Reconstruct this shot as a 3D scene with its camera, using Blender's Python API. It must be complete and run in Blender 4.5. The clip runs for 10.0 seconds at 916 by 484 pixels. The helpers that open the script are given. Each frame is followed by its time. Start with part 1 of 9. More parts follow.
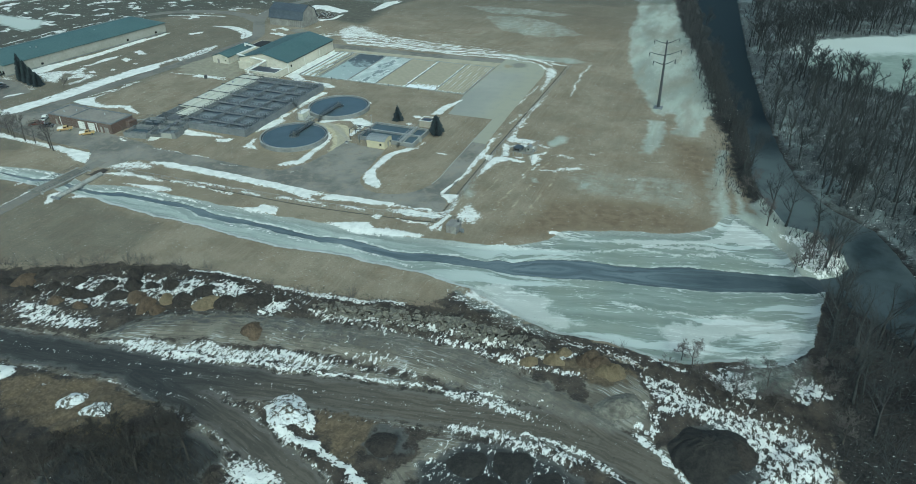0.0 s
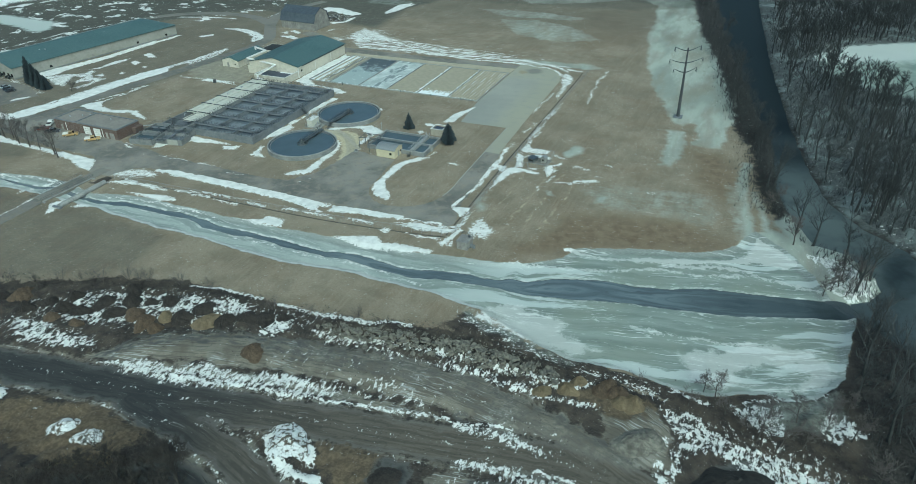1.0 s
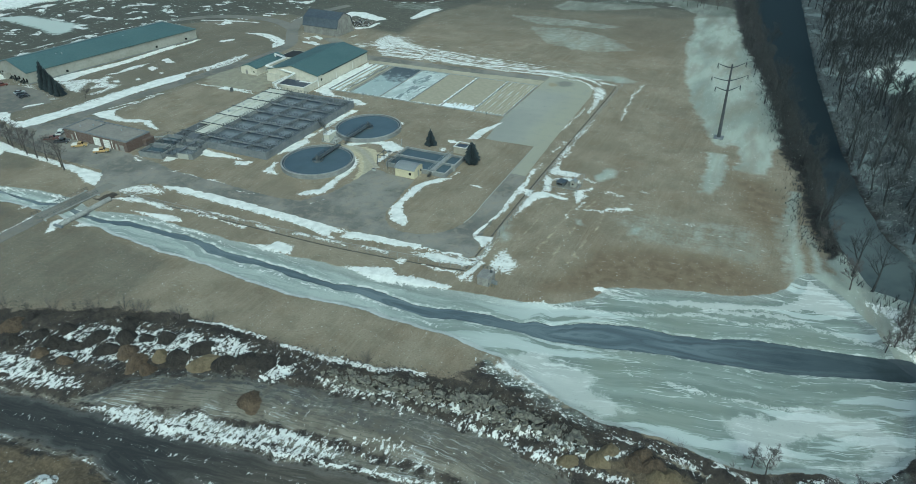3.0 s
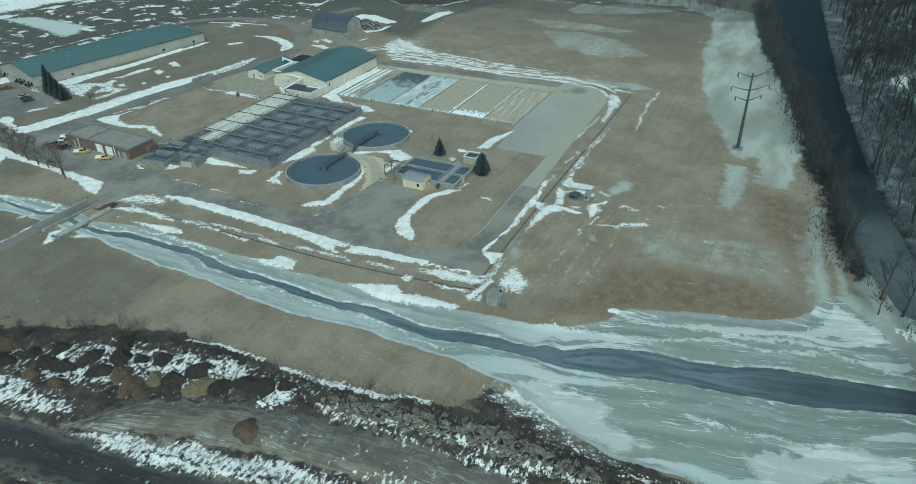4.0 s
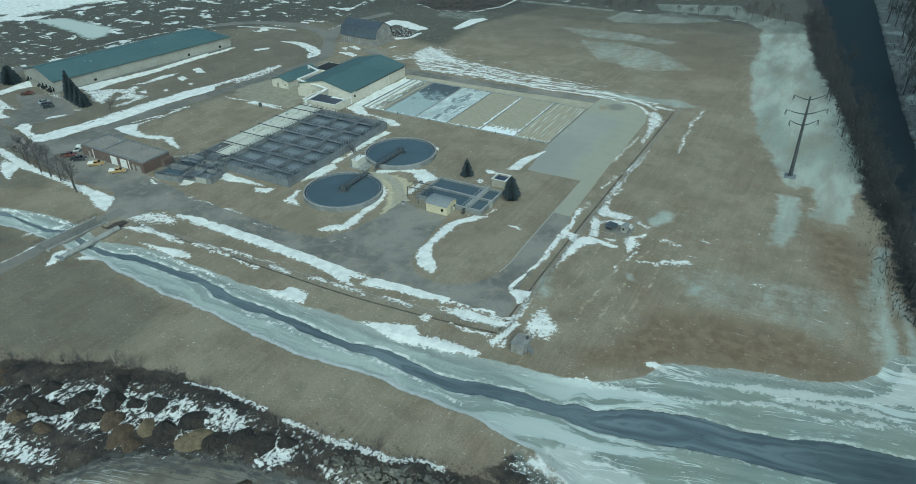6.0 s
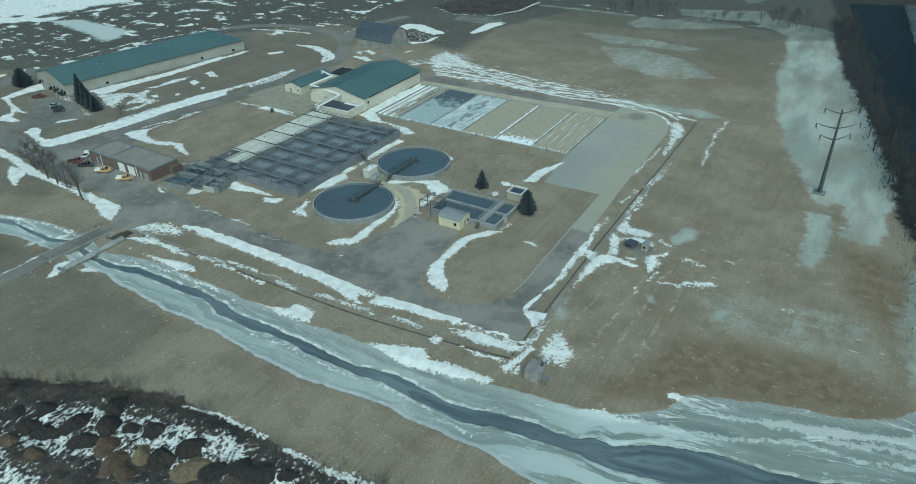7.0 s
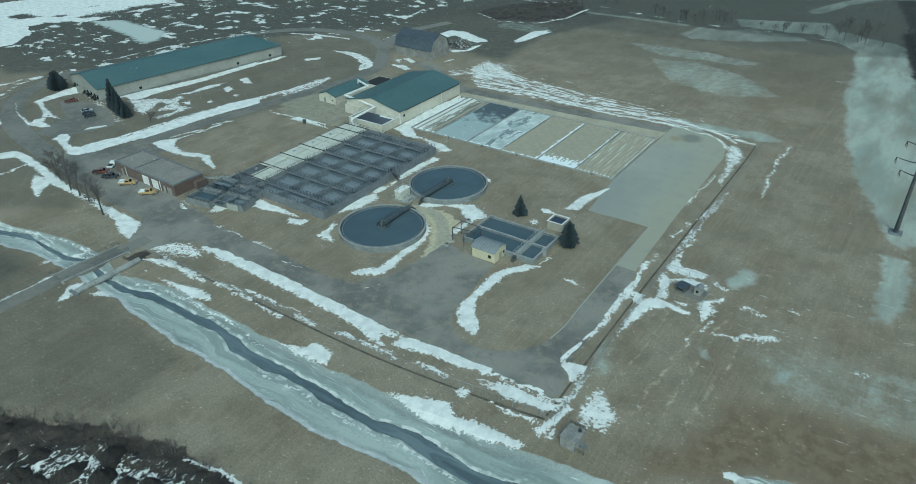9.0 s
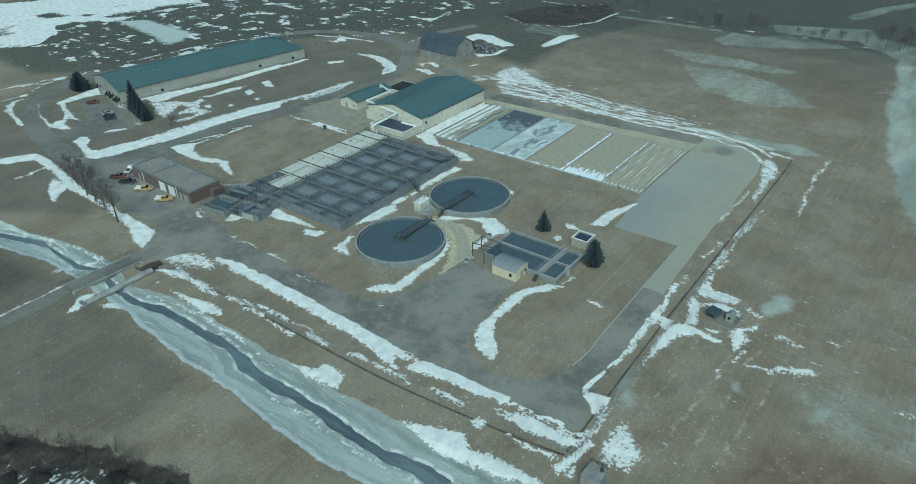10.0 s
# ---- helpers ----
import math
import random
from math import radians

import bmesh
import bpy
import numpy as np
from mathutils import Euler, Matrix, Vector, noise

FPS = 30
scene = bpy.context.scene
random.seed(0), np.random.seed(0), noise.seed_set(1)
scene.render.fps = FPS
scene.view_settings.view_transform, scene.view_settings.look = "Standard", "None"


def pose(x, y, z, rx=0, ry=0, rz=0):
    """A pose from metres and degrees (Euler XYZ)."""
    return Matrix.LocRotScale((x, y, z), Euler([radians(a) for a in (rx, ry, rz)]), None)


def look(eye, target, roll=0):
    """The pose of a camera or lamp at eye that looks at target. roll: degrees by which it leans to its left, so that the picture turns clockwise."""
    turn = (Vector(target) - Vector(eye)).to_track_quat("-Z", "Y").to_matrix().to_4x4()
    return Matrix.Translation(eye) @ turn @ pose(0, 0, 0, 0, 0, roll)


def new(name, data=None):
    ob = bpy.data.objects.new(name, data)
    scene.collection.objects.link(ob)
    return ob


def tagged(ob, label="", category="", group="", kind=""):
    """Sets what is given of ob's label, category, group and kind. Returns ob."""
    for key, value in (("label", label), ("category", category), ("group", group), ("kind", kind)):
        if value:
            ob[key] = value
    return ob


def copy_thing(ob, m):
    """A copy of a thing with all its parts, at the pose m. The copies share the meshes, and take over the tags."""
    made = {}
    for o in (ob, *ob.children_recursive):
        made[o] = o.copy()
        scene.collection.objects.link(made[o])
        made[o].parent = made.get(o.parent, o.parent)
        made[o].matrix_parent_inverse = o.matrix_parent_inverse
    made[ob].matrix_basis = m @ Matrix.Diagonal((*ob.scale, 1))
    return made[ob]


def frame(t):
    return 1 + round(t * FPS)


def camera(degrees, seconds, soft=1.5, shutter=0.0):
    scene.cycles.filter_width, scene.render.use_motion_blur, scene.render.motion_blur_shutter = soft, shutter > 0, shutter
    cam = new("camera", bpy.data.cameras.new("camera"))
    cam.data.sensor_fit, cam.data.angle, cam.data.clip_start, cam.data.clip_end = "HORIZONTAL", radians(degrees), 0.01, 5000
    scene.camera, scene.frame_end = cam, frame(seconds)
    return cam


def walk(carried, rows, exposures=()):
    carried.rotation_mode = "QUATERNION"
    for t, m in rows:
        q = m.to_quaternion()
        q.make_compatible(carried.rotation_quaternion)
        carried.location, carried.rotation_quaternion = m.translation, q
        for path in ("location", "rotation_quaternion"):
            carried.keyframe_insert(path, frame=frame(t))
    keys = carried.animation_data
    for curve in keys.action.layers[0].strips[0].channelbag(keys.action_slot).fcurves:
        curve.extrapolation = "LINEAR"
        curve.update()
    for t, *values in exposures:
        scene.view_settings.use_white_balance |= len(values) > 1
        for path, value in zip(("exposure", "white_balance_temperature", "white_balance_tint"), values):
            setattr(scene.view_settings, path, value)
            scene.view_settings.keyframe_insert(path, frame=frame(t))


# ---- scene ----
cam = camera(66.82, 10.0, soft=0.4)
PATH = [
    (0, (146.189, -205.375, 100.794), (113.339, -126.582, 48.711), -1.22),
    (0.5, (144.811, -201.190, 100.781), (111.082, -122.773, 48.694), -1.24),
    (1, (143.284, -197.065, 100.753), (108.760, -118.988, 48.675), -1.25),
    (1.5, (141.677, -192.831, 100.686), (106.326, -115.123, 48.611), -1.21),
    (2, (140.152, -188.689, 100.635), (103.961, -111.388, 48.530), -1.26),
    (2.5, (138.618, -184.615, 100.661), (101.612, -107.710, 48.544), -1.22),
    (4, (133.844, -172.994, 100.778), (94.825, -97.104, 48.642), -1.20),
    (4.5, (132.134, -169.023, 100.835), (92.317, -93.559, 48.684), -1.20),
    (5, (130.373, -165.113, 100.682), (89.689, -90.069, 48.594), -1.16),
    (5.5, (128.852, -161.026, 100.800), (87.063, -86.615, 48.678), -1.18),
    (7, (123.464, -149.587, 100.553), (78.745, -76.789, 48.585), -1.15),
    (7.5, (121.621, -145.753, 100.608), (75.882, -73.600, 48.627), -1.19),
    (8, (119.549, -141.960, 100.557), (72.743, -70.465, 48.618), -1.14),
    (8.5, (117.362, -138.295, 100.655), (69.376, -67.595, 48.705), -1.11),
    (9, (115.293, -134.316, 100.504), (65.952, -64.549, 48.562), -1.16),
    (9.5, (113.372, -130.495, 100.515), (62.621, -61.752, 48.566), -1.23),
    (10, (111.246, -126.954, 100.817), (59.209, -59.237, 48.792), -1.24),
]
walk(cam, [(t, look(eye, target, roll)) for t, eye, target, roll in PATH], [(0.0, 0.24, 5060, -19), (4.0, 0.2, 5030, -19), (10.0, 0.06, 4850, -20)])

# ---- light ----
world = bpy.data.worlds.new("world")
scene.world = world
world.use_nodes = True
wn = world.node_tree
for n in list(wn.nodes):
    wn.nodes.remove(n)
sky = wn.nodes.new("ShaderNodeTexSky")
sky.sky_type, sky.sun_disc = "NISHITA", False
sky.sun_elevation, sky.sun_rotation = radians(42), radians(146)
sky.dust_density, sky.air_density = 7.0, 1.0
bg = wn.nodes.new("ShaderNodeBackground")
bg.inputs["Strength"].default_value = 0.10
wo = wn.nodes.new("ShaderNodeOutputWorld")
wn.links.new(sky.outputs[0], bg.inputs[0])
wn.links.new(bg.outputs[0], wo.inputs[0])
sun = new("sun", bpy.data.lights.new("sun", "SUN"))
sun.data.energy, sun.data.angle, sun.data.color = 1.3, radians(25), (1.0, 0.97, 0.92)
sun.matrix_world = look((112, -166, 180), (0, 0, 0))


# ---- node tools ----
class Net:
    """Short ways to wire a material."""

    def __init__(self, name):
        self.mat = bpy.data.materials.new(name)
        self.mat.use_nodes = True
        self.nt = self.mat.node_tree
        self.bsdf = self.nt.nodes["Principled BSDF"]
        self.co = self.nt.nodes.new("ShaderNodeTexCoord").outputs["Object"]

    def put(self, socket, value):
        if isinstance(value, bpy.types.NodeSocket):
            self.nt.links.new(value, socket)
        else:
            socket.default_value = value

    def math(self, op, a, b=0.0):
        n = self.nt.nodes.new("ShaderNodeMath")
        n.operation = op
        self.put(n.inputs[0], a)
        self.put(n.inputs[1], b)
        return n.outputs[0]

    def scaled(self, s):
        n = self.nt.nodes.new("ShaderNodeMapping")
        self.nt.links.new(self.co, n.inputs[0])
        n.inputs["Scale"].default_value = s
        return n.outputs[0]

    def noise(self, scale, detail=3.0, rough=0.55, vec=None):
        n = self.nt.nodes.new("ShaderNodeTexNoise")
        n.inputs["Scale"].default_value, n.inputs["Detail"].default_value, n.inputs["Roughness"].default_value = scale, detail, rough
        self.nt.links.new(vec or self.co, n.inputs["Vector"])
        return n.outputs["Fac"]

    def ramp(self, v, lo, hi, a=0.0, b=1.0):
        n = self.nt.nodes.new("ShaderNodeMapRange")
        n.interpolation_type = "SMOOTHSTEP"
        self.put(n.inputs["Value"], v)
        for k, x in (("From Min", lo), ("From Max", hi), ("To Min", a), ("To Max", b)):
            self.put(n.inputs[k], x)
        return n.outputs[0]

    def mix(self, f, a, b):
        n = self.nt.nodes.new("ShaderNodeMix")
        n.data_type = "RGBA"
        self.put(n.inputs["Factor"], f)
        for s, v in ((n.inputs[6], a), (n.inputs[7], b)):
            self.put(s, v if isinstance(v, bpy.types.NodeSocket) else (*v, 1))
        return n.outputs[2]

    def blend(self, f, a, b):
        n = self.nt.nodes.new("ShaderNodeMix")
        self.put(n.inputs["Factor"], f)
        self.put(n.inputs[2], a)
        self.put(n.inputs[3], b)
        return n.outputs[0]

    def attr(self, name):
        n = self.nt.nodes.new("ShaderNodeAttribute")
        n.attribute_name = name
        return n.outputs["Fac"]

    def flowing(self, along, across, detail=4.0, rough=0.55, name="flow", stray=5.0):
        """Grain drawn out along the creek or a track: x along it, the distance from its line across it."""
        sep = self.nt.nodes.new("ShaderNodeSeparateXYZ")
        self.nt.links.new(self.co, sep.inputs[0])
        com = self.nt.nodes.new("ShaderNodeCombineXYZ")
        self.put(com.inputs[0], self.math("MULTIPLY", sep.outputs[0], along))
        drift = self.math("MULTIPLY", self.noise(0.05, 4, 0.6), stray)
        self.put(com.inputs[1], self.math("MULTIPLY", self.math("ADD", self.attr(name), drift), across))
        return self.noise(1.0, detail, rough, com.outputs[0])

    def bump(self, h, strength, dist):
        n = self.nt.nodes.new("ShaderNodeBump")
        n.inputs["Strength"].default_value, n.inputs["Distance"].default_value = strength, dist
        self.nt.links.new(h, n.inputs["Height"])
        self.nt.links.new(n.outputs[0], self.bsdf.inputs["Normal"])

    def done(self, colour, rough=0.8, metal=0.0):
        self.put(self.bsdf.inputs["Base Color"], colour if isinstance(colour, bpy.types.NodeSocket) else (*colour, 1))
        self.put(self.bsdf.inputs["Roughness"], rough)
        self.put(self.bsdf.inputs["Metallic"], metal)
        return self.mat


def surface(name, dark, light, fine=3.0, broad=0.25, rough=0.85, metal=0.0, bump=0.3, dist=0.02, stain=None):
    """A worn surface: two tints mixed by a fine and a broad grain, and stains."""
    n = Net(name)
    f = n.math("ADD", n.math("MULTIPLY", n.noise(fine, 4), 0.5), n.math("MULTIPLY", n.noise(broad, 3), 0.5))
    c = n.mix(n.ramp(f, 0.32, 0.68), dark, light)
    if stain:
        c = n.mix(n.ramp(n.noise(broad * 2.2, 5, 0.65), 0.55, 0.72, 0, 0.7), c, stain)
    n.bump(n.noise(fine * 4, 3), bump, dist)
    r = n.blend(n.noise(fine * 2, 2), max(rough - 0.12, 0.02), min(rough + 0.1, 1))
    return n.done(c, r, metal)


# ---- materials ----
M = {}
M["concrete"] = surface("concrete", (0.20, 0.20, 0.19), (0.33, 0.33, 0.31), 2.0, 0.3, 0.9, stain=(0.13, 0.13, 0.12))
M["wet_concrete"] = surface("wet_concrete", (0.110, 0.119, 0.128), (0.185, 0.195, 0.205), 2.0, 0.4, 0.7, stain=(0.06, 0.066, 0.07))
M["pale_concrete"] = surface("pale_concrete", (0.295, 0.298, 0.272), (0.342, 0.34, 0.298), 1.6, 0.016, 0.85, 0, 0.15, 0.02, stain=(0.285, 0.288, 0.275))
M["lid"] = surface("lid", (0.44, 0.44, 0.38), (0.56, 0.55, 0.47), 1.5, 0.25, 0.85, stain=(0.34, 0.34, 0.30))
M["dirt_track"] = surface("dirt_track", (0.30, 0.27, 0.195), (0.42, 0.385, 0.285), 1.2, 0.15, 0.95, stain=(0.22, 0.195, 0.145))
M["steel"] = surface("steel", (0.10, 0.11, 0.115), (0.19, 0.20, 0.20), 6.0, 0.8, 0.55, 0.6, 0.1, 0.005)
M["dark_steel"] = surface("dark_steel", (0.045, 0.050, 0.055), (0.095, 0.100, 0.105), 6.0, 0.8, 0.6, 0.3, 0.1, 0.005)
M["galvanised"] = surface("galvanised", (0.28, 0.30, 0.31), (0.42, 0.44, 0.45), 5.0, 0.5, 0.5, 0.4, 0.1, 0.005)
M["white_paint"] = surface("white_paint", (0.55, 0.55, 0.52), (0.72, 0.72, 0.69), 4.0, 0.6, 0.6, 0, 0.1, 0.005)
M["cream"] = surface("cream", (0.42, 0.40, 0.33), (0.54, 0.51, 0.43), 1.0, 0.12, 0.75, 0, 0.15, 0.01, stain=(0.34, 0.33, 0.28))
M["tan_wall"] = surface("tan_wall", (0.26, 0.235, 0.19), (0.34, 0.31, 0.255), 1.5, 0.2, 0.85, stain=(0.2, 0.185, 0.155))
M["ditch_soil"] = surface("ditch_soil", (0.045, 0.040, 0.032), (0.135, 0.118, 0.092), 1.6, 0.3, 0.95, stain=(0.20, 0.19, 0.165))
M["worn_path"] = surface("worn_path", (0.30, 0.275, 0.215), (0.41, 0.38, 0.305), 1.2, 0.15, 0.9, stain=(0.22, 0.19, 0.14))
M["dim_cream"] = surface("dim_cream", (0.22, 0.215, 0.19), (0.30, 0.292, 0.262), 1.0, 0.12, 0.8, 0, 0.15, 0.01)
M["yellow_wall"] = surface("yellow_wall", (0.43, 0.39, 0.27), (0.52, 0.47, 0.33), 1.5, 0.3, 0.8, 0, 0.15, 0.01, stain=(0.40, 0.36, 0.25))
M["grey_boards"] = surface("grey_boards", (0.16, 0.155, 0.145), (0.29, 0.28, 0.26), 3.0, 0.5, 0.9, 0, 0.3, 0.02)
M["rubber"] = surface("rubber", (0.012, 0.012, 0.012), (0.03, 0.03, 0.03), 8, 2, 0.8, 0, 0.1, 0.005)
M["membrane"] = surface("membrane", (0.022, 0.032, 0.058), (0.045, 0.058, 0.092), 1.0, 0.3, 0.4, 0, 0.1, 0.01)
M["snow"] = surface("snow", (0.66, 0.67, 0.655), (0.78, 0.785, 0.77), 2.0, 0.4, 0.8, 0, 0.5, 0.05)
M["flat_roof"] = surface("flat_roof", (0.18, 0.165, 0.145), (0.26, 0.24, 0.21), 1.5, 0.2, 0.9, stain=(0.15, 0.145, 0.135))
M["pale_boards"] = surface("pale_boards", (0.24, 0.25, 0.25), (0.35, 0.36, 0.35), 3.0, 0.5, 0.9, 0, 0.3, 0.02)
M["mid_concrete"] = surface("mid_concrete", (0.13, 0.135, 0.135), (0.23, 0.235, 0.23), 2.0, 0.3, 0.85, stain=(0.09, 0.095, 0.095))
M["bark"] = surface("bark", (0.045, 0.04, 0.035), (0.10, 0.09, 0.08), 6.0, 1.0, 0.95, 0, 0.4, 0.02)
M["dark_bark"] = surface("dark_bark", (0.026, 0.029, 0.030), (0.062, 0.064, 0.063), 6.0, 1.0, 0.95, 0, 0.3, 0.02)
M["dead_weed"] = surface("dead_weed", (0.020, 0.019, 0.018), (0.055, 0.047, 0.038), 1.5, 0.3, 0.95, 0, 0.2, 0.01)
M["twig"] = surface("twig", (0.075, 0.066, 0.060), (0.14, 0.125, 0.115), 6.0, 1.0, 0.95, 0, 0.2, 0.01)
M["needles"] = surface("needles", (0.014, 0.021, 0.026), (0.032, 0.044, 0.050), 3.0, 0.6, 0.9, 0, 0.3, 0.02)
M["soil_dark"] = surface("soil_dark", (0.018, 0.016, 0.014), (0.055, 0.045, 0.036), 3.2, 0.7, 0.95, 0, 1.0, 0.3)
M["soil_brown"] = surface("soil_brown", (0.065, 0.047, 0.032), (0.15, 0.108, 0.066), 3.2, 0.7, 0.95, 0, 1.0, 0.3)
M["soil_tan"] = surface("soil_tan", (0.130, 0.099, 0.056), (0.235, 0.186, 0.113), 3.2, 0.7, 0.95, 0, 1.0, 0.3)
M["soil_black"] = surface("soil_black", (0.014, 0.014, 0.013), (0.040, 0.036, 0.031), 3.0, 0.6, 0.95, 0, 1.0, 0.3, stain=(0.055, 0.048, 0.038))
M["rubble"] = surface("rubble", (0.072, 0.067, 0.055), (0.195, 0.183, 0.150), 1.2, 0.5, 0.92, 0, 0.4, 0.05, stain=(0.09, 0.085, 0.075))
M["glass"] = surface("glass", (0.008, 0.010, 0.012), (0.016, 0.02, 0.022), 1, 0.3, 0.12, 0, 0.02, 0.002)
M["chain"] = surface("chain", (0.22, 0.23, 0.23), (0.34, 0.35, 0.35), 6, 1, 0.6, 0.3, 0.05, 0.002)


def crusted_heap():
    """Bare earth with a broken crust of snow."""
    n = Net("snow_heap")
    v = n.noise(0.9, 9, 0.74)
    soil = n.mix(n.noise(3.0, 4), (0.045, 0.038, 0.028), (0.13, 0.11, 0.08))
    snow = n.mix(n.noise(2.0, 4), (0.50, 0.515, 0.50), (0.74, 0.745, 0.73))
    n.bump(v, 0.8, 0.3)
    return n.done(n.mix(n.ramp(v, 0.46, 0.50), soil, snow), 0.9)


M["snow_heap"] = crusted_heap()


def road_surface(name, dark, light, dirt):
    """Old asphalt: patches, dirt tracked on, cracks and fine grain."""
    n = Net(name)
    broad, mid, grain = n.noise(0.05, 5, 0.6), n.noise(0.35, 6, 0.65), n.noise(2.2, 5, 0.7)
    c = n.mix(n.ramp(broad, 0.38, 0.62), dark, light)
    c = n.mix(n.ramp(mid, 0.46, 0.66, 0, 0.7), c, dirt)
    c = n.mix(n.ramp(grain, 0.54, 0.68, 0, 0.22), c, tuple(1.35 * v for v in light))
    c = n.mix(n.ramp(grain, 0.46, 0.32, 0, 0.25), c, tuple(0.65 * v for v in dark))
    crack = n.ramp(n.math("ABSOLUTE", n.math("SUBTRACT", n.noise(0.16, 3, 0.5), 0.5)), 0.006, 0.0015, 0, 0.3)
    c = n.mix(crack, c, tuple(0.5 * v for v in dark))
    c = n.mix(n.ramp(n.noise(0.28, 8, 0.76), 0.56, 0.66, 0, 0.45), c, tuple(0.62 * v for v in dark))
    n.bump(grain, 0.4, 0.04)
    return n.done(c, n.blend(mid, 0.8, 0.97))


M["asphalt"] = road_surface("asphalt", (0.130, 0.124, 0.110), (0.235, 0.221, 0.190), (0.255, 0.226, 0.176))
M["old_asphalt"] = road_surface("old_asphalt", (0.125, 0.120, 0.107), (0.190, 0.180, 0.157), (0.220, 0.194, 0.150))


def roof_metal(name, dark, light, axis, pitch):
    """Ribbed sheet: ribs run across the given axis of the object's own space."""
    n = Net(name)
    f = n.math("ADD", n.math("MULTIPLY", n.noise(0.9, 4), 0.5), n.math("MULTIPLY", n.noise(0.07, 3), 0.5))
    c = n.mix(n.ramp(f, 0.35, 0.65), dark, light)
    sep = n.nt.nodes.new("ShaderNodeSeparateXYZ")
    n.nt.links.new(n.co, sep.inputs[0])
    w = n.math("ABSOLUTE", n.math("SUBTRACT", n.math("FRACT", n.math("DIVIDE", sep.outputs[axis], pitch)), 0.5))
    rib = n.ramp(w, 0.40, 0.48)
    c = n.mix(n.math("MULTIPLY", rib, 0.25), c, tuple(0.6 * v for v in dark))
    n.bump(rib, 0.6, 0.04)
    return n.done(c, n.blend(n.noise(2.0), 0.38, 0.6), 0.0)


def pad_surface():
    """Smooth concrete, greyer in the middle, yellowed by dirt along its outer side, with scattered dark marks."""
    n = Net("pad_concrete")
    sep = n.nt.nodes.new("ShaderNodeSeparateXYZ")
    n.nt.links.new(n.co, sep.inputs[0])
    broad, mid, fine = n.noise(0.03, 4, 0.5), n.noise(0.25, 6, 0.65), n.noise(2.0, 5, 0.7)
    c = n.mix(n.ramp(broad, 0.36, 0.64), (0.262, 0.262, 0.232), (0.318, 0.313, 0.272))
    out = n.math("MAXIMUM", n.math("SUBTRACT", sep.outputs[0], 56), n.math("SUBTRACT", sep.outputs[1], 96))
    c = n.mix(n.ramp(n.math("ADD", out, n.math("MULTIPLY", n.math("SUBTRACT", broad, 0.5), 20)), -6, 6, 0, 0.85), c, (0.318, 0.305, 0.232))
    c = n.mix(n.ramp(mid, 0.52, 0.68, 0, 0.3), c, (0.24, 0.245, 0.235))
    c = n.mix(n.ramp(fine, 0.66, 0.70, 0, 0.5), c, (0.16, 0.16, 0.15))
    c = n.mix(n.ramp(n.noise(0.5, 5, 0.7), 0.68, 0.71, 0, 0.6), c, (0.15, 0.15, 0.14))
    for px, py, size, tint in ((49.5, 106.5, 5.5, (0.16, 0.155, 0.14)), (45.2, 103.5, 3.0, (0.27, 0.215, 0.135))):
        dx, dy = n.math("SUBTRACT", sep.outputs[0], px), n.math("SUBTRACT", sep.outputs[1], py)
        d = n.math("SQRT", n.math("ADD", n.math("MULTIPLY", dx, dx), n.math("MULTIPLY", dy, dy)))
        d = n.math("ADD", d, n.math("MULTIPLY", n.math("SUBTRACT", mid, 0.5), 7.0))
        c = n.mix(n.ramp(d, size, 0.4 * size, 0, 0.75), c, tint)
    gap = n.math("ABSOLUTE", n.math("SUBTRACT", n.math("FRACT", n.math("DIVIDE", sep.outputs[1], 12.0)), 0.5))
    c = n.mix(n.ramp(gap, 0.492, 0.498, 0, 0.35), c, (0.18, 0.18, 0.17))
    n.bump(fine, 0.2, 0.02)
    return n.done(c, n.blend(mid, 0.75, 0.95))


M["pad_concrete"] = pad_surface()
M["green_roof"] = roof_metal("green_roof", (0.062, 0.102, 0.102), (0.088, 0.134, 0.131), 1, 0.9)
M["grey_roof"] = roof_metal("grey_roof", (0.165, 0.175, 0.178), (0.245, 0.255, 0.258), 0, 0.6)
M["slate_roof"] = roof_metal("slate_roof", (0.045, 0.055, 0.068), (0.075, 0.088, 0.105), 0, 0.8)


def brick_wall():
    n = Net("brick")
    b = n.nt.nodes.new("ShaderNodeTexBrick")
    n.nt.links.new(n.scaled((1, 1, 1)), b.inputs["Vector"])
    rot = n.nt.nodes.new("ShaderNodeMapping")
    n.nt.links.new(n.co, rot.inputs[0])
    rot.inputs["Rotation"].default_value = (radians(90), 0, 0)
    n.nt.links.new(rot.outputs[0], b.inputs["Vector"])
    b.inputs["Color1"].default_value, b.inputs["Color2"].default_value = (0.082, 0.058, 0.048, 1), (0.115, 0.080, 0.066, 1)
    b.inputs["Mortar"].default_value = (0.22, 0.20, 0.18, 1)
    b.inputs["Scale"].default_value, b.inputs["Mortar Size"].default_value = 4.0, 0.015
    c = n.mix(n.ramp(n.noise(0.4, 4), 0.4, 0.75, 0, 0.5), b.outputs["Color"], (0.10, 0.06, 0.05))
    n.bump(b.outputs["Fac"], 0.3, 0.01)
    return n.done(c, 0.9)


M["brick"] = brick_wall()


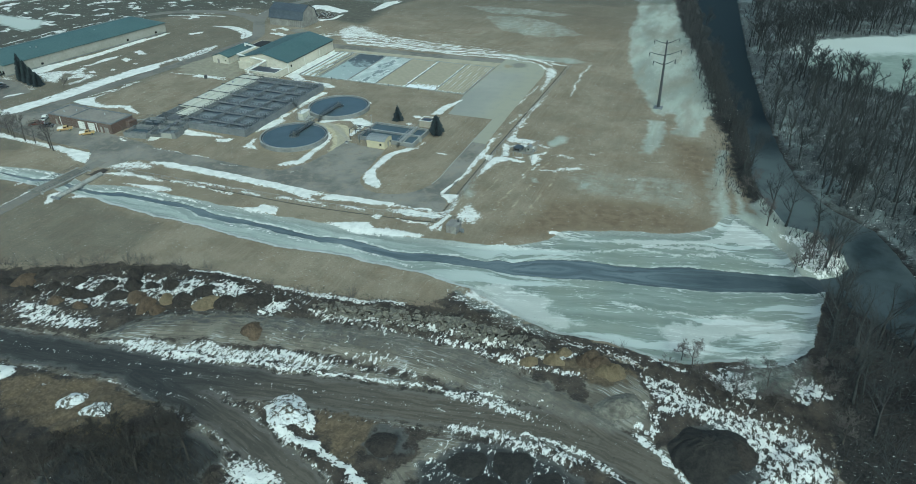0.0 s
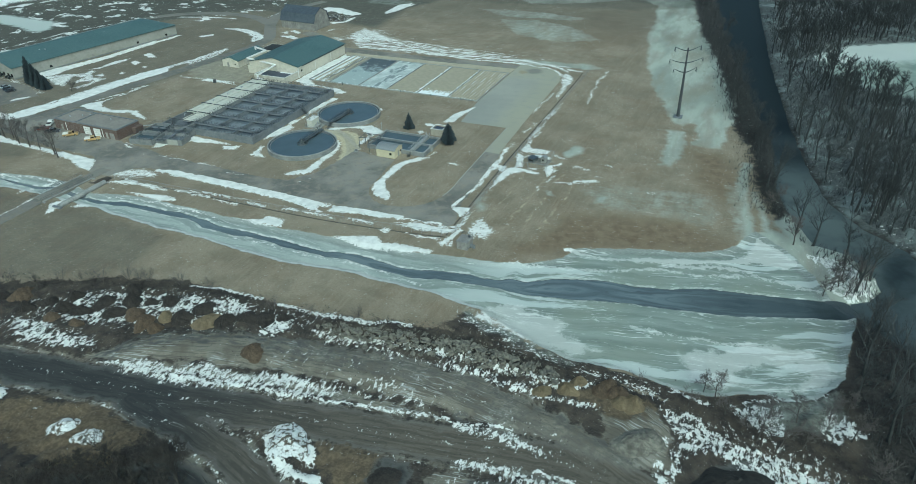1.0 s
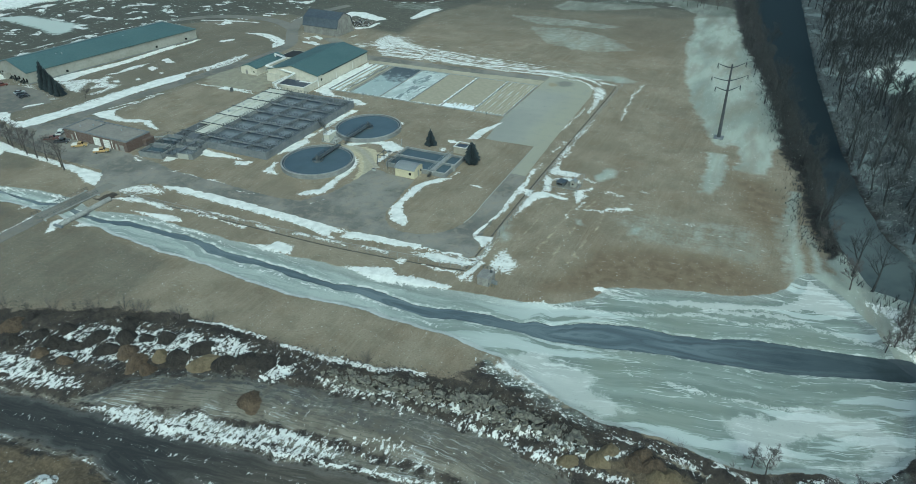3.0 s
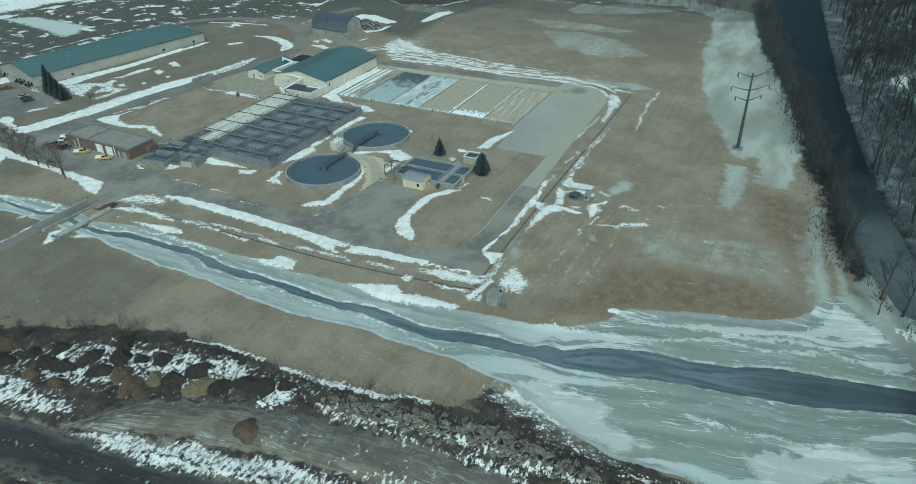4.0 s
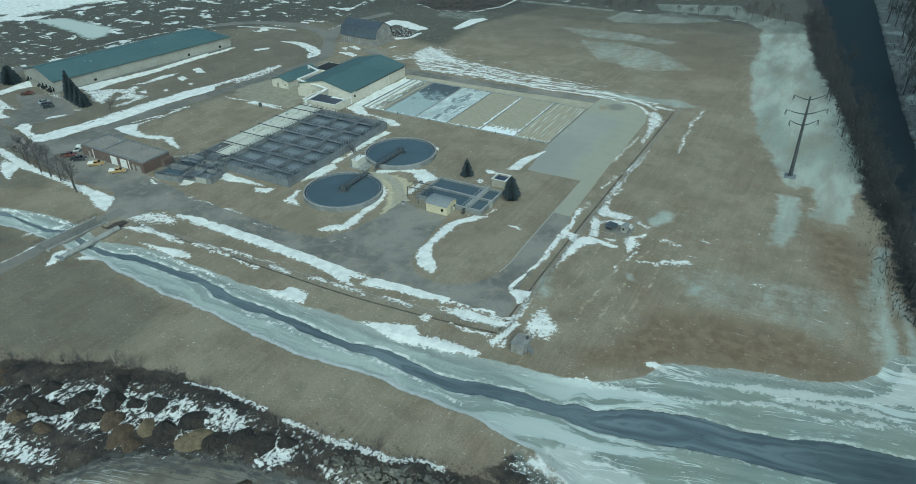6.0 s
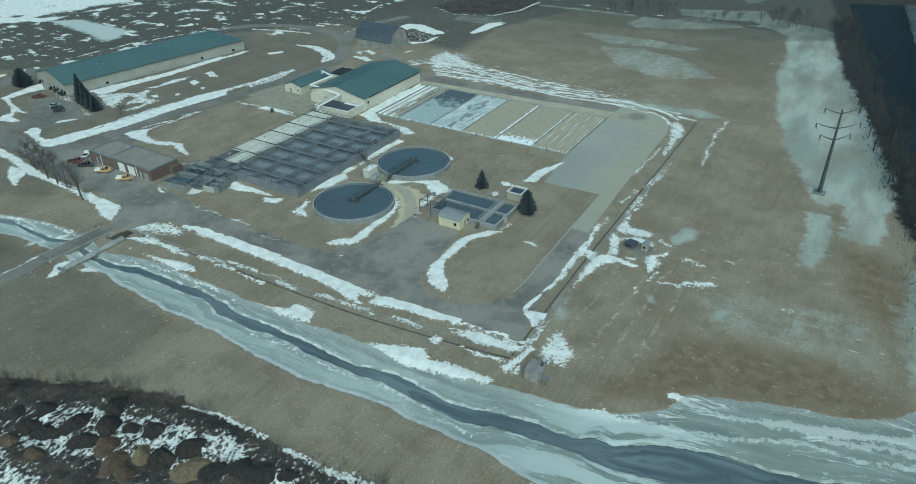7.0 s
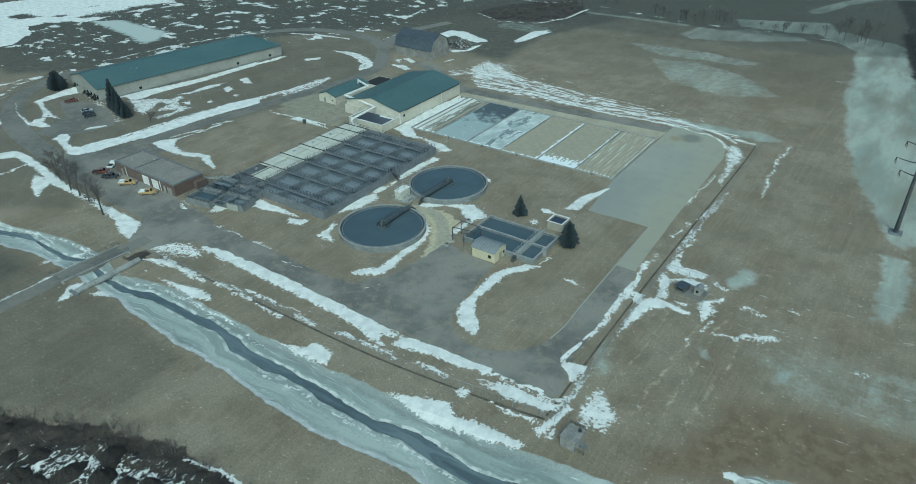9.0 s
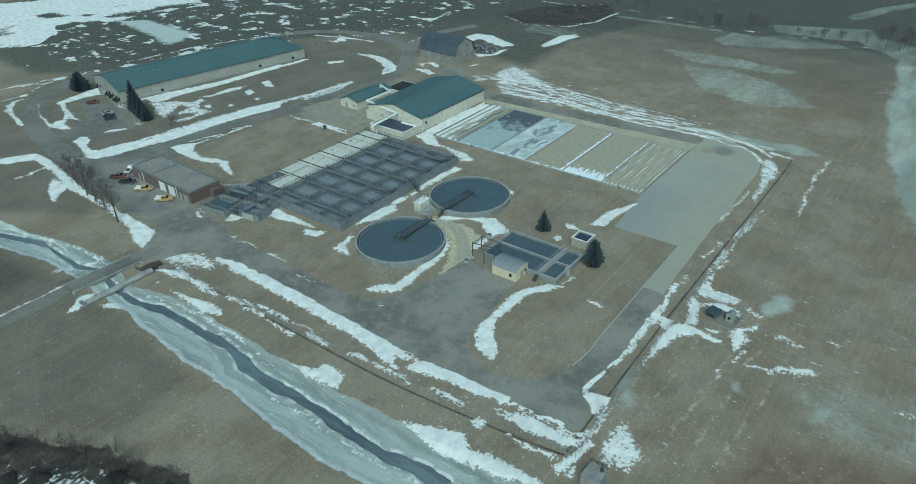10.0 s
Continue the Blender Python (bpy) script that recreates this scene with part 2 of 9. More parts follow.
def water_material(name, deep, ripple, rough, scum=None):
    n = Net(name)
    c = n.mix(n.noise(0.15, 3), deep, tuple(1.5 * v for v in deep))
    if scum:
        c = n.mix(n.ramp(n.noise(0.8, 5, 0.7), 0.5, 0.75, 0, 0.8), c, scum)
    n.bump(n.noise(1.6, 3), ripple, 0.05)
    n.bsdf.inputs["IOR"].default_value = 1.33
    return n.done(c, rough)


M["tank_water"] = water_material("tank_water", (0.060, 0.078, 0.090), 0.02, 0.05)


def river_water():
    """Slate-coloured creek water with thin ice in bands along the flow, darker where the river takes it; the river's
    sky sheen and dim far reach are painted in.
    """
    n = Net("creek_water")
    sep = n.nt.nodes.new("ShaderNodeSeparateXYZ")
    n.nt.links.new(n.co, sep.inputs[0])
    deep = n.ramp(n.math("ADD", sep.outputs[0], n.math("MULTIPLY", n.noise(0.08, 3), 24)), 128, 200)
    deep = n.math("MAXIMUM", deep, n.ramp(sep.outputs[1], -35, -10))
    band = n.flowing(0.035, 0.55, 5, 0.6)
    thin = n.mix(n.ramp(band, 0.36, 0.66), (0.085, 0.105, 0.118), (0.165, 0.195, 0.205))
    thin = n.mix(n.ramp(n.flowing(0.09, 1.6, 4, 0.6), 0.56, 0.64, 0, 0.35), thin, (0.055, 0.070, 0.080))
    river = n.mix(n.ramp(n.noise(0.06, 5, 0.65), 0.38, 0.64), (0.022, 0.029, 0.032), (0.055, 0.068, 0.072))
    # sky reflection on the middle reach, painted as a paler colour
    painted_sheen = n.math("MULTIPLY", n.ramp(sep.outputs[1], 62, 18), n.ramp(sep.outputs[1], -42, -12))
    river = n.mix(n.math("MULTIPLY", painted_sheen, n.ramp(n.noise(0.05, 4, 0.6), 0.35, 0.6)), river, (0.088, 0.104, 0.104))
    # far reach: dimness put into the colour, real reflection nearly switched off
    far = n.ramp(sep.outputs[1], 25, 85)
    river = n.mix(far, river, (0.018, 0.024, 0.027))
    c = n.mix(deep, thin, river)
    n.bump(n.noise(1.4, 3), 0.15, 0.05)
    n.bsdf.inputs["IOR"].default_value = 1.33
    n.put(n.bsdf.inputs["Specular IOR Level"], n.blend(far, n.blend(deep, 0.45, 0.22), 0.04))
    return n.done(c, n.blend(deep, 0.3, 0.4))


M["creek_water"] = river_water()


def aerated_water():
    """Grey water, foaming where the air rises in the middle of a cell and dark along its walls."""
    n = Net("aerated_water")
    gen = n.nt.nodes.new("ShaderNodeTexCoord").outputs["Generated"]
    sep = n.nt.nodes.new("ShaderNodeSeparateXYZ")
    n.nt.links.new(gen, sep.inputs[0])
    off = [n.math("ABSOLUTE", n.math("SUBTRACT", sep.outputs[i], 0.5)) for i in (0, 1)]
    ring_d = n.math("ADD", n.math("MAXIMUM", *off), n.math("MULTIPLY", n.math("SUBTRACT", n.noise(0.7, 5, 0.65), 0.5), 0.5))
    c = n.mix(n.noise(0.5, 4), (0.085, 0.098, 0.110), (0.125, 0.140, 0.152))
    c = n.mix(n.ramp(ring_d, 0.40, 0.22, 0, 0.85), c, n.mix(n.noise(1.5, 5, 0.7), (0.15, 0.165, 0.175), (0.27, 0.29, 0.30)))
    n.bump(n.noise(1.8, 4), 0.5, 0.06)
    n.bsdf.inputs["IOR"].default_value = 1.33
    return n.done(c, 0.35)


M["aerated_water"] = aerated_water()


def bed_material(name, kind, right=0.0, near=0.0):
    """Bed fill with snow lying along its right and near edges."""
    n = Net(name)
    sep = n.nt.nodes.new("ShaderNodeSeparateXYZ")
    n.nt.links.new(n.co, sep.inputs[0])
    n1, n2 = n.noise(0.5, 6, 0.65), n.noise(2.0, 5, 0.68)
    tan = n.mix(n.ramp(n1, 0.35, 0.65), (0.300, 0.270, 0.198), (0.345, 0.310, 0.230))
    tan = n.mix(n.ramp(n2, 0.5, 0.7, 0, 0.3), tan, (0.22, 0.19, 0.14))
    streak = n.noise(1.0, 5, 0.65, n.scaled((2.2, 0.10, 1)))
    c, r = tan, 0.9
    if kind == "ice":
        c = n.mix(n.ramp(n.noise(0.12, 6, 0.65), 0.38, 0.62), (0.37, 0.41, 0.385), (0.58, 0.61, 0.575))
        wisp = n.noise(1.0, 8, 0.70, n.scaled((0.30, 0.13, 1)))
        mid_bed = n.math("SUBTRACT", wisp, n.math("MULTIPLY", n.math("ABSOLUTE", sep.outputs[0]), 0.028))
        c = n.mix(n.ramp(mid_bed, 0.46, 0.50, 0, 0.85), c, (0.13, 0.155, 0.16))
        c, r = n.mix(n.ramp(n.noise(0.35, 8, 0.72), 0.58, 0.61), c, (0.68, 0.70, 0.69)), 0.6
    elif kind == "dark":
        v = n.math("ADD", n.noise(0.16, 8, 0.70), n.math("MULTIPLY", sep.outputs[1], -0.013))
        c = n.mix(n.ramp(v, 0.36, 0.52), (0.080, 0.093, 0.102), (0.34, 0.39, 0.375))
        c, r = n.mix(n.ramp(n.noise(0.3, 9, 0.75), 0.59, 0.62, 0, 0.9), c, (0.60, 0.63, 0.62)), 0.6
    elif kind == "snowy":
        c = n.mix(n.ramp(streak, 0.42, 0.62), (0.13, 0.128, 0.112), (0.27, 0.255, 0.205))
        lean = n.math("MULTIPLY", sep.outputs[0], -0.035)
        c = n.mix(n.ramp(n.math("ADD", n.noise(1.0, 9, 0.76, n.scaled((0.9, 0.16, 1))), lean), 0.485, 0.51), c, (0.62, 0.63, 0.60))
    elif kind == "furrow":
        c = n.mix(n.ramp(streak, 0.52, 0.58, 0, 0.8), tan, (0.62, 0.64, 0.63))
    edge = n.math("ADD", n.math("SUBTRACT", sep.outputs[0], 6.9 - right), n.math("MULTIPLY", n.math("SUBTRACT", n1, 0.5), 5.0))
    low = n.math("ADD", n.math("SUBTRACT", -18.9 + near, sep.outputs[1]), n.math("MULTIPLY", n.math("SUBTRACT", n.noise(1.0, 6, 0.7, n.scaled((1.1, 0.4, 1))), 0.5), 26.0 if near > 2 else 6.0))
    f = n.ramp(n.math("MAXIMUM", edge, low), -0.1, 0.15)
    c = n.mix(f, c, n.mix(n2, (0.68, 0.71, 0.72), (0.82, 0.84, 0.84)))
    n.bump(n2, 0.4, 0.05)
    return n.done(c, r)


BEDS = (("snowy", -0.4, 1.3), ("dark", -0.8, 0.4), ("ice", 0.1, 0.8), ("tan", 0.7, 0.6), ("tan", 0.3, 4.6), ("furrow", 0.7, 1.2))
for i, (k, right, near) in enumerate(BEDS):
    M["bed_%d" % i] = bed_material("bed_fill_" + k, k, right, near)
M["bed_tan"] = bed_material("bed_tan", "tan", -30, -30)


# ---- building tools ----
def link_mesh(name, bm, mats, parent=None, label="", smooth=False):
    me = bpy.data.meshes.new(name)
    if bm.faces and smooth:
        for f in bm.faces:
            f.smooth = True
    bm.normal_update()
    bm.to_mesh(me)
    bm.free()
    for m in mats if isinstance(mats, (list, tuple)) else [mats]:
        me.materials.append(M[m] if isinstance(m, str) else m)
    ob = new(name, me)
    if parent:
        ob.parent = parent
    if label:
        ob["label"] = label
    return ob


def part(name, bm, mats, parent, label="", smooth=False):
    return link_mesh(name, bm, mats, parent, label, smooth)


def thing(name, x, y, z=0.0, turn=0.0, label="", category="", group="", kind=""):
    ob = new(name)
    ob.matrix_basis = pose(x, y, z, 0, 0, turn)
    return tagged(ob, label, category, group, kind)


def box(bm, x0, y0, z0, x1, y1, z1, m=0):
    v = [bm.verts.new(p) for p in ((x0, y0, z0), (x1, y0, z0), (x1, y1, z0), (x0, y1, z0), (x0, y0, z1), (x1, y0, z1), (x1, y1, z1), (x0, y1, z1))]
    for i in ((3, 2, 1, 0), (4, 5, 6, 7), (0, 1, 5, 4), (1, 2, 6, 5), (2, 3, 7, 6), (3, 0, 4, 7)):
        bm.faces.new([v[j] for j in i]).material_index = m
    return v


def cuboid(x0, y0, z0, x1, y1, z1, bevel=0.0):
    bm = bmesh.new()
    box(bm, x0, y0, z0, x1, y1, z1)
    if bevel:
        bmesh.ops.bevel(bm, geom=bm.edges[:], offset=bevel, segments=1, affect="EDGES")
    return bm


def prism(pts, z0, z1):
    bm = bmesh.new()
    low = [bm.verts.new((x, y, z0)) for x, y in pts]
    top = [bm.verts.new((x, y, z1)) for x, y in pts]
    n = len(pts)
    bm.faces.new(top)
    bm.faces.new(low[::-1])
    for i in range(n):
        bm.faces.new((low[i], low[(i + 1) % n], top[(i + 1) % n], top[i]))
    bmesh.ops.recalc_face_normals(bm, faces=bm.faces[:])
    return bm


def tube(bm, p, q, r0, r1=None, n=6, m=0, caps=True):
    p, q = Vector(p), Vector(q)
    r1 = r0 if r1 is None else r1
    d = (q - p).normalized()
    a = d.orthogonal().normalized()
    b = d.cross(a)
    rings = [[bm.verts.new(c + (a * math.cos(2 * math.pi * i / n) + b * math.sin(2 * math.pi * i / n)) * r) for i in range(n)] for c, r in ((p, r0), (q, r1))]
    for i in range(n):
        f = bm.faces.new((rings[0][i], rings[0][(i + 1) % n], rings[1][(i + 1) % n], rings[1][i]))
        f.material_index = m
    if caps:
        bm.faces.new(rings[0][::-1])
        bm.faces.new(rings[1])


def pipe(pts, r, n=8):
    bm = bmesh.new()
    for p, q in zip(pts, pts[1:]):
        tube(bm, p, q, r, r, n)
    for p in pts[1:-1]:
        bmesh.ops.create_icosphere(bm, subdivisions=1, radius=r * 1.12, matrix=Matrix.Translation(p))
    return bm


def ring(r0, r1, z0, z1, n=64, bm=None):
    bm = bm or bmesh.new()
    v = []
    for i in range(n):
        c, s = math.cos(2 * math.pi * i / n), math.sin(2 * math.pi * i / n)
        v.append([bm.verts.new((r * c, r * s, z)) for r, z in ((r0, z0), (r1, z0), (r1, z1), (r0, z1))])
    for i in range(n):
        a, b = v[i], v[(i + 1) % n]
        for j in range(4):
            bm.faces.new((a[j], b[j], b[(j + 1) % 4], a[(j + 1) % 4]))
    return bm


def disc(r, z, n=64):
    bm = bmesh.new()
    bm.faces.new([bm.verts.new((r * math.cos(2 * math.pi * i / n), r * math.sin(2 * math.pi * i / n), z)) for i in range(n)])
    return bm


def railing(p, q, parent, height=1.07, step=1.5, mat="dark_steel", posts=True):
    """A handrail on posts between two points of the parent's space: one part."""
    bm = bmesh.new()
    p, q = Vector(p), Vector(q)
    up = Vector((0, 0, 1))
    n = max(1, round((q - p).length / step))
    for i in range(n + 1):
        a = p.lerp(q, i / n)
        tube(bm, a, a + up * height, 0.05, 0.05, 4, caps=False)
    for h in (height, height * 0.55):
        tube(bm, p + up * h, q + up * h, 0.04, 0.04, 4, caps=False)
    return part("railing", bm, mat, parent)


def fix(ob, kind="structure"):
    ob["kind"] = kind
    return ob


# ---- the lie of the land: signed distances to the plan's outlines ----
def spread(lo, hi, step, reach, grow):
    mid = list(np.arange(lo, hi + 1e-6, step))
    s, a, b = step, lo, hi
    left, right = [], []
    while a > -reach:
        s = min(s * grow, 400)
        a, b = a - s, b + s
        left.append(a)
        right.append(b)
    return np.array(left[::-1] + mid + right)


GX = spread(-112, 186, 0.64, 4200, 1.018)
GY = spread(-158, 122, 0.64, 4200, 1.018)
XX, YY = np.meshgrid(GX, GY)
MASKS = {k: np.full(XX.shape, -6.0) for k in ("creek", "water", "river", "soil", "mud", "tan", "black", "wood", "ice", "snow", "frost", "scatter", "dull", "pale", "drift", "far_dim", "mottle", "thaw", "brown", "windrow", "apron")}


def step(d, lo, hi):
    t = np.clip((d - lo) / (hi - lo), 0, 1)
    return t * t * (3 - 2 * t)


def wobble(scale, seed):
    """Smooth value noise over the plan, from -1 to 1."""
    g = np.random.RandomState(seed).rand(256, 256) * 2 - 1
    u, v = XX / scale, YY / scale
    i, j = np.floor(u).astype(int), np.floor(v).astype(int)
    a, b = u - i, v - j
    a, b = a * a * (3 - 2 * a), b * b * (3 - 2 * b)
    at = lambda m, n: g[m % 256, n % 256]
    return (at(i, j) * (1 - a) + at(i + 1, j) * a) * (1 - b) + (at(i, j + 1) * (1 - a) + at(i + 1, j + 1) * a) * b


WX = XX + 0.9 * wobble(4.5, 11) + 0.75 * wobble(1.9, 12)
WY = YY + 0.9 * wobble(4.5, 13) + 0.75 * wobble(1.9, 14)
CALM = ("creek", "water", "river", "dull")


def window(pts, pad):
    p = np.array(pts, float)
    ix = slice(np.searchsorted(GX, p[:, 0].min() - pad), np.searchsorted(GX, p[:, 0].max() + pad))
    iy = slice(np.searchsorted(GY, p[:, 1].min() - pad), np.searchsorted(GY, p[:, 1].max() + pad))
    return p, (iy, ix)


def away(p, x, y, closed):
    d = np.full(x.shape, 1e9)
    ends = zip(p, np.roll(p, -1, 0)) if closed else zip(p, p[1:])
    odd = np.zeros(x.shape, bool)
    for a, b in ends:
        e = b - a
        t = np.clip(((x - a[0]) * e[0] + (y - a[1]) * e[1]) / (e @ e + 1e-9), 0, 1)
        d = np.minimum(d, np.hypot(x - a[0] - t * e[0], y - a[1] - t * e[1]))
        if closed:
            cross = (a[1] > y) != (b[1] > y)
            odd ^= cross & (x < a[0] + (y - a[1]) / (e[1] if abs(e[1]) > 1e-9 else 1e-9) * e[0])
    return d, odd


def area(mask, bias, pts):
    p, w = window(pts, 7)
    bend = 0.3 if mask in CALM else 0.32 if mask == "snow" else 1.0
    d, odd = away(p, XX[w] + bend * (WX - XX)[w], YY[w] + bend * (WY - YY)[w], True)
    MASKS[mask][w] = np.maximum(MASKS[mask][w], np.where(odd, np.minimum(d, 1.5) * 0.35 + 1.3 * bias, -d) if bias < 0 else np.where(odd, d, -d) + bias)


def clear(mask, pts):
    p, w = window(pts, 7)
    d, odd = away(p, WX[w], WY[w], True)
    MASKS[mask][w] = np.minimum(MASKS[mask][w], np.where(odd, -d, d))


def stroke(mask, width, pts):
    p, w = window(pts, 7 + width)
    d, _ = away(p, (0.4 * XX + 0.6 * WX)[w], (0.4 * YY + 0.6 * WY)[w], False)
    MASKS[mask][w] = np.maximum(MASKS[mask][w], width / 2 - d)


NORTH_BANK = [(-126.2, -69), (-111.9, -65.5), (-96.2, -64), (-83.5, -60.4), (-71.3, -58.7), (-60.6, -58.3), (-44.7, -61.7), (-36.1, -58.8), (-25.6, -57.6), (-18.6, -57.7), (-9.8, -57.7), (-1.4, -57.7), (7, -58), (14, -57.3), (21.4, -57.3), (26.6, -58), (34.8, -56.7), (41.4, -56.7), (47.9, -57), (57.7, -56.1), (64.7, -56), (70.9, -55), (76.8, -53.8), (82.5, -52.6), (88.3, -51.9), (93.6, -50.8), (98.6, -48.9), (103, -45.6), (105.6, -43.4), (108, -37.7), (114.1, -34.7), (129.7, -29.7), (134.5, -29.3), (145, -24), (148.1, -19.4), (152, -10)]
SOUTH_BANK = [(160.3, -17.7), (167.2, -28.2), (170.4, -37.3), (175.9, -43.4), (172.6, -67), (167.9, -74.5), (162.1, -78.5), (157.4, -77.7), (147, -82.5), (138.3, -82.5), (130.2, -80.9), (119.8, -82.2), (110.9, -80.3), (93.1, -72.6), (82.7, -70.9), (77.3, -70.3), (71.3, -70.6), (65, -70.8), (57.8, -70.2), (49.8, -71), (41.4, -71.7), (35.8, -72.5), (27.6, -72.6), (20, -72), (9.3, -70.7), (-0.8, -70.4), (-8.7, -70.7), (-18.4, -70), (-28.3, -69.5), (-35.5, -67.9), (-42.3, -68.3), (-60.5, -67.8), (-66.9, -68.2), (-75.8, -68.2), (-84.3, -70.3), (-90.6, -71.5), (-108.7, -76)]
area("creek", 0, NORTH_BANK + SOUTH_BANK)
NORTH_EDGE = [(-116.1, -73), (-103.3, -68.6), (-94.7, -65.5), (-87.5, -63.2), (-76.8, -63.7), (-67.9, -63.7), (-61.3, -61.7), (-53.1, -62.7), (-44.1, -63.5), (-37.1, -63.4), (-31.8, -61.4), (-25.4, -61.1), (-18.2, -61.1), (-10.6, -60.3), (-3.8, -60.9), (1.9, -61.3), (7, -62.8), (13.1, -62.7), (20.6, -62.3), (26, -62.7), (31.9, -62.4), (38.3, -63), (43.6, -63.3), (47.7, -62.1), (53.9, -61.5), (59.2, -61.8), (66, -62.6), (72.1, -61.8), (78.2, -60.2), (85.2, -59.2), (93.3, -58.7), (96.3, -56.5), (99.7, -57.1), (104.6, -53.8), (111.4, -51), (118.2, -49.3), (123.8, -48.7), (129.3, -48.1), (135, -46.4), (140.6, -43.8), (146.3, -42.3), (152.6, -41.3), (158.5, -40.3), (165.8, -38.8), (174.5, -37.4), (181, -40.4), (174.3, -44)]
SOUTH_EDGE = [(161.3, -47.9), (155.6, -50.1), (149.9, -52.1), (144, -53.2), (136.7, -54.4), (131.7, -55.1), (125.4, -56.5), (120.1, -57.3), (113.7, -59.3), (107, -61), (101.5, -62.2), (96.2, -62.1), (90.8, -62.3), (85.5, -63.1), (80.5, -63.4), (75.6, -64.9), (72.1, -65.8), (66.1, -65.7), (60.9, -65.7), (56.7, -64.9), (51, -64.5), (45.7, -65.2), (40.5, -65), (36, -65), (30.2, -65.1), (24.9, -64.3), (18.6, -64.5), (14.4, -65.3), (7.8, -64.9), (2.7, -64.9), (0.1, -63.5), (-4.8, -62.4), (-11.3, -62.9), (-16, -62.7), (-23.7, -63.1), (-29.7, -63.3), (-33.2, -64.4), (-39.4, -65.3), (-46, -64.8), (-53.1, -64.1), (-61.7, -63), (-66.4, -65), (-74.7, -64.8), (-83.5, -63.9), (-91.8, -66.7), (-100.7, -69.6), (-113.4, -74.1)]
WATER = NORTH_EDGE + SOUTH_EDGE
area("water", 0, WATER)
_p, _w = window(WATER, 45)
_d, _odd = away(_p, XX[_w], YY[_w], True)
FLOW = np.full(XX.shape, -40.0)
FLOW[_w] = np.clip(np.where(_odd, _d, -_d), -40, 12)
area("river", 0, [(101.2, 352.9), (126.1, 192.9), (139.9, 124.4), (147.1, 87.2), (154, 57.1), (156.5, 21.3), (161.4, 1.6), (167.2, -11.3), (175.5, -13.4), (180.9, -22.8), (182, -29), (179.2, -34), (174.8, -36.8), (177.2, -42.6), (183.2, -49.2), (193.8, -58.7), (210.7, -71.2), (217.4, -41), (197.7, -28.2), (195.1, -19), (190.7, -6.1), (180.8, 2.8), (171.4, 16.9), (166.1, 39.4), (159.6, 77.8), (149.8, 156), (131, 361.7)])  # river
area("soil", 0, [(-69.6, -127), (-26.9, -108.7), (-13.6, -101.6), (0.2, -94.9), (20.7, -88.9), (39.4, -88.7), (56, -89), (75, -85.3), (93.8, -82.1), (104.1, -81.8), (114.9, -84.7), (125.9, -85.5), (136.3, -86.1), (148.7, -89.1), (160.2, -91.8), (175, -89.5), (176.1, -105), (163.5, -130.1), (109.5, -160.7), (53.9, -172.9), (-3.6, -174.6)])  # disturbed ground
area("mud", 0, [(17.8, -121.4), (26.5, -110.3), (43.6, -101.4), (62.1, -98.4), (80.6, -96.1), (98.9, -94.5), (116.2, -97.7), (129.7, -101.8), (137.7, -107), (133.6, -108.6), (124.9, -106.2), (112.7, -106.5), (103.7, -106.3), (93, -106.6), (79, -106.9), (68.1, -107.9), (55.4, -110.5), (37.7, -115), (28.3, -119.7)])  # tracked terrace
area("mud", 0, [(128.2, -95.1), (136.9, -89.8), (142.2, -97), (144, -104.6), (137.7, -107), (131.2, -102.9)])
area("mud", 0, [(103.8, -129.1), (103.4, -123.3), (108.8, -118.9), (111.7, -120.2), (108.4, -123.7), (107.7, -127.6), (105.3, -132.4), (100.5, -134.3)])
area("tan", 0, [(16.6, -134.7), (36.9, -131.8), (46.4, -131.8), (49.9, -134), (48.1, -143), (36.8, -146.6), (19.7, -145.6), (13.5, -140.7)])
area("tan", 0, [(80.3, -123.3), (86.5, -120.1), (93.1, -122.6), (93.8, -128.6), (93.8, -133), (83.2, -128)])
area("tan", 0, [(114.3, -91.4), (121.7, -89.6), (126.9, -89.7), (138.1, -89.4), (135.3, -94.2), (132.1, -96.4), (127.7, -93.3), (119.1, -94.3)])
area("black", 0, [(93.1, -122.6), (98.7, -121.2), (102, -125.4), (98.2, -129.8), (93.6, -127.1)])
area("black", 0, [(105.2, -127.1), (111.7, -120.2), (120.3, -118.1), (127.2, -118.7), (133.9, -119.6), (136.2, -129.6), (109, -140.2)])
area("black", 0, [(147.1, -103.4), (155, -96.3), (161.7, -102.4), (162.4, -110.4), (161.4, -119.9), (148, -118.8)])
area("black", 0, [(55.6, -172.2), (39.3, -154), (42.9, -146.6), (52.9, -140.4), (60.9, -136.5), (70.5, -138.3), (70.2, -146), (79.6, -162.8)])
stroke("black", 9, [(-31.1, -136.4), (0.3, -130.3), (23.8, -127.2), (45.7, -124.2), (65.9, -120.7), (84.8, -117.2), (103, -114.1), (114.7, -112), (126, -110.4), (137.5, -111.4), (148.5, -114.7), (159.6, -120.6)])  # haul road
stroke("black", 7, [(37.7, -127.6), (54.9, -129.5), (66.9, -131.8), (79.6, -136.3), (88.3, -140), (96.2, -145.2)])
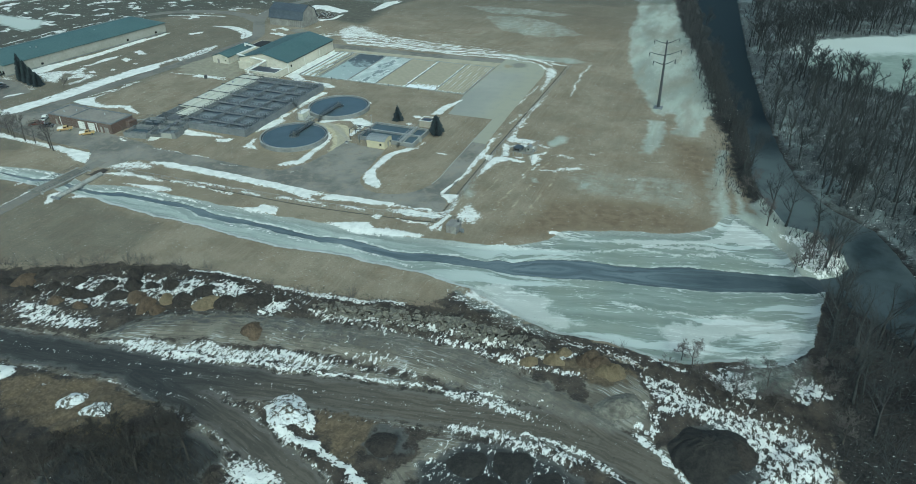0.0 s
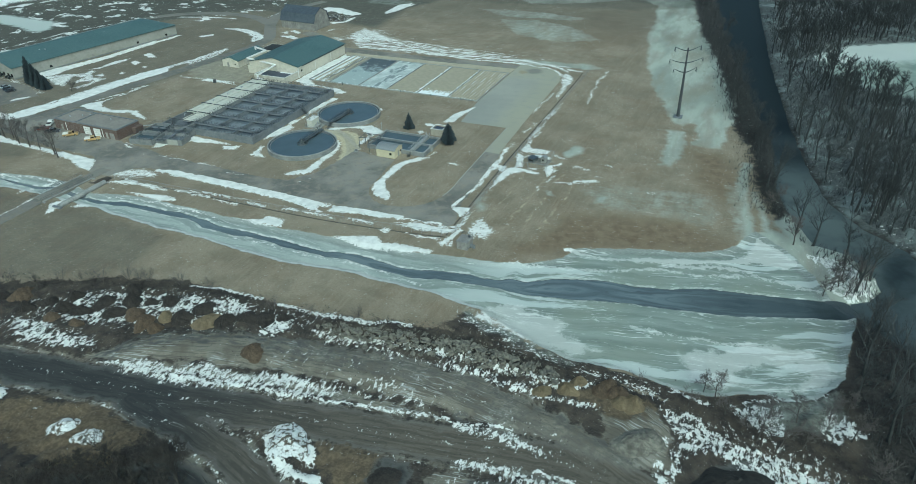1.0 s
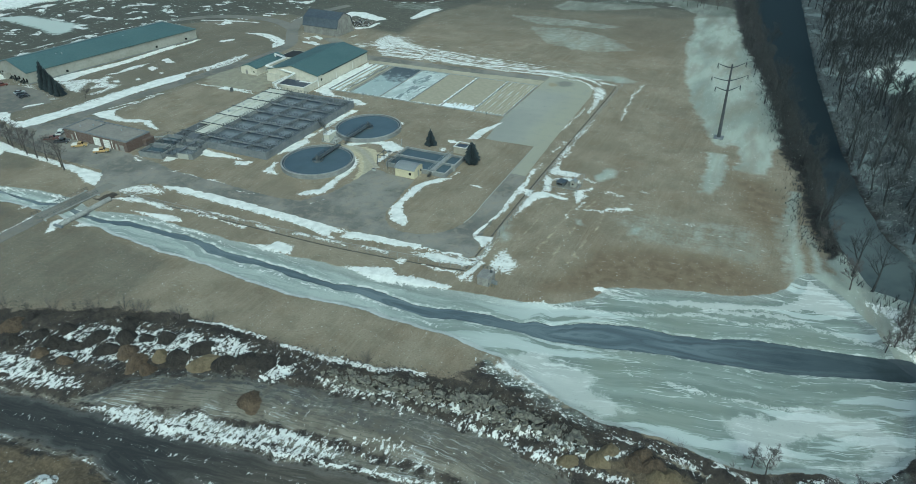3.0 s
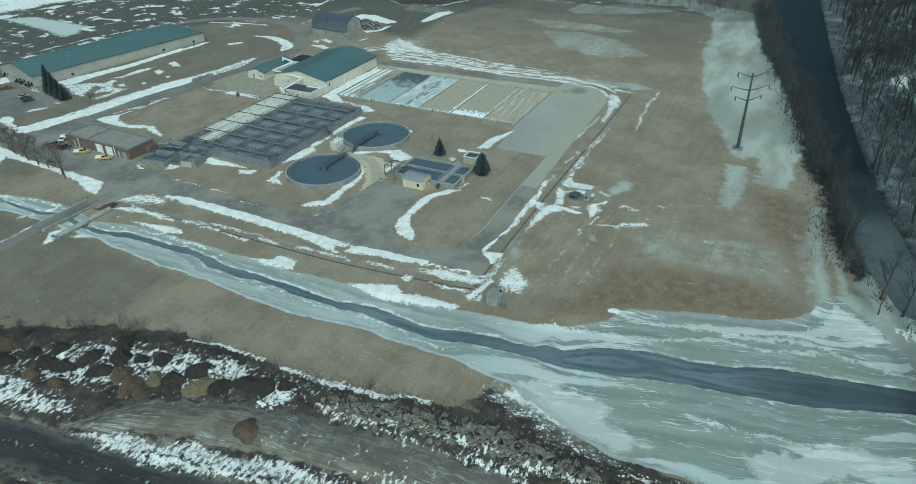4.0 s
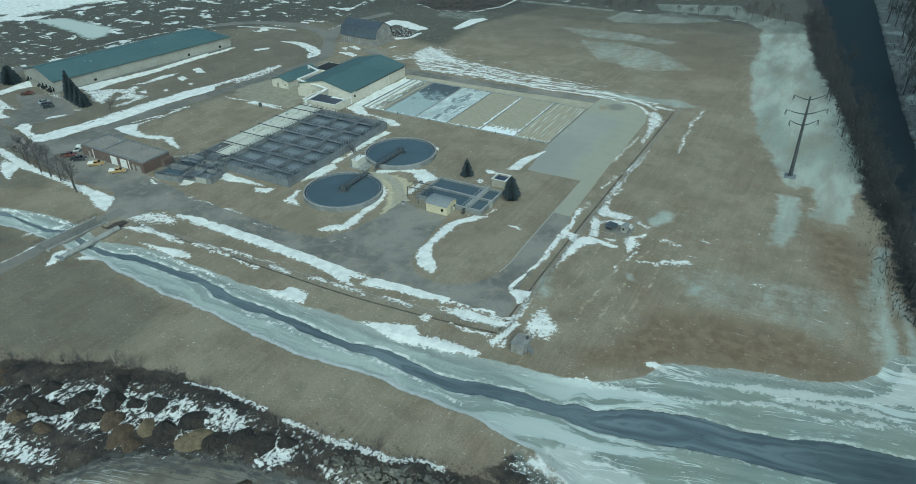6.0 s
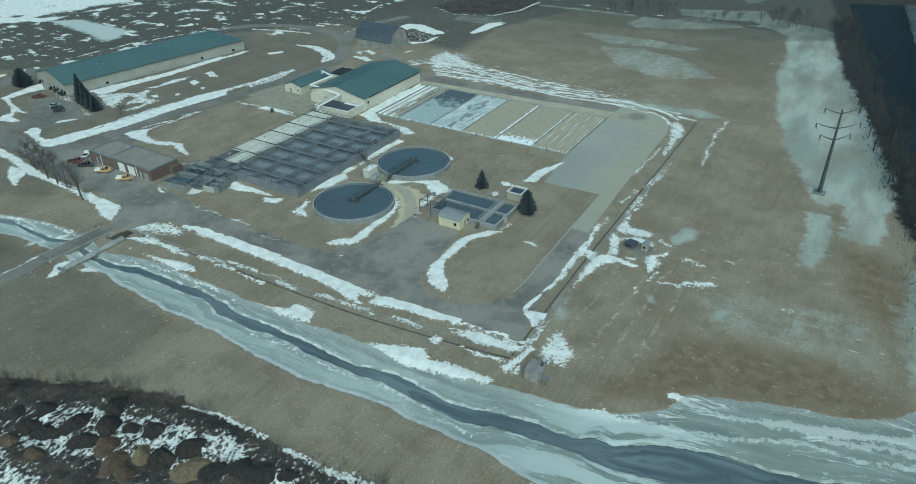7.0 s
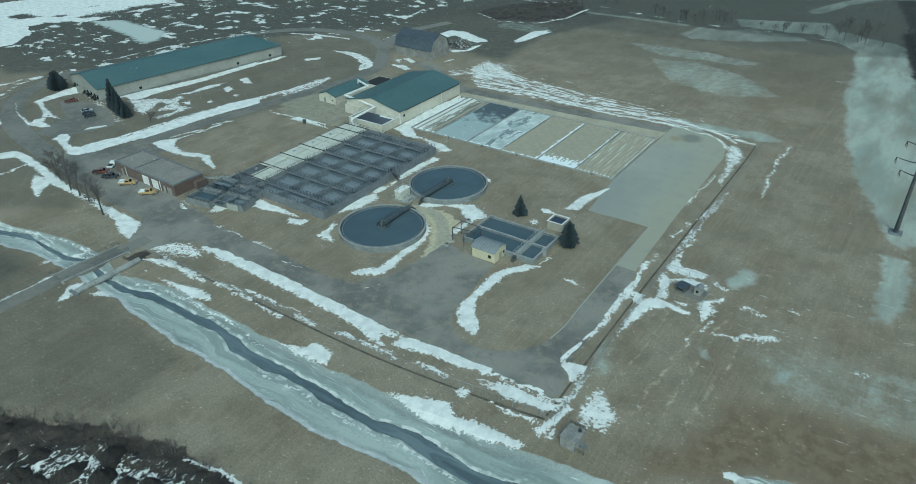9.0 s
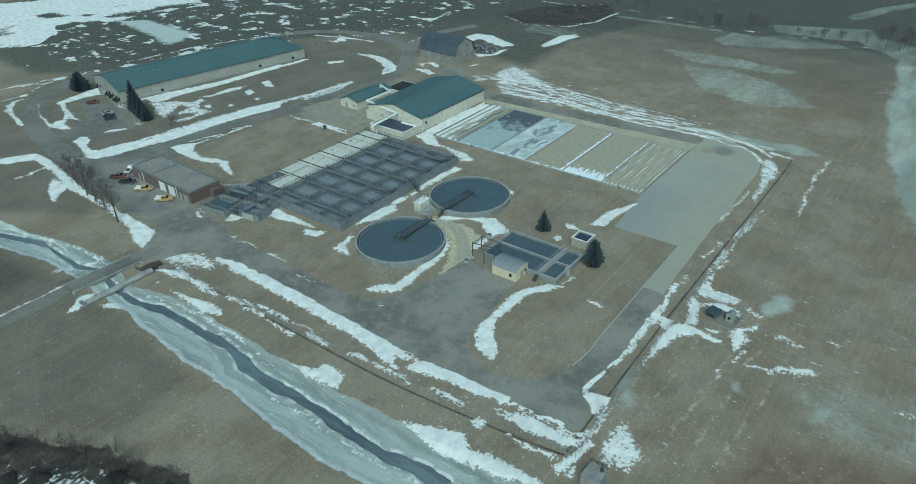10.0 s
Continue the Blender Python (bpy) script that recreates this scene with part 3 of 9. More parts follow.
area("wood", 0, [(83.8, 389.6), (124.8, 187.7), (137.6, 119.7), (143.8, 82.6), (150.4, 52.8), (153.4, 17.6), (158, -2), (166.2, -17.3), (172.8, -24.7), (174.5, -38.8), (175.5, -46.3), (174.2, -67.7), (175, -89.5), (176.1, -105), (180, -123.6), (276.7, -75.1), (637.9, 547.3), (386, 475.6)])  # wood floor
area("ice", 0, [(167.8, 170.1), (181.7, 194.5), (228.8, 219.2), (270.8, 260.4), (319.6, 251.2), (286.5, 139.2), (242.5, 116.9), (214.3, 117.8), (186.6, 127.9), (172.9, 149.8)])  # pond in the wood
area("drift", 0, [(93.8, -74.4), (101, -73), (108.5, -72.8), (116.4, -74.8), (123.6, -75.7), (119.1, -79.7), (110.7, -80.1), (102.8, -78.2)])
area("drift", 0.2, [(93.7, -72.2), (98.6, -67.9), (108.3, -68.6), (114.3, -70.1), (112.6, -75.2), (105.8, -74.6), (98.8, -74.4)])
area("drift", 0, [(139.1, -70.8), (149, -65.9), (156.5, -60.7), (165.4, -59.7), (171.5, -65.3), (166.7, -73.4), (157.3, -75.9), (150.2, -78), (144, -78.9)])
area("snow", 0, [(153, -13.3), (158.7, -17.6), (163.5, -23.2), (160.6, -27.5), (153.1, -27.1), (138.2, -33.2), (123.1, -38.2), (122, -35.9), (145.4, -28.2), (151.2, -22.8)])
stroke("snow", 1.2, [(93.3, -50.8), (116.5, -45.1), (131.1, -38.4), (138.9, -38.7), (153.4, -33.3), (167.9, -34.5)])
stroke("snow", 0.8, [(154.2, -44.8), (161.2, -48.1), (174.5, -43.9)])
stroke("snow", 1, [(127.9, -65.3), (135.4, -65), (143.5, -64.4), (155.2, -61.9)])
stroke("snow", 1.6, [(105.2, -39), (113, -39.5), (124.6, -36.6), (134.8, -35.2), (144.5, -32.5), (151.9, -32)])
stroke("snow", 1.5, [(-67.7, -69.2), (-66.6, -65), (-64.1, -59)])
area("snow", 0, [(52.9, -48.2), (54.1, -46.1), (55.9, -47), (55.1, -49.4)])
area("snow", -0.2, [(-53.5, -47.6), (-45.9, -42.5), (-42.1, -42.4), (-35.1, -42.8), (-37.8, -46.4), (-44.1, -49.2), (-49.3, -49.4)])
stroke("snow", 1.3, [(56.8, -39.5), (62.9, -39.6), (67.9, -38.7), (69.9, -40), (72.7, -38.7)])
stroke("snow", 1.5, [(26.2, -44.4), (31.1, -45.1)])
stroke("snow", 1.1, [(-44.1, -49.2), (-29.5, -51.4), (-24.2, -50.8)])
stroke("snow", 1.1, [(-21.4, -50), (-15.4, -49.7)])
stroke("snow", 1.1, [(-13.4, -49.7), (-7.5, -49.8)])
stroke("snow", 1.1, [(-5.5, -50.1), (4.1, -50.9)])
stroke("snow", 1.1, [(6.1, -48.2), (13, -48.4)])
stroke("snow", 1.1, [(18.9, -47.9), (33.9, -46.4)])
stroke("snow", 1.1, [(41.1, -45.6), (48.9, -45.8)])
stroke("snow", 1.1, [(60.9, -47), (65.4, -46.8)])
stroke("snow", 1.1, [(65.8, -47.6), (70.1, -46.2)])
stroke("snow", 2, [(72, -48.5), (74.1, -43.6), (74.1, -40.2)])
area("snow", 0, [(73.5, -47.7), (74.9, -46.1), (75.6, -48.8), (74.3, -49.3)])
area("snow", 0, [(40.7, 1.2), (44.2, 2.5), (45.6, 2.9), (43.5, -0.8), (39.9, -5.9), (39.5, -12), (39.3, -19.2), (41.8, -24), (45.5, -27.6), (47.1, -31.7), (44.6, -31.1), (41.3, -30.2), (37.9, -26.1), (36.8, -22.3), (36.8, -15.4), (36.2, -9.4), (37.3, -4.6), (40, -0.5)])  # hooked drift
stroke("snow", 1, [(44.4, 3.6), (44.9, 8.7)])
area("snow", 0, [(53.1, 0.5), (55.3, 1.3), (57.6, -0), (55.5, -0.6)])
area("snow", 0, [(4.5, 5.6), (8.9, 2.8), (11.4, -2.9), (12.3, -8.3), (11.9, -13.9), (13, -18.7), (12.3, -23.6), (7.7, -27.2), (3.9, -27.4), (6.8, -24.1), (9.9, -20.9), (9.4, -15.7), (9.4, -9.6), (10.1, -5.6), (8, 0.3)])
area("snow", 0, [(-17.9, -9.4), (-16.5, -13.1), (-15.8, -18.4), (-11, -18.7), (-8.7, -19.2), (-14, -15.2), (-15.9, -10.3)])
area("snow", 0, [(-20.3, -5.7), (-21.7, 1.9), (-19.4, 11.2), (-15.5, 8.5), (-16.4, 1.3), (-18.2, -1.7)])
area("snow", 0, [(-22.2, 13), (-18.9, 17.7), (-20.9, 28.8), (-19.8, 43.2), (-17, 43.4), (-17.5, 33.8), (-18.5, 22.9), (-17.9, 13.7), (-19.3, 10.3)])
area("snow", 0, [(-6.7, 42.4), (0.1, 41.3), (7.2, 38.3), (8, 36), (1.5, 38.2), (-3.9, 41.1)])
area("snow", 0, [(-4.4, 12.7), (2.4, 16.6), (7.1, 19), (11.8, 21.4), (17, 18.4), (20.2, 16.6), (15.9, 12.4), (13.2, 13.3), (9.8, 16.7), (4.9, 16.2), (-0.1, 11.4)])
area("snow", 0, [(14.4, 10.5), (16.7, 14.2), (16.8, 9.6), (16.9, 3.9), (15.6, 3.4), (14.6, 8)])
area("snow", 0, [(29.3, 31.2), (32.7, 31), (34.5, 29.5), (31.3, 28.4)])
area("snow", 0, [(30.6, 22.3), (31.9, 24), (33.5, 22.1), (32.7, 20)])
area("snow", 0, [(-53.5, -26.1), (-56.9, -21.4), (-50.8, -16.3), (-48.2, -11.7), (-42, -12.3), (-34.2, -12.5), (-28.2, -13.3), (-32.1, -14.4), (-40.7, -15.8), (-45.7, -17.1), (-50.2, -21.1), (-50.8, -25)])
area("snow", 0, [(-30.5, -15.8), (-23.9, -12.8), (-23.8, -16.3), (-28, -18.1)])
stroke("snow", 0.9, [(-46, -30.7), (-33.2, -30.6)])
stroke("snow", 0.9, [(-28.8, -31.2), (-21.6, -30.8)])
stroke("snow", 0.9, [(-14.6, -33.4), (-6.6, -32.6)])
stroke("snow", 0.9, [(13, -30.9), (14.9, -26.6)])
stroke("snow", 0.9, [(-52.2, -32.2), (-52.1, -29.2)])
area("snow", -0.1, [(-67.5, -27.9), (-66.5, -24.9), (-59.7, -27.8), (-59.3, -30.1), (-63.3, -30.3)])
area("snow", 0, [(35.7, 33.6), (36.4, 43.9), (41.6, 55.2), (42, 52.2), (40.5, 43.3), (39.2, 34.8)])
stroke("snow", 0.9, [(-101.9, 43), (-88.4, 44.6), (-71.1, 44.9)])
area("snow", 0, [(-90.4, 41.8), (-81.1, 42.3), (-68.7, 42.4), (-73, 43.6), (-89.3, 45.5)])
stroke("snow", 0.9, [(-110.9, 4.2), (-109.2, 14.7), (-109.5, 27.3)])
stroke("snow", 1.5, [(67.7, 19.1), (68.2, 11.3), (69.1, 3), (68.5, -4.5), (68.4, -12.4), (67.8, -21.2), (66.6, -28)])
area("snow", 0.1, [(66.5, -29), (67.8, -27), (72.4, -26.9), (72.2, -32.5)])
stroke("snow", 1.3, [(74.5, -42.4), (73.6, -37.4), (73.3, -32.5), (73.7, -29.6)])
stroke("snow", 0.9, [(91.6, -0.6), (94.1, 0.3), (97, -0.4)])
stroke("snow", 1, [(97.3, 2.4), (99.3, 2.7), (101.4, 4.6), (103.1, 4.2)])
stroke("snow", 0.8, [(93.8, 13), (96.6, 13), (98.9, 12.7)])
stroke("snow", 0.7, [(87.1, -8.4), (86.9, -5.5)])
area("frost", 0, [(90.1, -8.4), (91.3, -6.6), (93.4, -9.6), (91.7, -11.2)])
area("frost", 0, [(104.6, -6.3), (107.9, -3.2), (109.1, -8.7), (106.4, -9.6)])
area("frost", -0.15, [(73.6, -26), (72.2, -19.3), (73, -14.6), (76.3, -23.3), (75.8, -27.2)])
stroke("snow", 0.5, [(79.9, 109.3), (81.8, 90.2), (82.3, 76.8)])
stroke("snow", 0.7, [(69.2, 45.3), (68.6, 35.8)])
stroke("snow", 0.7, [(72.8, 70.2), (71.3, 48.7)])
stroke("snow", 0.7, [(71.5, 43.2), (72.8, 28.5)])
stroke("snow", 1.2, [(63.6, 114), (70.6, 113)])
area("snow", 0, [(-48.3, 56.3), (-49, 89.8), (-45.4, 99.6), (-42.3, 97.6), (-43.4, 78.2), (-42.7, 60.8), (-36.7, 55), (-22.5, 53.6), (-17.3, 50.6), (-20.7, 47.7), (-33, 53.7), (-39.9, 52.2)])
OFFICE_DRIFT = [(-133.5, -24.1), (-130.9, -3.6), (-127.7, 20.1), (-123.2, 39.7), (-116.2, 62.3), (-112.5, 87.1)]  # windrow by the office road
stroke("snow", 1.8, [(-141.4, 121.6), (-127.6, 121), (-113.9, 113.1), (-108.3, 104)])
stroke("snow", 3, [(-172.8, 19.8), (-166.2, 41.6), (-159.7, 65.7), (-156.2, 99.9)])
stroke("snow", 4, [(-141.6, 103.7), (-139.6, 107.3)])
area("snow", 0, [(-165.2, -53.2), (-157.8, -44.5), (-152.5, -34.7), (-142.8, -34.1), (-133.7, -35.6), (-105.6, -40.2), (-89.1, -40.7), (-70.8, -41.2), (-65.4, -41.5), (-62.1, -44.4), (-59.5, -49.2), (-66.6, -48.4), (-73.5, -45.2), (-86.3, -43.3), (-101.7, -42.4), (-116.2, -42.5), (-133.9, -38.5), (-145.7, -37.9), (-152.5, -46.8)])
area("snow", 0, [(-126.4, -41.7), (-115.7, -41.2), (-113.7, -43.4), (-108.2, -50.3), (-116.3, -47.6)])
stroke("snow", 1.2, [(-135.7, -48.1), (-137.1, -39)])
stroke("snow", 2, [(-228.4, 47.7), (-223.6, 81.8), (-209.4, 117.1), (-200.3, 130.2)])
stroke("snow", 2, [(-186.4, 134.9), (-169.1, 140.3), (-150, 143)])
stroke("snow", 1.6, [(-237.3, -9.9), (-238.5, 1)])
stroke("snow", 2.5, [(-234.2, -1), (-233.6, 9.3), (-231.7, 16.7)])
stroke("snow", 2, [(-207.4, -20.6), (-215.5, -13.4), (-217.9, -6.1)])
stroke("snow", 2, [(-213.4, -17.9), (-192.7, -22.5), (-184.4, -24.5)])
area("snow", 0.6, [(-430, 45.1), (-424.7, 71.8), (-407.9, 98.9), (-368.2, 168.2), (-301.2, 149.4), (-317.1, 112.9), (-310.4, 89.2), (-335.9, 63.1), (-316.2, 53.9), (-302.7, 36.9), (-297.1, 22.1), (-279.5, -12.9)])  # snowfield
area("ice", 0, [(-313.2, 90.8), (-301.7, 103.2), (-267.5, 100.6), (-251.8, 100), (-239.5, 86.2), (-240.7, 77.3), (-272.6, 85.1)])  # field pond
stroke("snow", 2, [(-152.5, 193.4), (-156.4, 218.2)])
stroke("snow", 2.2, [(-70, 184.6), (-68.6, 197.2), (-64.1, 211.1)])
stroke("snow", 1.4, [(-133.4, 152.4), (-133.6, 163.3)])
stroke("snow", 1.5, [(-99.7, 119.2), (-91.2, 117.4)])
stroke("snow", 1.5, [(-101.4, 129.1), (-95, 128.8)])
stroke("snow", 1.2, [(-81.8, 136.4), (-80.2, 140.9)])
area("soil", 0, [(-127, 233.3), (-111.7, 268.4), (-86.2, 290), (-63.7, 259.9), (-71.9, 232.4), (-89.8, 224), (-106.5, 219.6)])
stroke("snow", 1.5, [(-121.3, 226.6), (-100.9, 216.9), (-78.9, 224.8), (-70.1, 242.9), (-68.7, 270.2)])
stroke("snow", 1.5, [(-122.9, 272.9), (-100.9, 271.4), (-84.1, 285.7)])
stroke("snow", 1, [(-78.2, 281.9), (-38.3, 276), (-1.5, 267.1), (21.6, 272.1), (42, 271.7), (69.5, 269.4)])
area("frost", -0.1, [(-19.1, 213.9), (15.1, 217.2), (49.1, 211.6), (40.8, 203), (22.7, 202.4), (1.3, 200.2)])
area("frost", -0.1, [(1.5, 192.6), (21.7, 197.5), (44.4, 189.9), (67.2, 168.4), (50.8, 158.9), (36.8, 159.2), (19.9, 165.3)])
area("frost", -0.2, [(0.2, 252.7), (27.3, 273), (53.4, 270.1), (41.7, 250), (17.1, 237.6)])
area("frost", 0.1, [(117.5, 66), (111.5, 84), (107, 95), (101.8, 112), (95, 138), (91, 168), (86.5, 187), (86.4, 216), (81, 256), (66, 270), (60, 278), (70, 292), (84, 283), (97, 279), (101, 272), (106, 240), (113, 205), (116, 183), (121.6, 137), (130, 100), (136.8, 76), (138.2, 61.5), (138, 46), (127, 44), (129, 54), (126.4, 67), (121.7, 63)])
area("frost", 0, [(117.8, 56.6), (123.6, 56.8), (126.4, 39.1), (124.2, 24.6), (120.2, 24.7)])
area("frost", -0.4, [(99.1, -2.9), (109.6, 4), (122.5, 6), (137.5, 7.7), (142.5, -5.9), (139.3, -12.5), (126.6, -11.6), (110.3, -12)])  # field frost
area("frost", -0.1, [(141.8, 18.1), (147, 15.3), (150.1, -8.8), (149.4, -20.8), (145.4, -2.6)])
area("mottle", -0.01, [(21.9, -122.8), (32.9, -117.3), (45.7, -114.6), (59.7, -112.1), (72.6, -106.1), (81.3, -111), (72.8, -115.2), (60.5, -117.4), (43.6, -121.8), (30.9, -123.2)])  # slope above the haul road
area("mottle", -0.08, [(69.2, -109.6), (83.7, -102), (97.7, -104.8), (94.2, -109), (81.8, -111.8)])
area("mottle", 0, [(-4.1, -108.3), (4.6, -99.3), (25.4, -94.4), (39.9, -91.8), (47.3, -97), (32.3, -102.7), (15.5, -110.3), (0.8, -114.5)])
area("mottle", 0, [(-10.3, -118.6), (-5.5, -114.2), (7.5, -117), (18.2, -116.6), (16.9, -120.6), (6, -122.4), (-3.9, -123.8)])
stroke("snow", 1.2, [(22, -90.5), (30.5, -89.1), (41.4, -89)])
stroke("snow", 1.4, [(46.9, -89.2), (56.2, -89.2), (61.5, -87.8)])
stroke("snow", 1.3, [(60.4, -88.7), (70.9, -86.9), (80.9, -84.4)])
area("snow", -0.05, [(49.4, -100), (49.9, -93.5), (54.3, -92.3), (56.1, -97.5), (52.8, -100)])
area("mottle", 0.1, [(71.2, -95.9), (79.8, -94.6), (87.5, -95), (95.3, -92.8), (105, -92.2), (115.4, -95.1), (123.1, -95.1), (127.7, -93.3), (126.8, -94.7), (116.2, -97.7), (104.7, -95.1), (93.4, -95.1), (81, -96.9)])
area("mottle", 0.1, [(112.2, -89), (124.8, -86.4), (126.2, -86.9), (122.2, -91.5), (119.2, -94.6), (114.7, -92.7)])
area("snow", 0, [(69.9, -126.4), (71, -122.8), (75.1, -122.7), (81.2, -124.7), (82.7, -128.2), (77.7, -127.6), (73.3, -127.2)])
stroke("snow", 2, [(75.4, -130.2), (85.2, -131.1), (92.8, -133.4), (98, -136.2)])
area("snow", -0.1, [(71.9, -140), (75.1, -137.3), (82.6, -138.7), (86.5, -142.7), (75.9, -146.8)])
area("snow", 0, [(139.5, -98), (141.6, -96.9), (141.9, -100.2), (140.2, -100.8)])
area("snow", 0, [(7.1, -135.6), (11.3, -134.7), (14.8, -138.3), (12.6, -140.1)])
area("snow", 0, [(31.1, -140.9), (30.1, -137.7), (32.7, -135.6), (34.1, -138.4), (32.9, -140.9)])
area("snow", 0, [(37.5, -140.9), (37.9, -138.3), (40.9, -136.6), (41.5, -138.7), (39.7, -140.7)])
area("mottle", 0, [(18.7, -138.7), (22.1, -136.5), (24.9, -136), (23, -138)])
area("mottle", 0, [(136.8, -88.9), (141.8, -89.9), (151.5, -93.5), (162.4, -95.1), (172.7, -96.7), (177.1, -104.7), (172.3, -109.4), (162, -110.5), (160.7, -104.3), (156.3, -99.9), (149.6, -96.8), (144.6, -101.2), (144.4, -107.6), (139.8, -106.2), (144.1, -98)])
area("mottle", 0.3, [(162.3, -105.1), (166.6, -99), (171.7, -96.3), (169.6, -103.7), (167.6, -111.2), (162.1, -113.4)])
area("mottle", 0, [(150.5, -83.1), (160.9, -80.7), (163.3, -88.9), (159, -90.6), (153.1, -86.5)])
stroke("snow", 1.5, [(141.1, -107.3), (148.2, -112), (151.6, -115.5)])
stroke("snow", 1, [(121.3, -114.1), (130.5, -114.4), (137.4, -116.2), (141, -118.9)])
area("mottle", 0, [(167.7, -78.1), (173.3, -77.9), (176.2, -84), (170.8, -87.8), (166.6, -85.9)])
area("snow", -0.85, [(186.5, 83.9), (163.8, 57.5), (176.6, 30.6), (182.5, 10.9), (190.5, -4.9), (198.2, -21.3), (213.6, -29.5), (228.2, 44.6), (212.8, 93.2)])
area("snow", -0.95, [(182.5, 10.9), (191.2, 2.5), (198.6, -18.2), (197.1, -30.3), (190.2, -8.5)])
area("snow", -0.95, [(170.6, -22.3), (178.1, -16.3), (181.5, -27.6), (180.7, -33.6), (173.2, -36.4)])
area("snow", 0.1, [(41.9, -56.3), (48.6, -53.7), (54.4, -51.7), (56.6, -54.1), (62.7, -52.8), (69.7, -52.9), (72.1, -52.8), (72.5, -54.4), (67.3, -55.7), (62.3, -56.5), (54.8, -58.2), (48.3, -57.5)])
area("snow", 0.1, [(11.5, -57.5), (16.4, -55.8), (18.1, -52.7), (23, -53.1), (25.7, -57), (21.7, -57.5), (16.8, -58.1)])
area("snow", 0.1, [(-35.3, -56.6), (-28.2, -55.5), (-23.1, -54), (-17.6, -53.9), (-15.4, -55.6), (-21, -57.5), (-28.4, -57.2)])
area("snow", 0.1, [(-46.6, -53), (-42.4, -50.4), (-35.5, -49.9), (-25.9, -49.9), (-27.9, -52.1), (-35, -51.3), (-41.6, -52.8)])
area("snow", -0.15, [(-53, -49.4), (-48.4, -44), (-44, -41.3), (-36.3, -41.3), (-33.9, -44.3), (-39.4, -46.8), (-45.8, -48.8)])
stroke("snow", 0.9, [(-21.8, -49.4), (-12, -48), (-4.2, -47.3), (8.1, -47.3), (12.3, -47.6)])
stroke("snow", 0.9, [(18.7, -47.3), (26.6, -47), (36.1, -46.8)])
stroke("snow", 0.8, [(9, -48.2), (12.6, -47.9)])
stroke("snow", 2.4, [(-37.4, -40), (-31.3, -39.4), (-21.9, -39.2), (-14.5, -39.6)])
area("snow", 0, [(54.8, -42.5), (62.4, -40.2), (66.8, -40.4), (71.9, -40.5), (73.3, -37.9), (73.3, -40.7), (71.1, -43.1), (67.1, -43.4), (61.8, -44.1)])
area("mottle", -0.3, [(73.6, -28.3), (72.6, -21.5), (73, -17.4), (75.5, -19.8), (76.9, -26.2), (76.1, -29.1)])
stroke("snow", 0.5, [(57.8, -69.6), (49.8, -70.4), (41.4, -71.1), (35.8, -71.9), (27.6, -72), (20, -71.4), (9.3, -70.1), (-0.8, -69.8), (-8.7, -70.1), (-18.4, -69.4), (-28.3, -68.9)])
stroke("snow", 0.5, [(75.1, -67.4), (70.1, -67.6), (64.2, -66.7), (58.6, -66.6), (54.8, -65.3), (48.3, -66.5), (41.9, -66.1), (35.4, -66), (30.6, -66.2), (23.5, -66.1), (17.1, -66), (13.2, -66.7)])
stroke("snow", 0.5, [(-38.2, -61.1), (-32.5, -59.9), (-25.1, -59.2), (-18.9, -58.7), (-12.6, -58.4), (-5.9, -58.5), (-0.6, -58.6), (3.5, -59.6), (8.9, -60.9)])
stroke("snow", 0.6, [(-96.2, -64.6), (-83.5, -61), (-71.3, -59.3), (-60.6, -58.9)])
stroke("pale", -0.2, [(85.7, -34.2), (86.9, -12.8), (88, 10.1)])
stroke("pale", -0.2, [(90.8, -31), (91.5, -10), (91.9, 9.4)])
stroke("pale", -0.2, [(78.8, -27.4), (79.6, -12.1), (80.1, 2.3)])
stroke("pale", -0.2, [(95.5, -30.1), (97.2, -6.5), (98.1, 10.2)])
area("snow", 0.1, [(-35.2, -38.6), (-21.1, -38.1), (-6.9, -38), (9.1, -38.8), (19.5, -38.8), (28.8, -40.1), (38.9, -39.2), (48.5, -38.5), (55.9, -37.8), (56.4, -40.3), (49.2, -41.6), (41.3, -42.4), (32.5, -44), (32.8, -41.1), (28.2, -42.1), (29, -44.9), (20.5, -43.5), (12.9, -42.7), (1.5, -42.2), (-10.3, -42), (-23, -41.8), (-31.1, -41.7)])
area("snow", -0.15, [(55.3, -42.6), (60.6, -40.8), (68, -40.7), (63.7, -43.7), (56.9, -44)])
area("snow", -0.25, [(56.7, -39.7), (61.3, -38.7), (61.5, -40.1), (57.9, -40.6)])
area("snow", 0.15, [(-151, -21.3), (-153.6, -17.7), (-151.9, -15.2), (-147.4, -16.9), (-142.9, -20.4), (-138, -21.6), (-135.3, -19.7), (-134.5, -13.3), (-133, -8.3), (-129.4, -4.5), (-129, 2.6), (-128.2, 12.4), (-126.8, 22.2), (-125.4, 32.5), (-123.9, 43.3), (-120.7, 53.1), (-114.6, 47.9), (-116.3, 37.1), (-119, 27.6), (-120.3, 14.8), (-121.1, 2.4), (-123.5, -5.8), (-125.3, -14.1), (-127.3, -19.8), (-128.7, -24.5), (-131.9, -26), (-141.8, -22.9)])
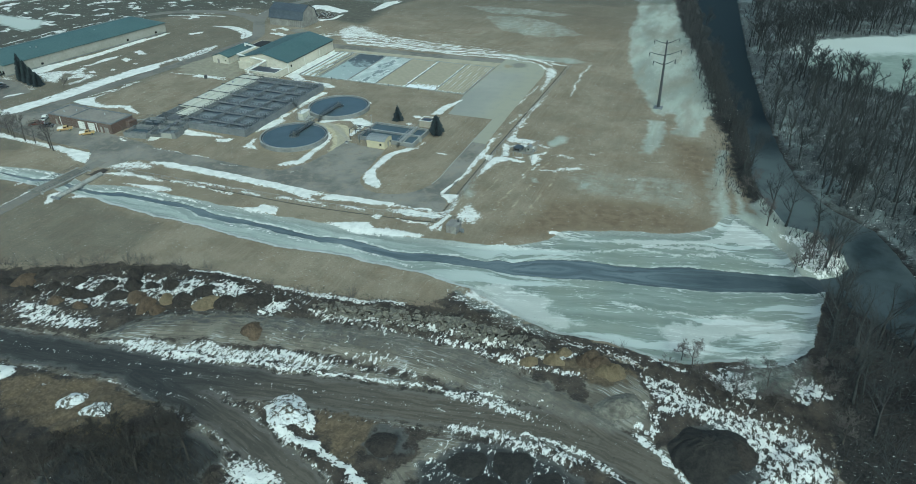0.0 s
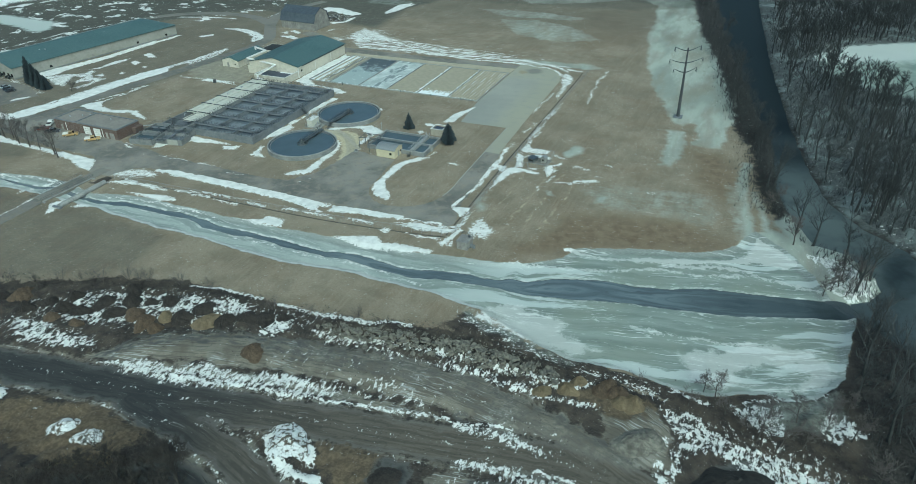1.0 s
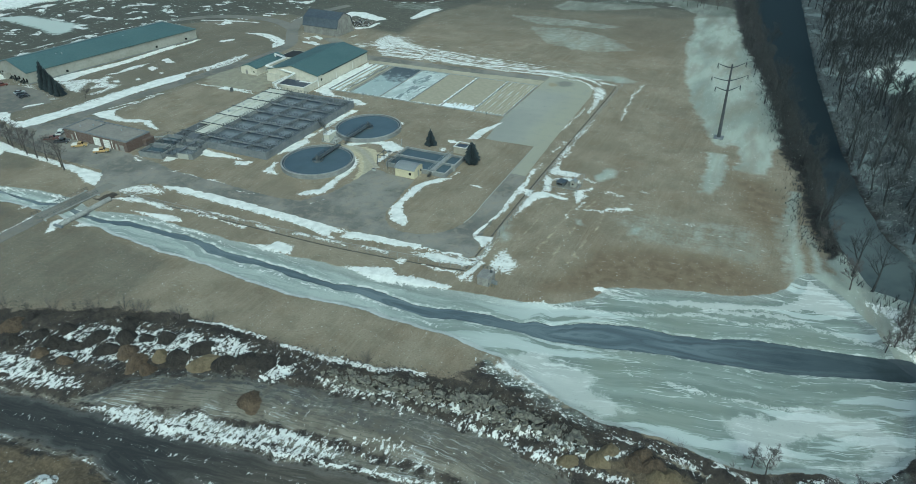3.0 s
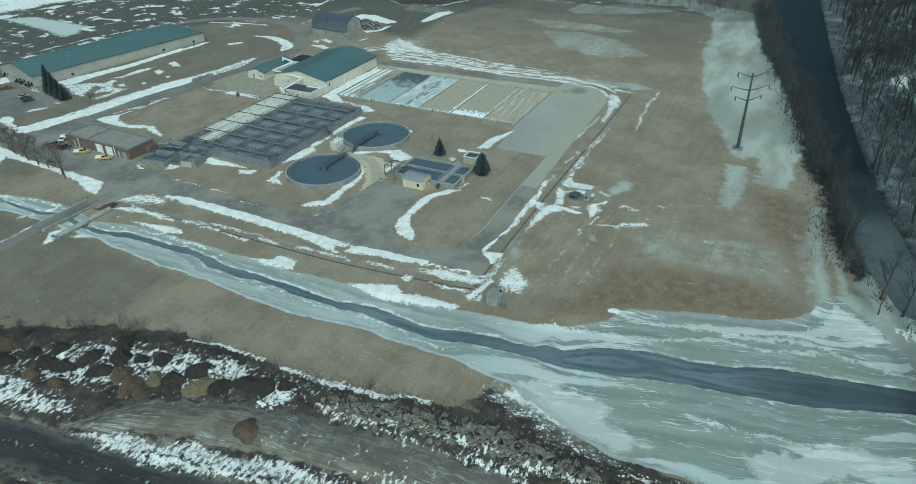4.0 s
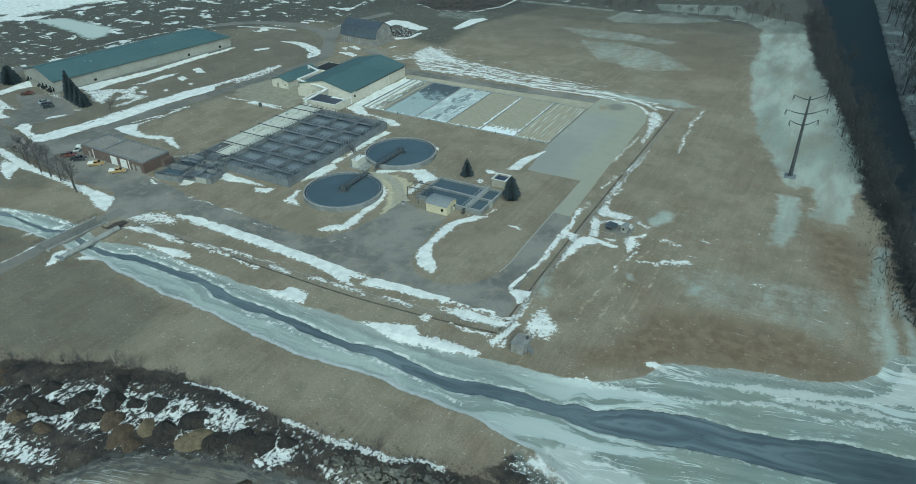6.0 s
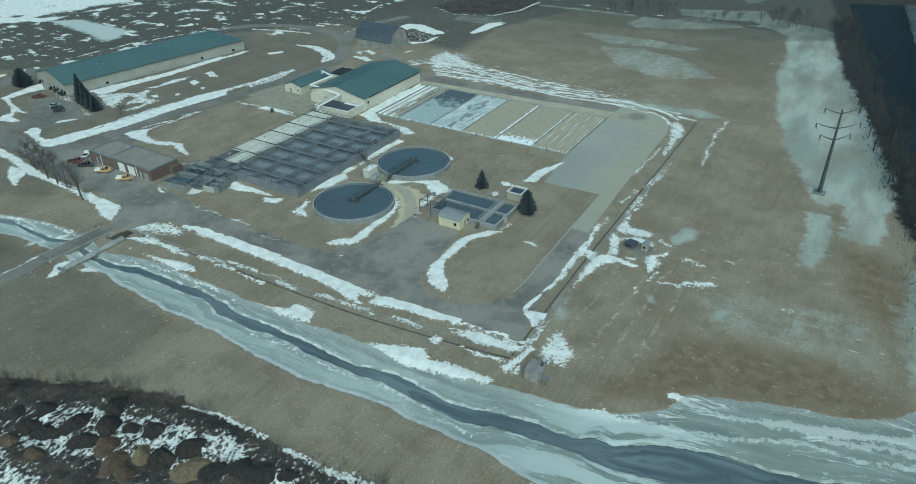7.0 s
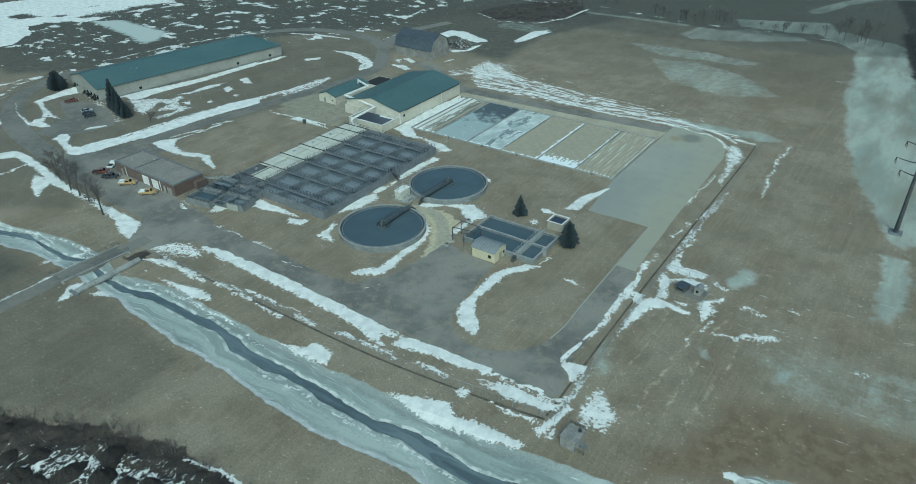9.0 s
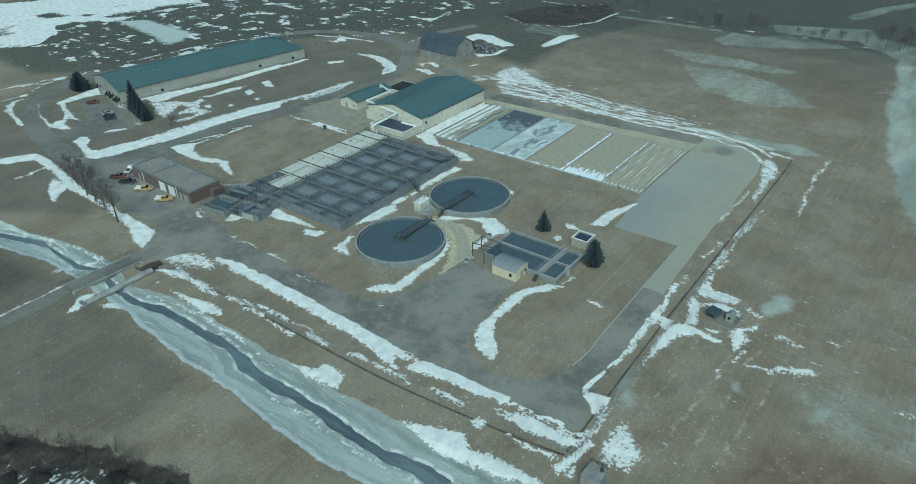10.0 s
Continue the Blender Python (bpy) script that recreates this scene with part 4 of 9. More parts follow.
area("snow", 0.05, [(-199.6, -3.5), (-200.9, 3.5), (-202.7, 12.4), (-202.8, 18), (-193.3, 16.8), (-194, 11.8), (-195.8, 3.4), (-195.3, -1.5), (-188.3, -4.3), (-178.7, -6.8), (-169.7, -8.4), (-172.9, -9.1), (-178.2, -8.8), (-171.7, -13.6), (-163.8, -14.8), (-166.9, -17.7), (-173.9, -18.1), (-177.6, -14.6), (-177, -11.8), (-185.2, -7.1), (-193.2, -4.3)])
stroke("snow", 1.8, [(-204.6, -8.6), (-194.3, -13.3), (-183.6, -16.3), (-173.3, -18.4)])
area("snow", -0.3, [(-191.5, 14.4), (-181.1, 12.5), (-171.3, 12.1), (-162.1, 8.5), (-152.7, 6.2), (-144.9, 3.9), (-148.7, -0.1), (-152.9, 4.5), (-164.8, 8.3), (-174.2, 8.5)])
area("snow", 0.05, [(-150.9, -11), (-150.5, -6.4), (-146.6, -1.6), (-145.1, -2.8), (-147.2, -7.1)])
area("snow", 0.05, [(-171.6, 22.4), (-168.6, 34.3), (-166.9, 42.1), (-164, 55.7), (-162.4, 71.2), (-161.5, 88.3), (-157.1, 84.5), (-158.1, 67.8), (-158.9, 55.1), (-161.2, 41.1), (-163.2, 30.7), (-161.8, 25.4), (-164.5, 20.2)])
area("snow", -0.05, [(-166.6, 18.7), (-162.6, 23.1), (-158, 27.1), (-151.4, 29.8), (-152.2, 36.3), (-147.6, 35), (-146.4, 30.7), (-140.6, 27.9), (-134.2, 29), (-134.7, 22.3), (-133.7, 17.5), (-135, 14.4), (-138.9, 11.7), (-136.7, 21), (-138.5, 23.7), (-143.8, 17.7), (-145.4, 21.4), (-145.9, 26), (-151.4, 25.6), (-148.6, 20.9), (-142.8, 12.9), (-152.7, 14), (-160.2, 18)])
area("snow", 0.25, [(-154, 36), (-151.1, 41.5), (-152, 48.3), (-151.3, 52.5), (-148.4, 58.3), (-147.8, 53), (-147.8, 48.3), (-150.3, 39.3)])
area("snow", 0.25, [(-142.8, 51.6), (-143.2, 55.1), (-138.1, 53.9), (-137.6, 49.7)])
area("snow", 0.25, [(-146.7, 65.2), (-146.4, 68.4), (-137.1, 63.9), (-141, 62.2)])
area("snow", 0.15, [(-143.1, 31.2), (-142.2, 33.5), (-138.3, 31.1), (-140.3, 29.8)])
area("snow", 0.15, [(-132.5, 48.7), (-131.3, 50.3), (-128.8, 47.6)])
area("snow", 0.05, [(-134.8, 36.8), (-135.5, 39.7), (-132, 37.9), (-131.9, 35.4)])
area("snow", 0.05, [(-116.2, -3.4), (-114.9, 0.7), (-110.9, 5.5), (-109, 2.9), (-105.7, 0), (-99.2, -1.7), (-91.8, 0.4), (-88, 1.2), (-83.9, -1.2), (-77, -4.8), (-79.4, -5.3), (-84.2, -4.1), (-89, -1.8), (-94.5, -3.8), (-101.8, -4.7), (-108.8, -4.6)])
stroke("snow", 1.1, [(-114.1, 3.9), (-112.9, 9.4), (-110.2, 15.4)])
stroke("snow", 1, [(-111.3, 21.7), (-108.6, 27.9)])
stroke("snow", 1.6, [(-221.1, -14.5), (-221.2, -8.3), (-223, -3.1), (-228.1, 4), (-230.3, 10.5), (-229.5, 16.1)])
stroke("snow", 1.7, [(-48.2, 114.2), (-37.2, 115.4), (-24.5, 117.9), (-10, 116.2), (3.7, 114.6), (16.3, 113.7), (27.4, 114.9), (38.3, 115.5), (49.8, 113.1), (53.8, 113.3), (58.7, 110.6), (62.2, 105.4)])
stroke("snow", 1.6, [(-51.6, 119.2), (-37.8, 121.1), (-23.1, 120.5), (-8.3, 118.1), (5, 117), (16.2, 119.4), (30.1, 119.5), (43.2, 120.2), (54.9, 116.5), (62, 112.9), (64.2, 110.8)])
stroke("snow", 1.1, [(-54.6, 123.8), (-43.1, 124.9), (-28.8, 125.4), (-13.5, 122.8), (-0.6, 123.4), (11.8, 123.9), (21.2, 124.3)])
stroke("snow", 1.1, [(-59.6, 131.2), (-47.3, 131.6), (-36.8, 129.1), (-20.9, 126.3), (-3.4, 123.9)])
stroke("snow", 0.8, [(-52.6, 140), (-35.5, 131.9), (-17.8, 131), (-0.7, 128.9), (14.2, 129.4), (34.3, 126.6)])
area("snow", -0.2, [(-66.6, 136.9), (-64.7, 148.9), (-59.5, 145.8), (-54, 147.3), (-51.5, 140.7), (-41.9, 135.2), (-33.6, 131.2), (-44.1, 128.9), (-56.8, 122.3)])
area("frost", 0.8, [(33.7, 122), (44.5, 122.5), (54.9, 123), (64.9, 123.4), (72.5, 124.3), (76.7, 120.6), (73.1, 118.1), (64.7, 117.1), (54.9, 116.5), (44.3, 117)])
area("snow", -0.05, [(62.7, 105.8), (64.7, 108.9), (68.8, 104.4), (70.2, 97.3), (69.8, 89.2), (70.1, 82.1), (69.9, 74), (68.4, 76.2), (68, 83.1), (66.9, 89.8)])
stroke("snow", 0.7, [(66.6, 82), (66.1, 72.3), (65.4, 56.4)])
stroke("snow", 1.2, [(64.6, 114.1), (69.8, 112.4)])
stroke("snow", 0.7, [(81.4, 118.6), (80.9, 104.7), (81.5, 87.7), (82.8, 72.9)])
stroke("snow", 1.1, [(-58.2, 271.7), (-29.7, 271.9), (-2.8, 270.7), (30.4, 272.2), (64, 270.7)])
stroke("frost", 5, [(-64.9, 262.4), (-33.1, 263.4), (-6.4, 262.6)])
area("snow", 0.05, [(75, 4.9), (74.2, 9.2), (72.5, 17.3), (73.5, 17.8), (74.9, 14.8), (76.1, 16), (77.9, 17.5), (79.9, 18.2), (82.2, 18.1), (84, 17.1), (83.8, 14.7), (81, 15), (78.4, 16), (76, 15), (75.8, 11.5), (76.6, 8.7), (78.1, 6.9), (75.7, 5.3)])
area("snow", 0.1, [(72.5, 20.4), (73.4, 25.3), (74.5, 25.5), (76, 22.1), (78.5, 22.4), (82.6, 21.8), (82.2, 19.5), (78.6, 18.5), (73.3, 19.1)])
area("snow", 0, [(73.1, 4.1), (75.1, 5.4), (78.9, 5.4), (82.4, 4.7), (84.5, 4.6), (84.1, 2.8), (81.4, 3), (79.5, 3.2), (78.4, 2.4), (76.2, 1), (75.2, -1.8), (74.8, -6.1), (73.6, -9.7), (73.5, -13.1), (72.6, -12.3), (72.5, -7.1), (72.4, -1.7)])
area("snow", 0, [(84.2, 8.5), (85.1, 10.7), (87.3, 12.2), (88.8, 14.9), (89.4, 13.7), (88.5, 11.5), (86.8, 10.3), (87.9, 8.5), (89.5, 7.5), (88.1, 6.1), (88, 3.5), (87.3, 2.5), (86, 5.6)])
area("snow", 0, [(67.8, -17.5), (67.5, -13), (67.3, -6.7), (67.2, 0), (67.2, 6.7), (67.8, 9.4), (68.8, 8.9), (69, 5.7), (70.1, 5.3), (72.4, 5.2), (73.3, 2.1), (72.9, -0.3), (70.4, 1.7), (70.1, 3.7), (68.3, 4.1), (68.3, -1.3), (68.2, -6.6), (68.9, -14.8), (69.2, -16.5)])
area("snow", -0.2, [(67.8, 9.4), (67.8, 16.5), (67.9, 25.5), (69.7, 21.6), (68.3, 18.1), (68, 13.1)])
area("snow", 0.1, [(84.7, 20.4), (85.9, 20), (88.5, 18.5), (88.6, 17.2), (86.5, 18.2), (85.2, 19)])
area("snow", 0.1, [(79.8, 6.6), (82.5, 7.3), (82.8, 6.5), (80.4, 5.7)])
stroke("snow", 0.7, [(72.9, 25), (72.6, 32.7), (72.8, 42.6), (72.8, 56.4), (73.4, 65)])
stroke("snow", 0.7, [(73.9, 27), (73.8, 34.2), (73.9, 37.7)])
stroke("snow", 0.9, [(93.7, 13), (96.2, 13.1), (98.7, 12.9)])
stroke("snow", 1, [(103.7, 17.8), (105.2, 17.3)])
stroke("snow", 0.8, [(84.1, 17.1), (84.4, 12.9)])
stroke("snow", 0.7, [(89.2, 4.4), (88.8, -2.1)])
area("frost", 0.8, [(88, 23.2), (88.4, 26.4), (90.1, 29.9), (92.1, 29.5), (93.4, 25.7), (91.9, 21.4), (89, 20.5)])
area("soil", 0, [(118.6, -80.4), (132, -81.6), (142.3, -84.4), (155.9, -81.1), (166.9, -74.1), (174.2, -62.5), (177, -49.7), (187.9, -45.4), (183, -91.3), (166.8, -98), (151.2, -92.5), (136.5, -85.7), (119.4, -83.3)])
area("frost", 1, [(151.9, -11.7), (158.1, -9.2), (167.3, -12.5), (177.2, -21.3), (181.4, -29.7), (180.5, -33.5), (175.2, -35.6), (170, -30), (160, -21.9)])
area("snow", -0.2, [(172.9, -23), (177.8, -21.6), (181.1, -29.8), (180.2, -33.1), (175.9, -34.6)])
area("frost", -0.2, [(154.3, -83), (161.4, -78.3), (170.3, -72.7), (172.5, -77.9), (168.9, -85.2), (159.5, -88.3)])
stroke("snow", 1, [(139.5, -82.1), (143.4, -84), (148.2, -85)])
stroke("snow", 0.9, [(154.8, -81.6), (160.3, -78.4), (169.2, -73.5)])
area("mottle", 0, [(130.9, -82.7), (136.2, -84.4), (140.3, -87.4), (135.6, -87.5)])
clear("drift", [(152.4, -73), (156.3, -67.7), (162.3, -65.9), (166.4, -67.3), (164.7, -71.6), (157.9, -75.1), (153.2, -75.6)])
# far and left fields: vignette's dimming put into the ground colour
area("far_dim", 0, [(-430, 40), (-300, 30), (-235, 40), (-212, 70), (-195, 130), (-160, 170), (-130, 215), (-60, 230), (70, 240), (112, 262), (115, 420), (-430, 420)])
area("scatter", 0, [(-420, 60), (-230, 20), (-185, 60), (-165, 130), (-140, 175), (-60, 180), (-60, 300), (-200, 420), (-420, 420)])
# duller grass of the outer fields, vignette's darkening included in its colour
area("dull", 0, [(-420, 20), (-250, 10), (-215, 40), (-200, 110), (-150, 165), (-60, 152), (40, 158), (90, 165), (112, 200), (120, 260), (120, 420), (-420, 420)])
area("dull", 0, [(-180, -110), (-150, -75), (-115, -72), (-70, -72), (-62, -90), (-62, -130), (-120, -160)])
area("pale", 0, [(-4, 12.5), (6, 11.5), (13, 11), (16, 8), (15, 4), (18, -2), (20, -10), (17, -11), (13, -4), (8, 4), (2, 8), (-4, 9)])
area("apron", 0, [(-108, 54), (-105, 64), (-101, 74), (-84.6, 70), (-80, 68), (-72.5, 58), (-68, 46), (-84.5, 45), (-95, 44.7), (-101, 47)])
stroke("snow", 1.1, [(-59.3, -72), (-59.2, -80.7), (-59.2, -88), (-59.4, -112)])
area("snow", 0.2, [(-47.4, -76.9), (-51.4, -71.7), (-49.7, -68.6), (-47.3, -71.1), (-46.3, -75.6)])
area("snow", 0.2, [(-43.8, -70.7), (-42.5, -67.9), (-39.2, -66.7), (-38.3, -68.4), (-42.1, -70.1)])
area("soil", 0, [(-52.5, -56), (-46.5, -56), (-46.5, -50), (-51, -50)])
stroke("frost", 3.5, [(151, -14), (148, 5), (146, 20), (147, 35)])
stroke("frost", 2.5, [(156, -12), (153, 4), (150, 14)])
stroke("snow", 0.9, [(119.2, -63.4), (120.3, -66.2)])
stroke("mud", 2.2, [(28, -120), (45, -115.5), (62, -112.5), (80, -110.3), (98, -109.2)])


def ruts(mask, pts, offsets, width):
    """Wheel tracks: lines beside a path."""
    p = np.array(pts, float)
    t = np.gradient(p, axis=0)
    t /= np.linalg.norm(t, axis=1)[:, None]
    side = np.stack([-t[:, 1], t[:, 0]], 1)
    for k, o in enumerate(offsets):
        stroke(mask, width, p + side * (o + 0.25 * np.sin(np.arange(len(p)) * 1.7 + 2.1 * k))[:, None])


ruts("mud", [(-31.1, -136.4), (0.3, -130.3), (23.8, -127.2), (45.7, -124.2), (65.9, -120.7), (84.8, -117.2), (103, -114.1), (114.7, -112), (126, -110.4), (137.5, -111.4), (148.5, -114.7), (159.6, -120.6)], (-5.0, -3.1, -0.9, 1.2, 3.2, 5.2), 0.75)
ruts("mud", [(37.7, -127.6), (54.9, -129.5), (66.9, -131.8), (79.6, -136.3), (88.3, -140), (96.2, -145.2)], (-3.9, -1.4, 1.0, 3.8), 0.75)
ruts("black", [(60.6, -101.8), (77.5, -98.8), (94.4, -97.5), (109.3, -100.4), (120.3, -102.7), (130.6, -105.7), (135.5, -107.1)], (-3.4, -1.9, -0.3, 1.4, 2.9), 0.8)
ruts("black", [(22.4, -120.8), (25.6, -113.1), (35.5, -106.5), (50.8, -101.9), (66.3, -100.8), (83, -97.9)], (-1.8, 0.2, 2.0), 0.7)
ruts("black", [(101.4, -107.2), (112.2, -108.5), (122.5, -106.3), (132.4, -108.3)], (-1.5, 0.3, 2.2), 0.8)
ruts("snow", [(23.8, -127.2), (45.7, -124.2), (65.9, -120.7), (84.8, -117.2), (103, -114.1), (114.7, -112)], (5.9,), 0.8)
area("soil", 0, [(90, -73.5), (98, -76.5), (110, -81), (120, -83), (131, -82.4), (131, -86), (118, -88), (100, -86), (88, -82)])
area("frost", -0.1, [(88, -72.5), (98, -76), (112, -81.5), (120, -83), (119, -85), (105, -83), (92, -78)])
area("snow", -0.5, [(88, -72.5), (98, -75.5), (112, -81), (122, -83), (132, -82.5), (140, -84.5), (138, -87), (119, -86.5), (105, -84), (90, -79)])
ruts("mud", [(62, -131), (72, -135), (82, -139.5), (92, -145)], (-5.4, -4.6), 0.9)
# west lawns and near bank: lens vignette painted as half-strength dull grass
area("dull", -0.3, [(-235, 25), (-215, -30), (-165, -55), (-120, -62), (-95, -48), (-112, -20), (-108, 30), (-100, 90), (-104, 115), (-140, 175), (-200, 120)])
area("dull", -0.35, [(-90, -74), (-40, -71), (-5, -75), (-2, -90), (-28, -104), (-70, -115), (-110, -100)])
stroke("wood", 13, [(103, 300), (120.5, 192.9), (134.5, 124.4), (142.5, 87.2), (150, 57.1)])
stroke("wood", 7, [(150, 57.1), (154, 21.3), (159.5, 1.6)])
area("frost", 0.3, [(112, 200), (122, 170), (128, 140), (133, 120), (139, 90), (140, 70), (134, 60), (130, 90), (122, 130), (112, 160)])
stroke("soil", 3.2, [(112, -82.4), (120, -84), (130, -83), (138.3, -84), (147, -84.2), (157, -79.8), (163, -79.5)])
stroke("soil", 7, [(179, -44), (178, -53), (176.5, -63), (174, -71.5), (168, -79), (161, -82)])
stroke("wood", 7, [(180, -46), (179, -60), (176, -73)])
area("frost", 1.5, [(158, -2), (164.6, -14.4), (170.6, -25.5), (169.8, -36.3), (174.5, -38.8), (180.7, -33.6), (181.7, -27.5), (178, -17.9), (170.8, -8.6), (161.1, 3.1)])
area("mottle", 0, [(163, -16), (170.6, -25.5), (169.8, -35), (174.5, -37.5), (180.2, -33.6), (181, -27.5), (177, -18)])
area("thaw", 0, [(131, 361), (149.8, 156), (160.5, 77.8), (167, 39), (172, 17), (181, 4), (191.5, -6), (196, -19), (199, -28), (217, -41), (262, -62), (340, 60), (340, 380)])
area("brown", 0, [(92, -49), (100, -20), (118, -14), (132, -12), (147, -22), (140, -27), (112, -36)])
area("brown", 0, [(128, 40), (139, 40), (146, 20), (150, -5), (143, 4), (132, 18)])
area("brown", -0.3, [(60, 145), (84, 170), (80, 215), (60, 235), (40, 225), (52, 180)])
ruts("mottle", [(-31.1, -136.4), (0.3, -130.3), (23.8, -127.2), (45.7, -124.2), (65.9, -120.7), (84.8, -117.2), (103, -114.1), (114.7, -112), (126, -110.4)], (-5.6, 0.4, 5.4), 0.9)
ruts("mottle", [(54.9, -129.5), (66.9, -131.8), (79.6, -136.3), (88.3, -140), (96.2, -145.2)], (-4.4, 4.2), 1.6)
ruts("mottle", [(56, -105.5), (68, -103.5), (84, -101.5), (98, -101.5), (110, -104), (122, -107), (132, -110)], (-2.6, -1.2, 0.2, 1.6), 0.6)
ruts("mottle", [(8, -112), (18, -110.5), (30, -107), (40, -103.5)], (-1.2, 0.4), 0.7)
area("mottle", 0, [(96, -107.5), (112, -107), (124, -109), (120, -111), (104, -111)])
area("mottle", -0.1, [(106, -121), (120, -117.5), (132, -119), (135, -126), (118, -134), (104, -130)])
area("mottle", 0, [(104, -116), (118, -114.5), (130, -115), (137, -118), (124, -119.5), (108, -119)])
area("mottle", -0.1, [(-14, -112), (4, -97), (24, -92.5), (44, -90.5), (62, -89.5), (60, -97), (46, -100), (30, -107), (14, -112), (-6, -118)])
area("mottle", -0.05, [(-16, -120), (-4, -116), (14, -115), (20, -118.5), (8, -122.5), (-8, -124)])
area("mottle", -0.1, [(136, -87), (150, -88), (168, -91), (178, -98), (176, -108), (160, -110), (150, -97), (141, -93)])
area("mottle", 0, [(60, -94.5), (80, -90), (100, -87.5), (118, -89), (118, -93), (100, -92), (80, -94), (64, -98)])
clear("scatter", [(-140, 178), (-118, 158), (-60, 150), (-50, 215), (-60, 300), (-130, 300), (-150, 215)])
area("frost", -0.3, [(-96, 205), (-72, 205), (-64, 216), (-80, 222), (-98, 216)])
area("frost", 0.4, [(14, 291), (40, 300), (61, 307), (70, 282), (45, 276), (20, 276)])
area("frost", 0.2, [(-3.7, 243.8), (1.8, 263.6), (21.8, 260.3), (55.4, 267), (58.6, 261.8), (20.4, 241.7), (4.9, 236.5)])
stroke("frost", 9, [(48, 330), (60, 365), (75, 390), (100, 400)])
area("snow", 0.2, [(-139.8, 122), (-130.7, 122.3), (-117.7, 116.5), (-111.8, 112.7), (-108.1, 105), (-106.8, 108), (-107, 112), (-111.5, 116.6), (-119.3, 121.3), (-127.2, 124.4), (-133.9, 124.4)])
area("mottle", 0.25, [(-117.7, 62.6), (-116.1, 72.8), (-115.4, 84.4), (-111.5, 88), (-109, 77), (-110.2, 66.2), (-113, 58.2)])
area("mottle", -0.05, [(8.1, 6.4), (12.2, 3.7), (17.7, -1.7), (15.3, -0.7), (9.6, 3.3)])
area("mottle", 0.15, [(22.1, -121.9), (30.4, -117.5), (36.3, -116.7), (47.0, -112.4), (57.6, -112.1), (64.0, -108.5), (74.6, -108.1), (78.6, -111.1), (71.9, -113.8), (62.0, -116.0), (53.0, -117.8), (43.0, -120.4), (32.6, -122.2)])
area("mottle", 0.3, [(90.4, -94.9), (94.7, -92.3), (104.2, -93.5), (114.8, -93.4), (119.6, -95.6), (127.4, -92.5), (128.5, -94.3), (120.7, -97.0), (114.0, -95.2), (103.4, -95.4), (95.1, -95.0)])
area("mottle", 0.1, [(136.6, -88.3), (140.2, -89.0), (144.5, -88.7), (149.0, -91.0), (153.3, -92.7), (163.9, -94.6), (170.8, -95.3), (162.9, -98.5), (156.4, -97.3), (153.0, -96.2), (150.8, -97.5), (146.4, -98.5), (144.9, -102.8), (144.7, -106.7), (142.5, -105.3), (143.7, -100.9), (142.9, -94.4), (140.1, -91.9)])
area("windrow", 0.4, [(-74.9, 125.2), (-67.2, 128.6), (-64.1, 136.4), (-64.1, 149.2), (-58.7, 145.1), (-57.0, 132.1), (-60.7, 124.7), (-66.8, 120.9)])
area("mottle", -0.06, [(-64.1, 149.2), (-50.8, 150.0), (-38.6, 140.0), (-50.0, 139.8), (-57.0, 132.1)])
area("windrow", 0, [(-62, 140), (-54, 143), (-40, 137), (-10, 131.5), (30, 126), (62, 119), (69, 113), (60, 114.5), (30, 115), (0, 113), (-30, 113), (-52, 114), (-62, 128)])
area("windrow", -0.2, [(-52, 148), (-20, 144), (20, 140), (52, 130), (64, 121), (30, 126), (-10, 131), (-40, 138)])
ruts("snow", OFFICE_DRIFT, (-1.05, 0.75), 1.25)
ruts("mottle", OFFICE_DRIFT, (-0.2,), 3.0)
area("snow", 0.1, [(-114, 176.8), (-113.9, 185.6), (-104.4, 187.7), (-91.5, 181.8), (-82.4, 178.4), (-87, 172.4), (-94.6, 173.5), (-105.5, 179), (-106.1, 172.3)])
area("snow", 0.1, [(-92.8, 153.9), (-86.7, 151.4), (-81.6, 158), (-82.4, 171.5), (-84.4, 166.2), (-84.1, 157.3)])
area("soil", 0, [(-99, 162), (-96, 171), (-86, 168), (-85, 158), (-92, 156)])
area("mottle", -0.05, [(-104, 160), (-100, 176), (-84, 174), (-83, 156), (-94, 152)])
area("snow", 0, [(-105.1, 125.6), (-102.3, 128), (-99.3, 122.7)])
area("snow", 0, [(-98.7, 118), (-96.3, 122.1), (-88.4, 118.4), (-90, 115.4)])
area("snow", 0, [(-101.2, 129.2), (-100.9, 132.1), (-92.7, 128.1), (-94.3, 125.9)])
area("snow", 0.2, [(-71.8, 185.3), (-72.7, 206.8), (-66.7, 214.1), (-65.2, 208.4), (-66, 192.2), (-68.8, 183.1)])
# the snowfield thins into ragged islands
_open = (XX < -284) & (YY > 0)
MASKS["snow"] = np.where(_open & (MASKS["snow"] > -4), np.minimum(MASKS["snow"], 1.6) + 3.0 * wobble(19, 21) + 1.6 * wobble(8, 22), MASKS["snow"])
area("mottle", 0, [(93.3, 0.1), (96.5, 3.0), (101.3, 5.8), (105.6, 5.5), (102.2, 2.0), (97.0, -1.1)])
area("mottle", 0, [(92.0, 12.2), (95.5, 13.6), (99.1, 13.2), (97.5, 11.1), (93.7, 10.8)])
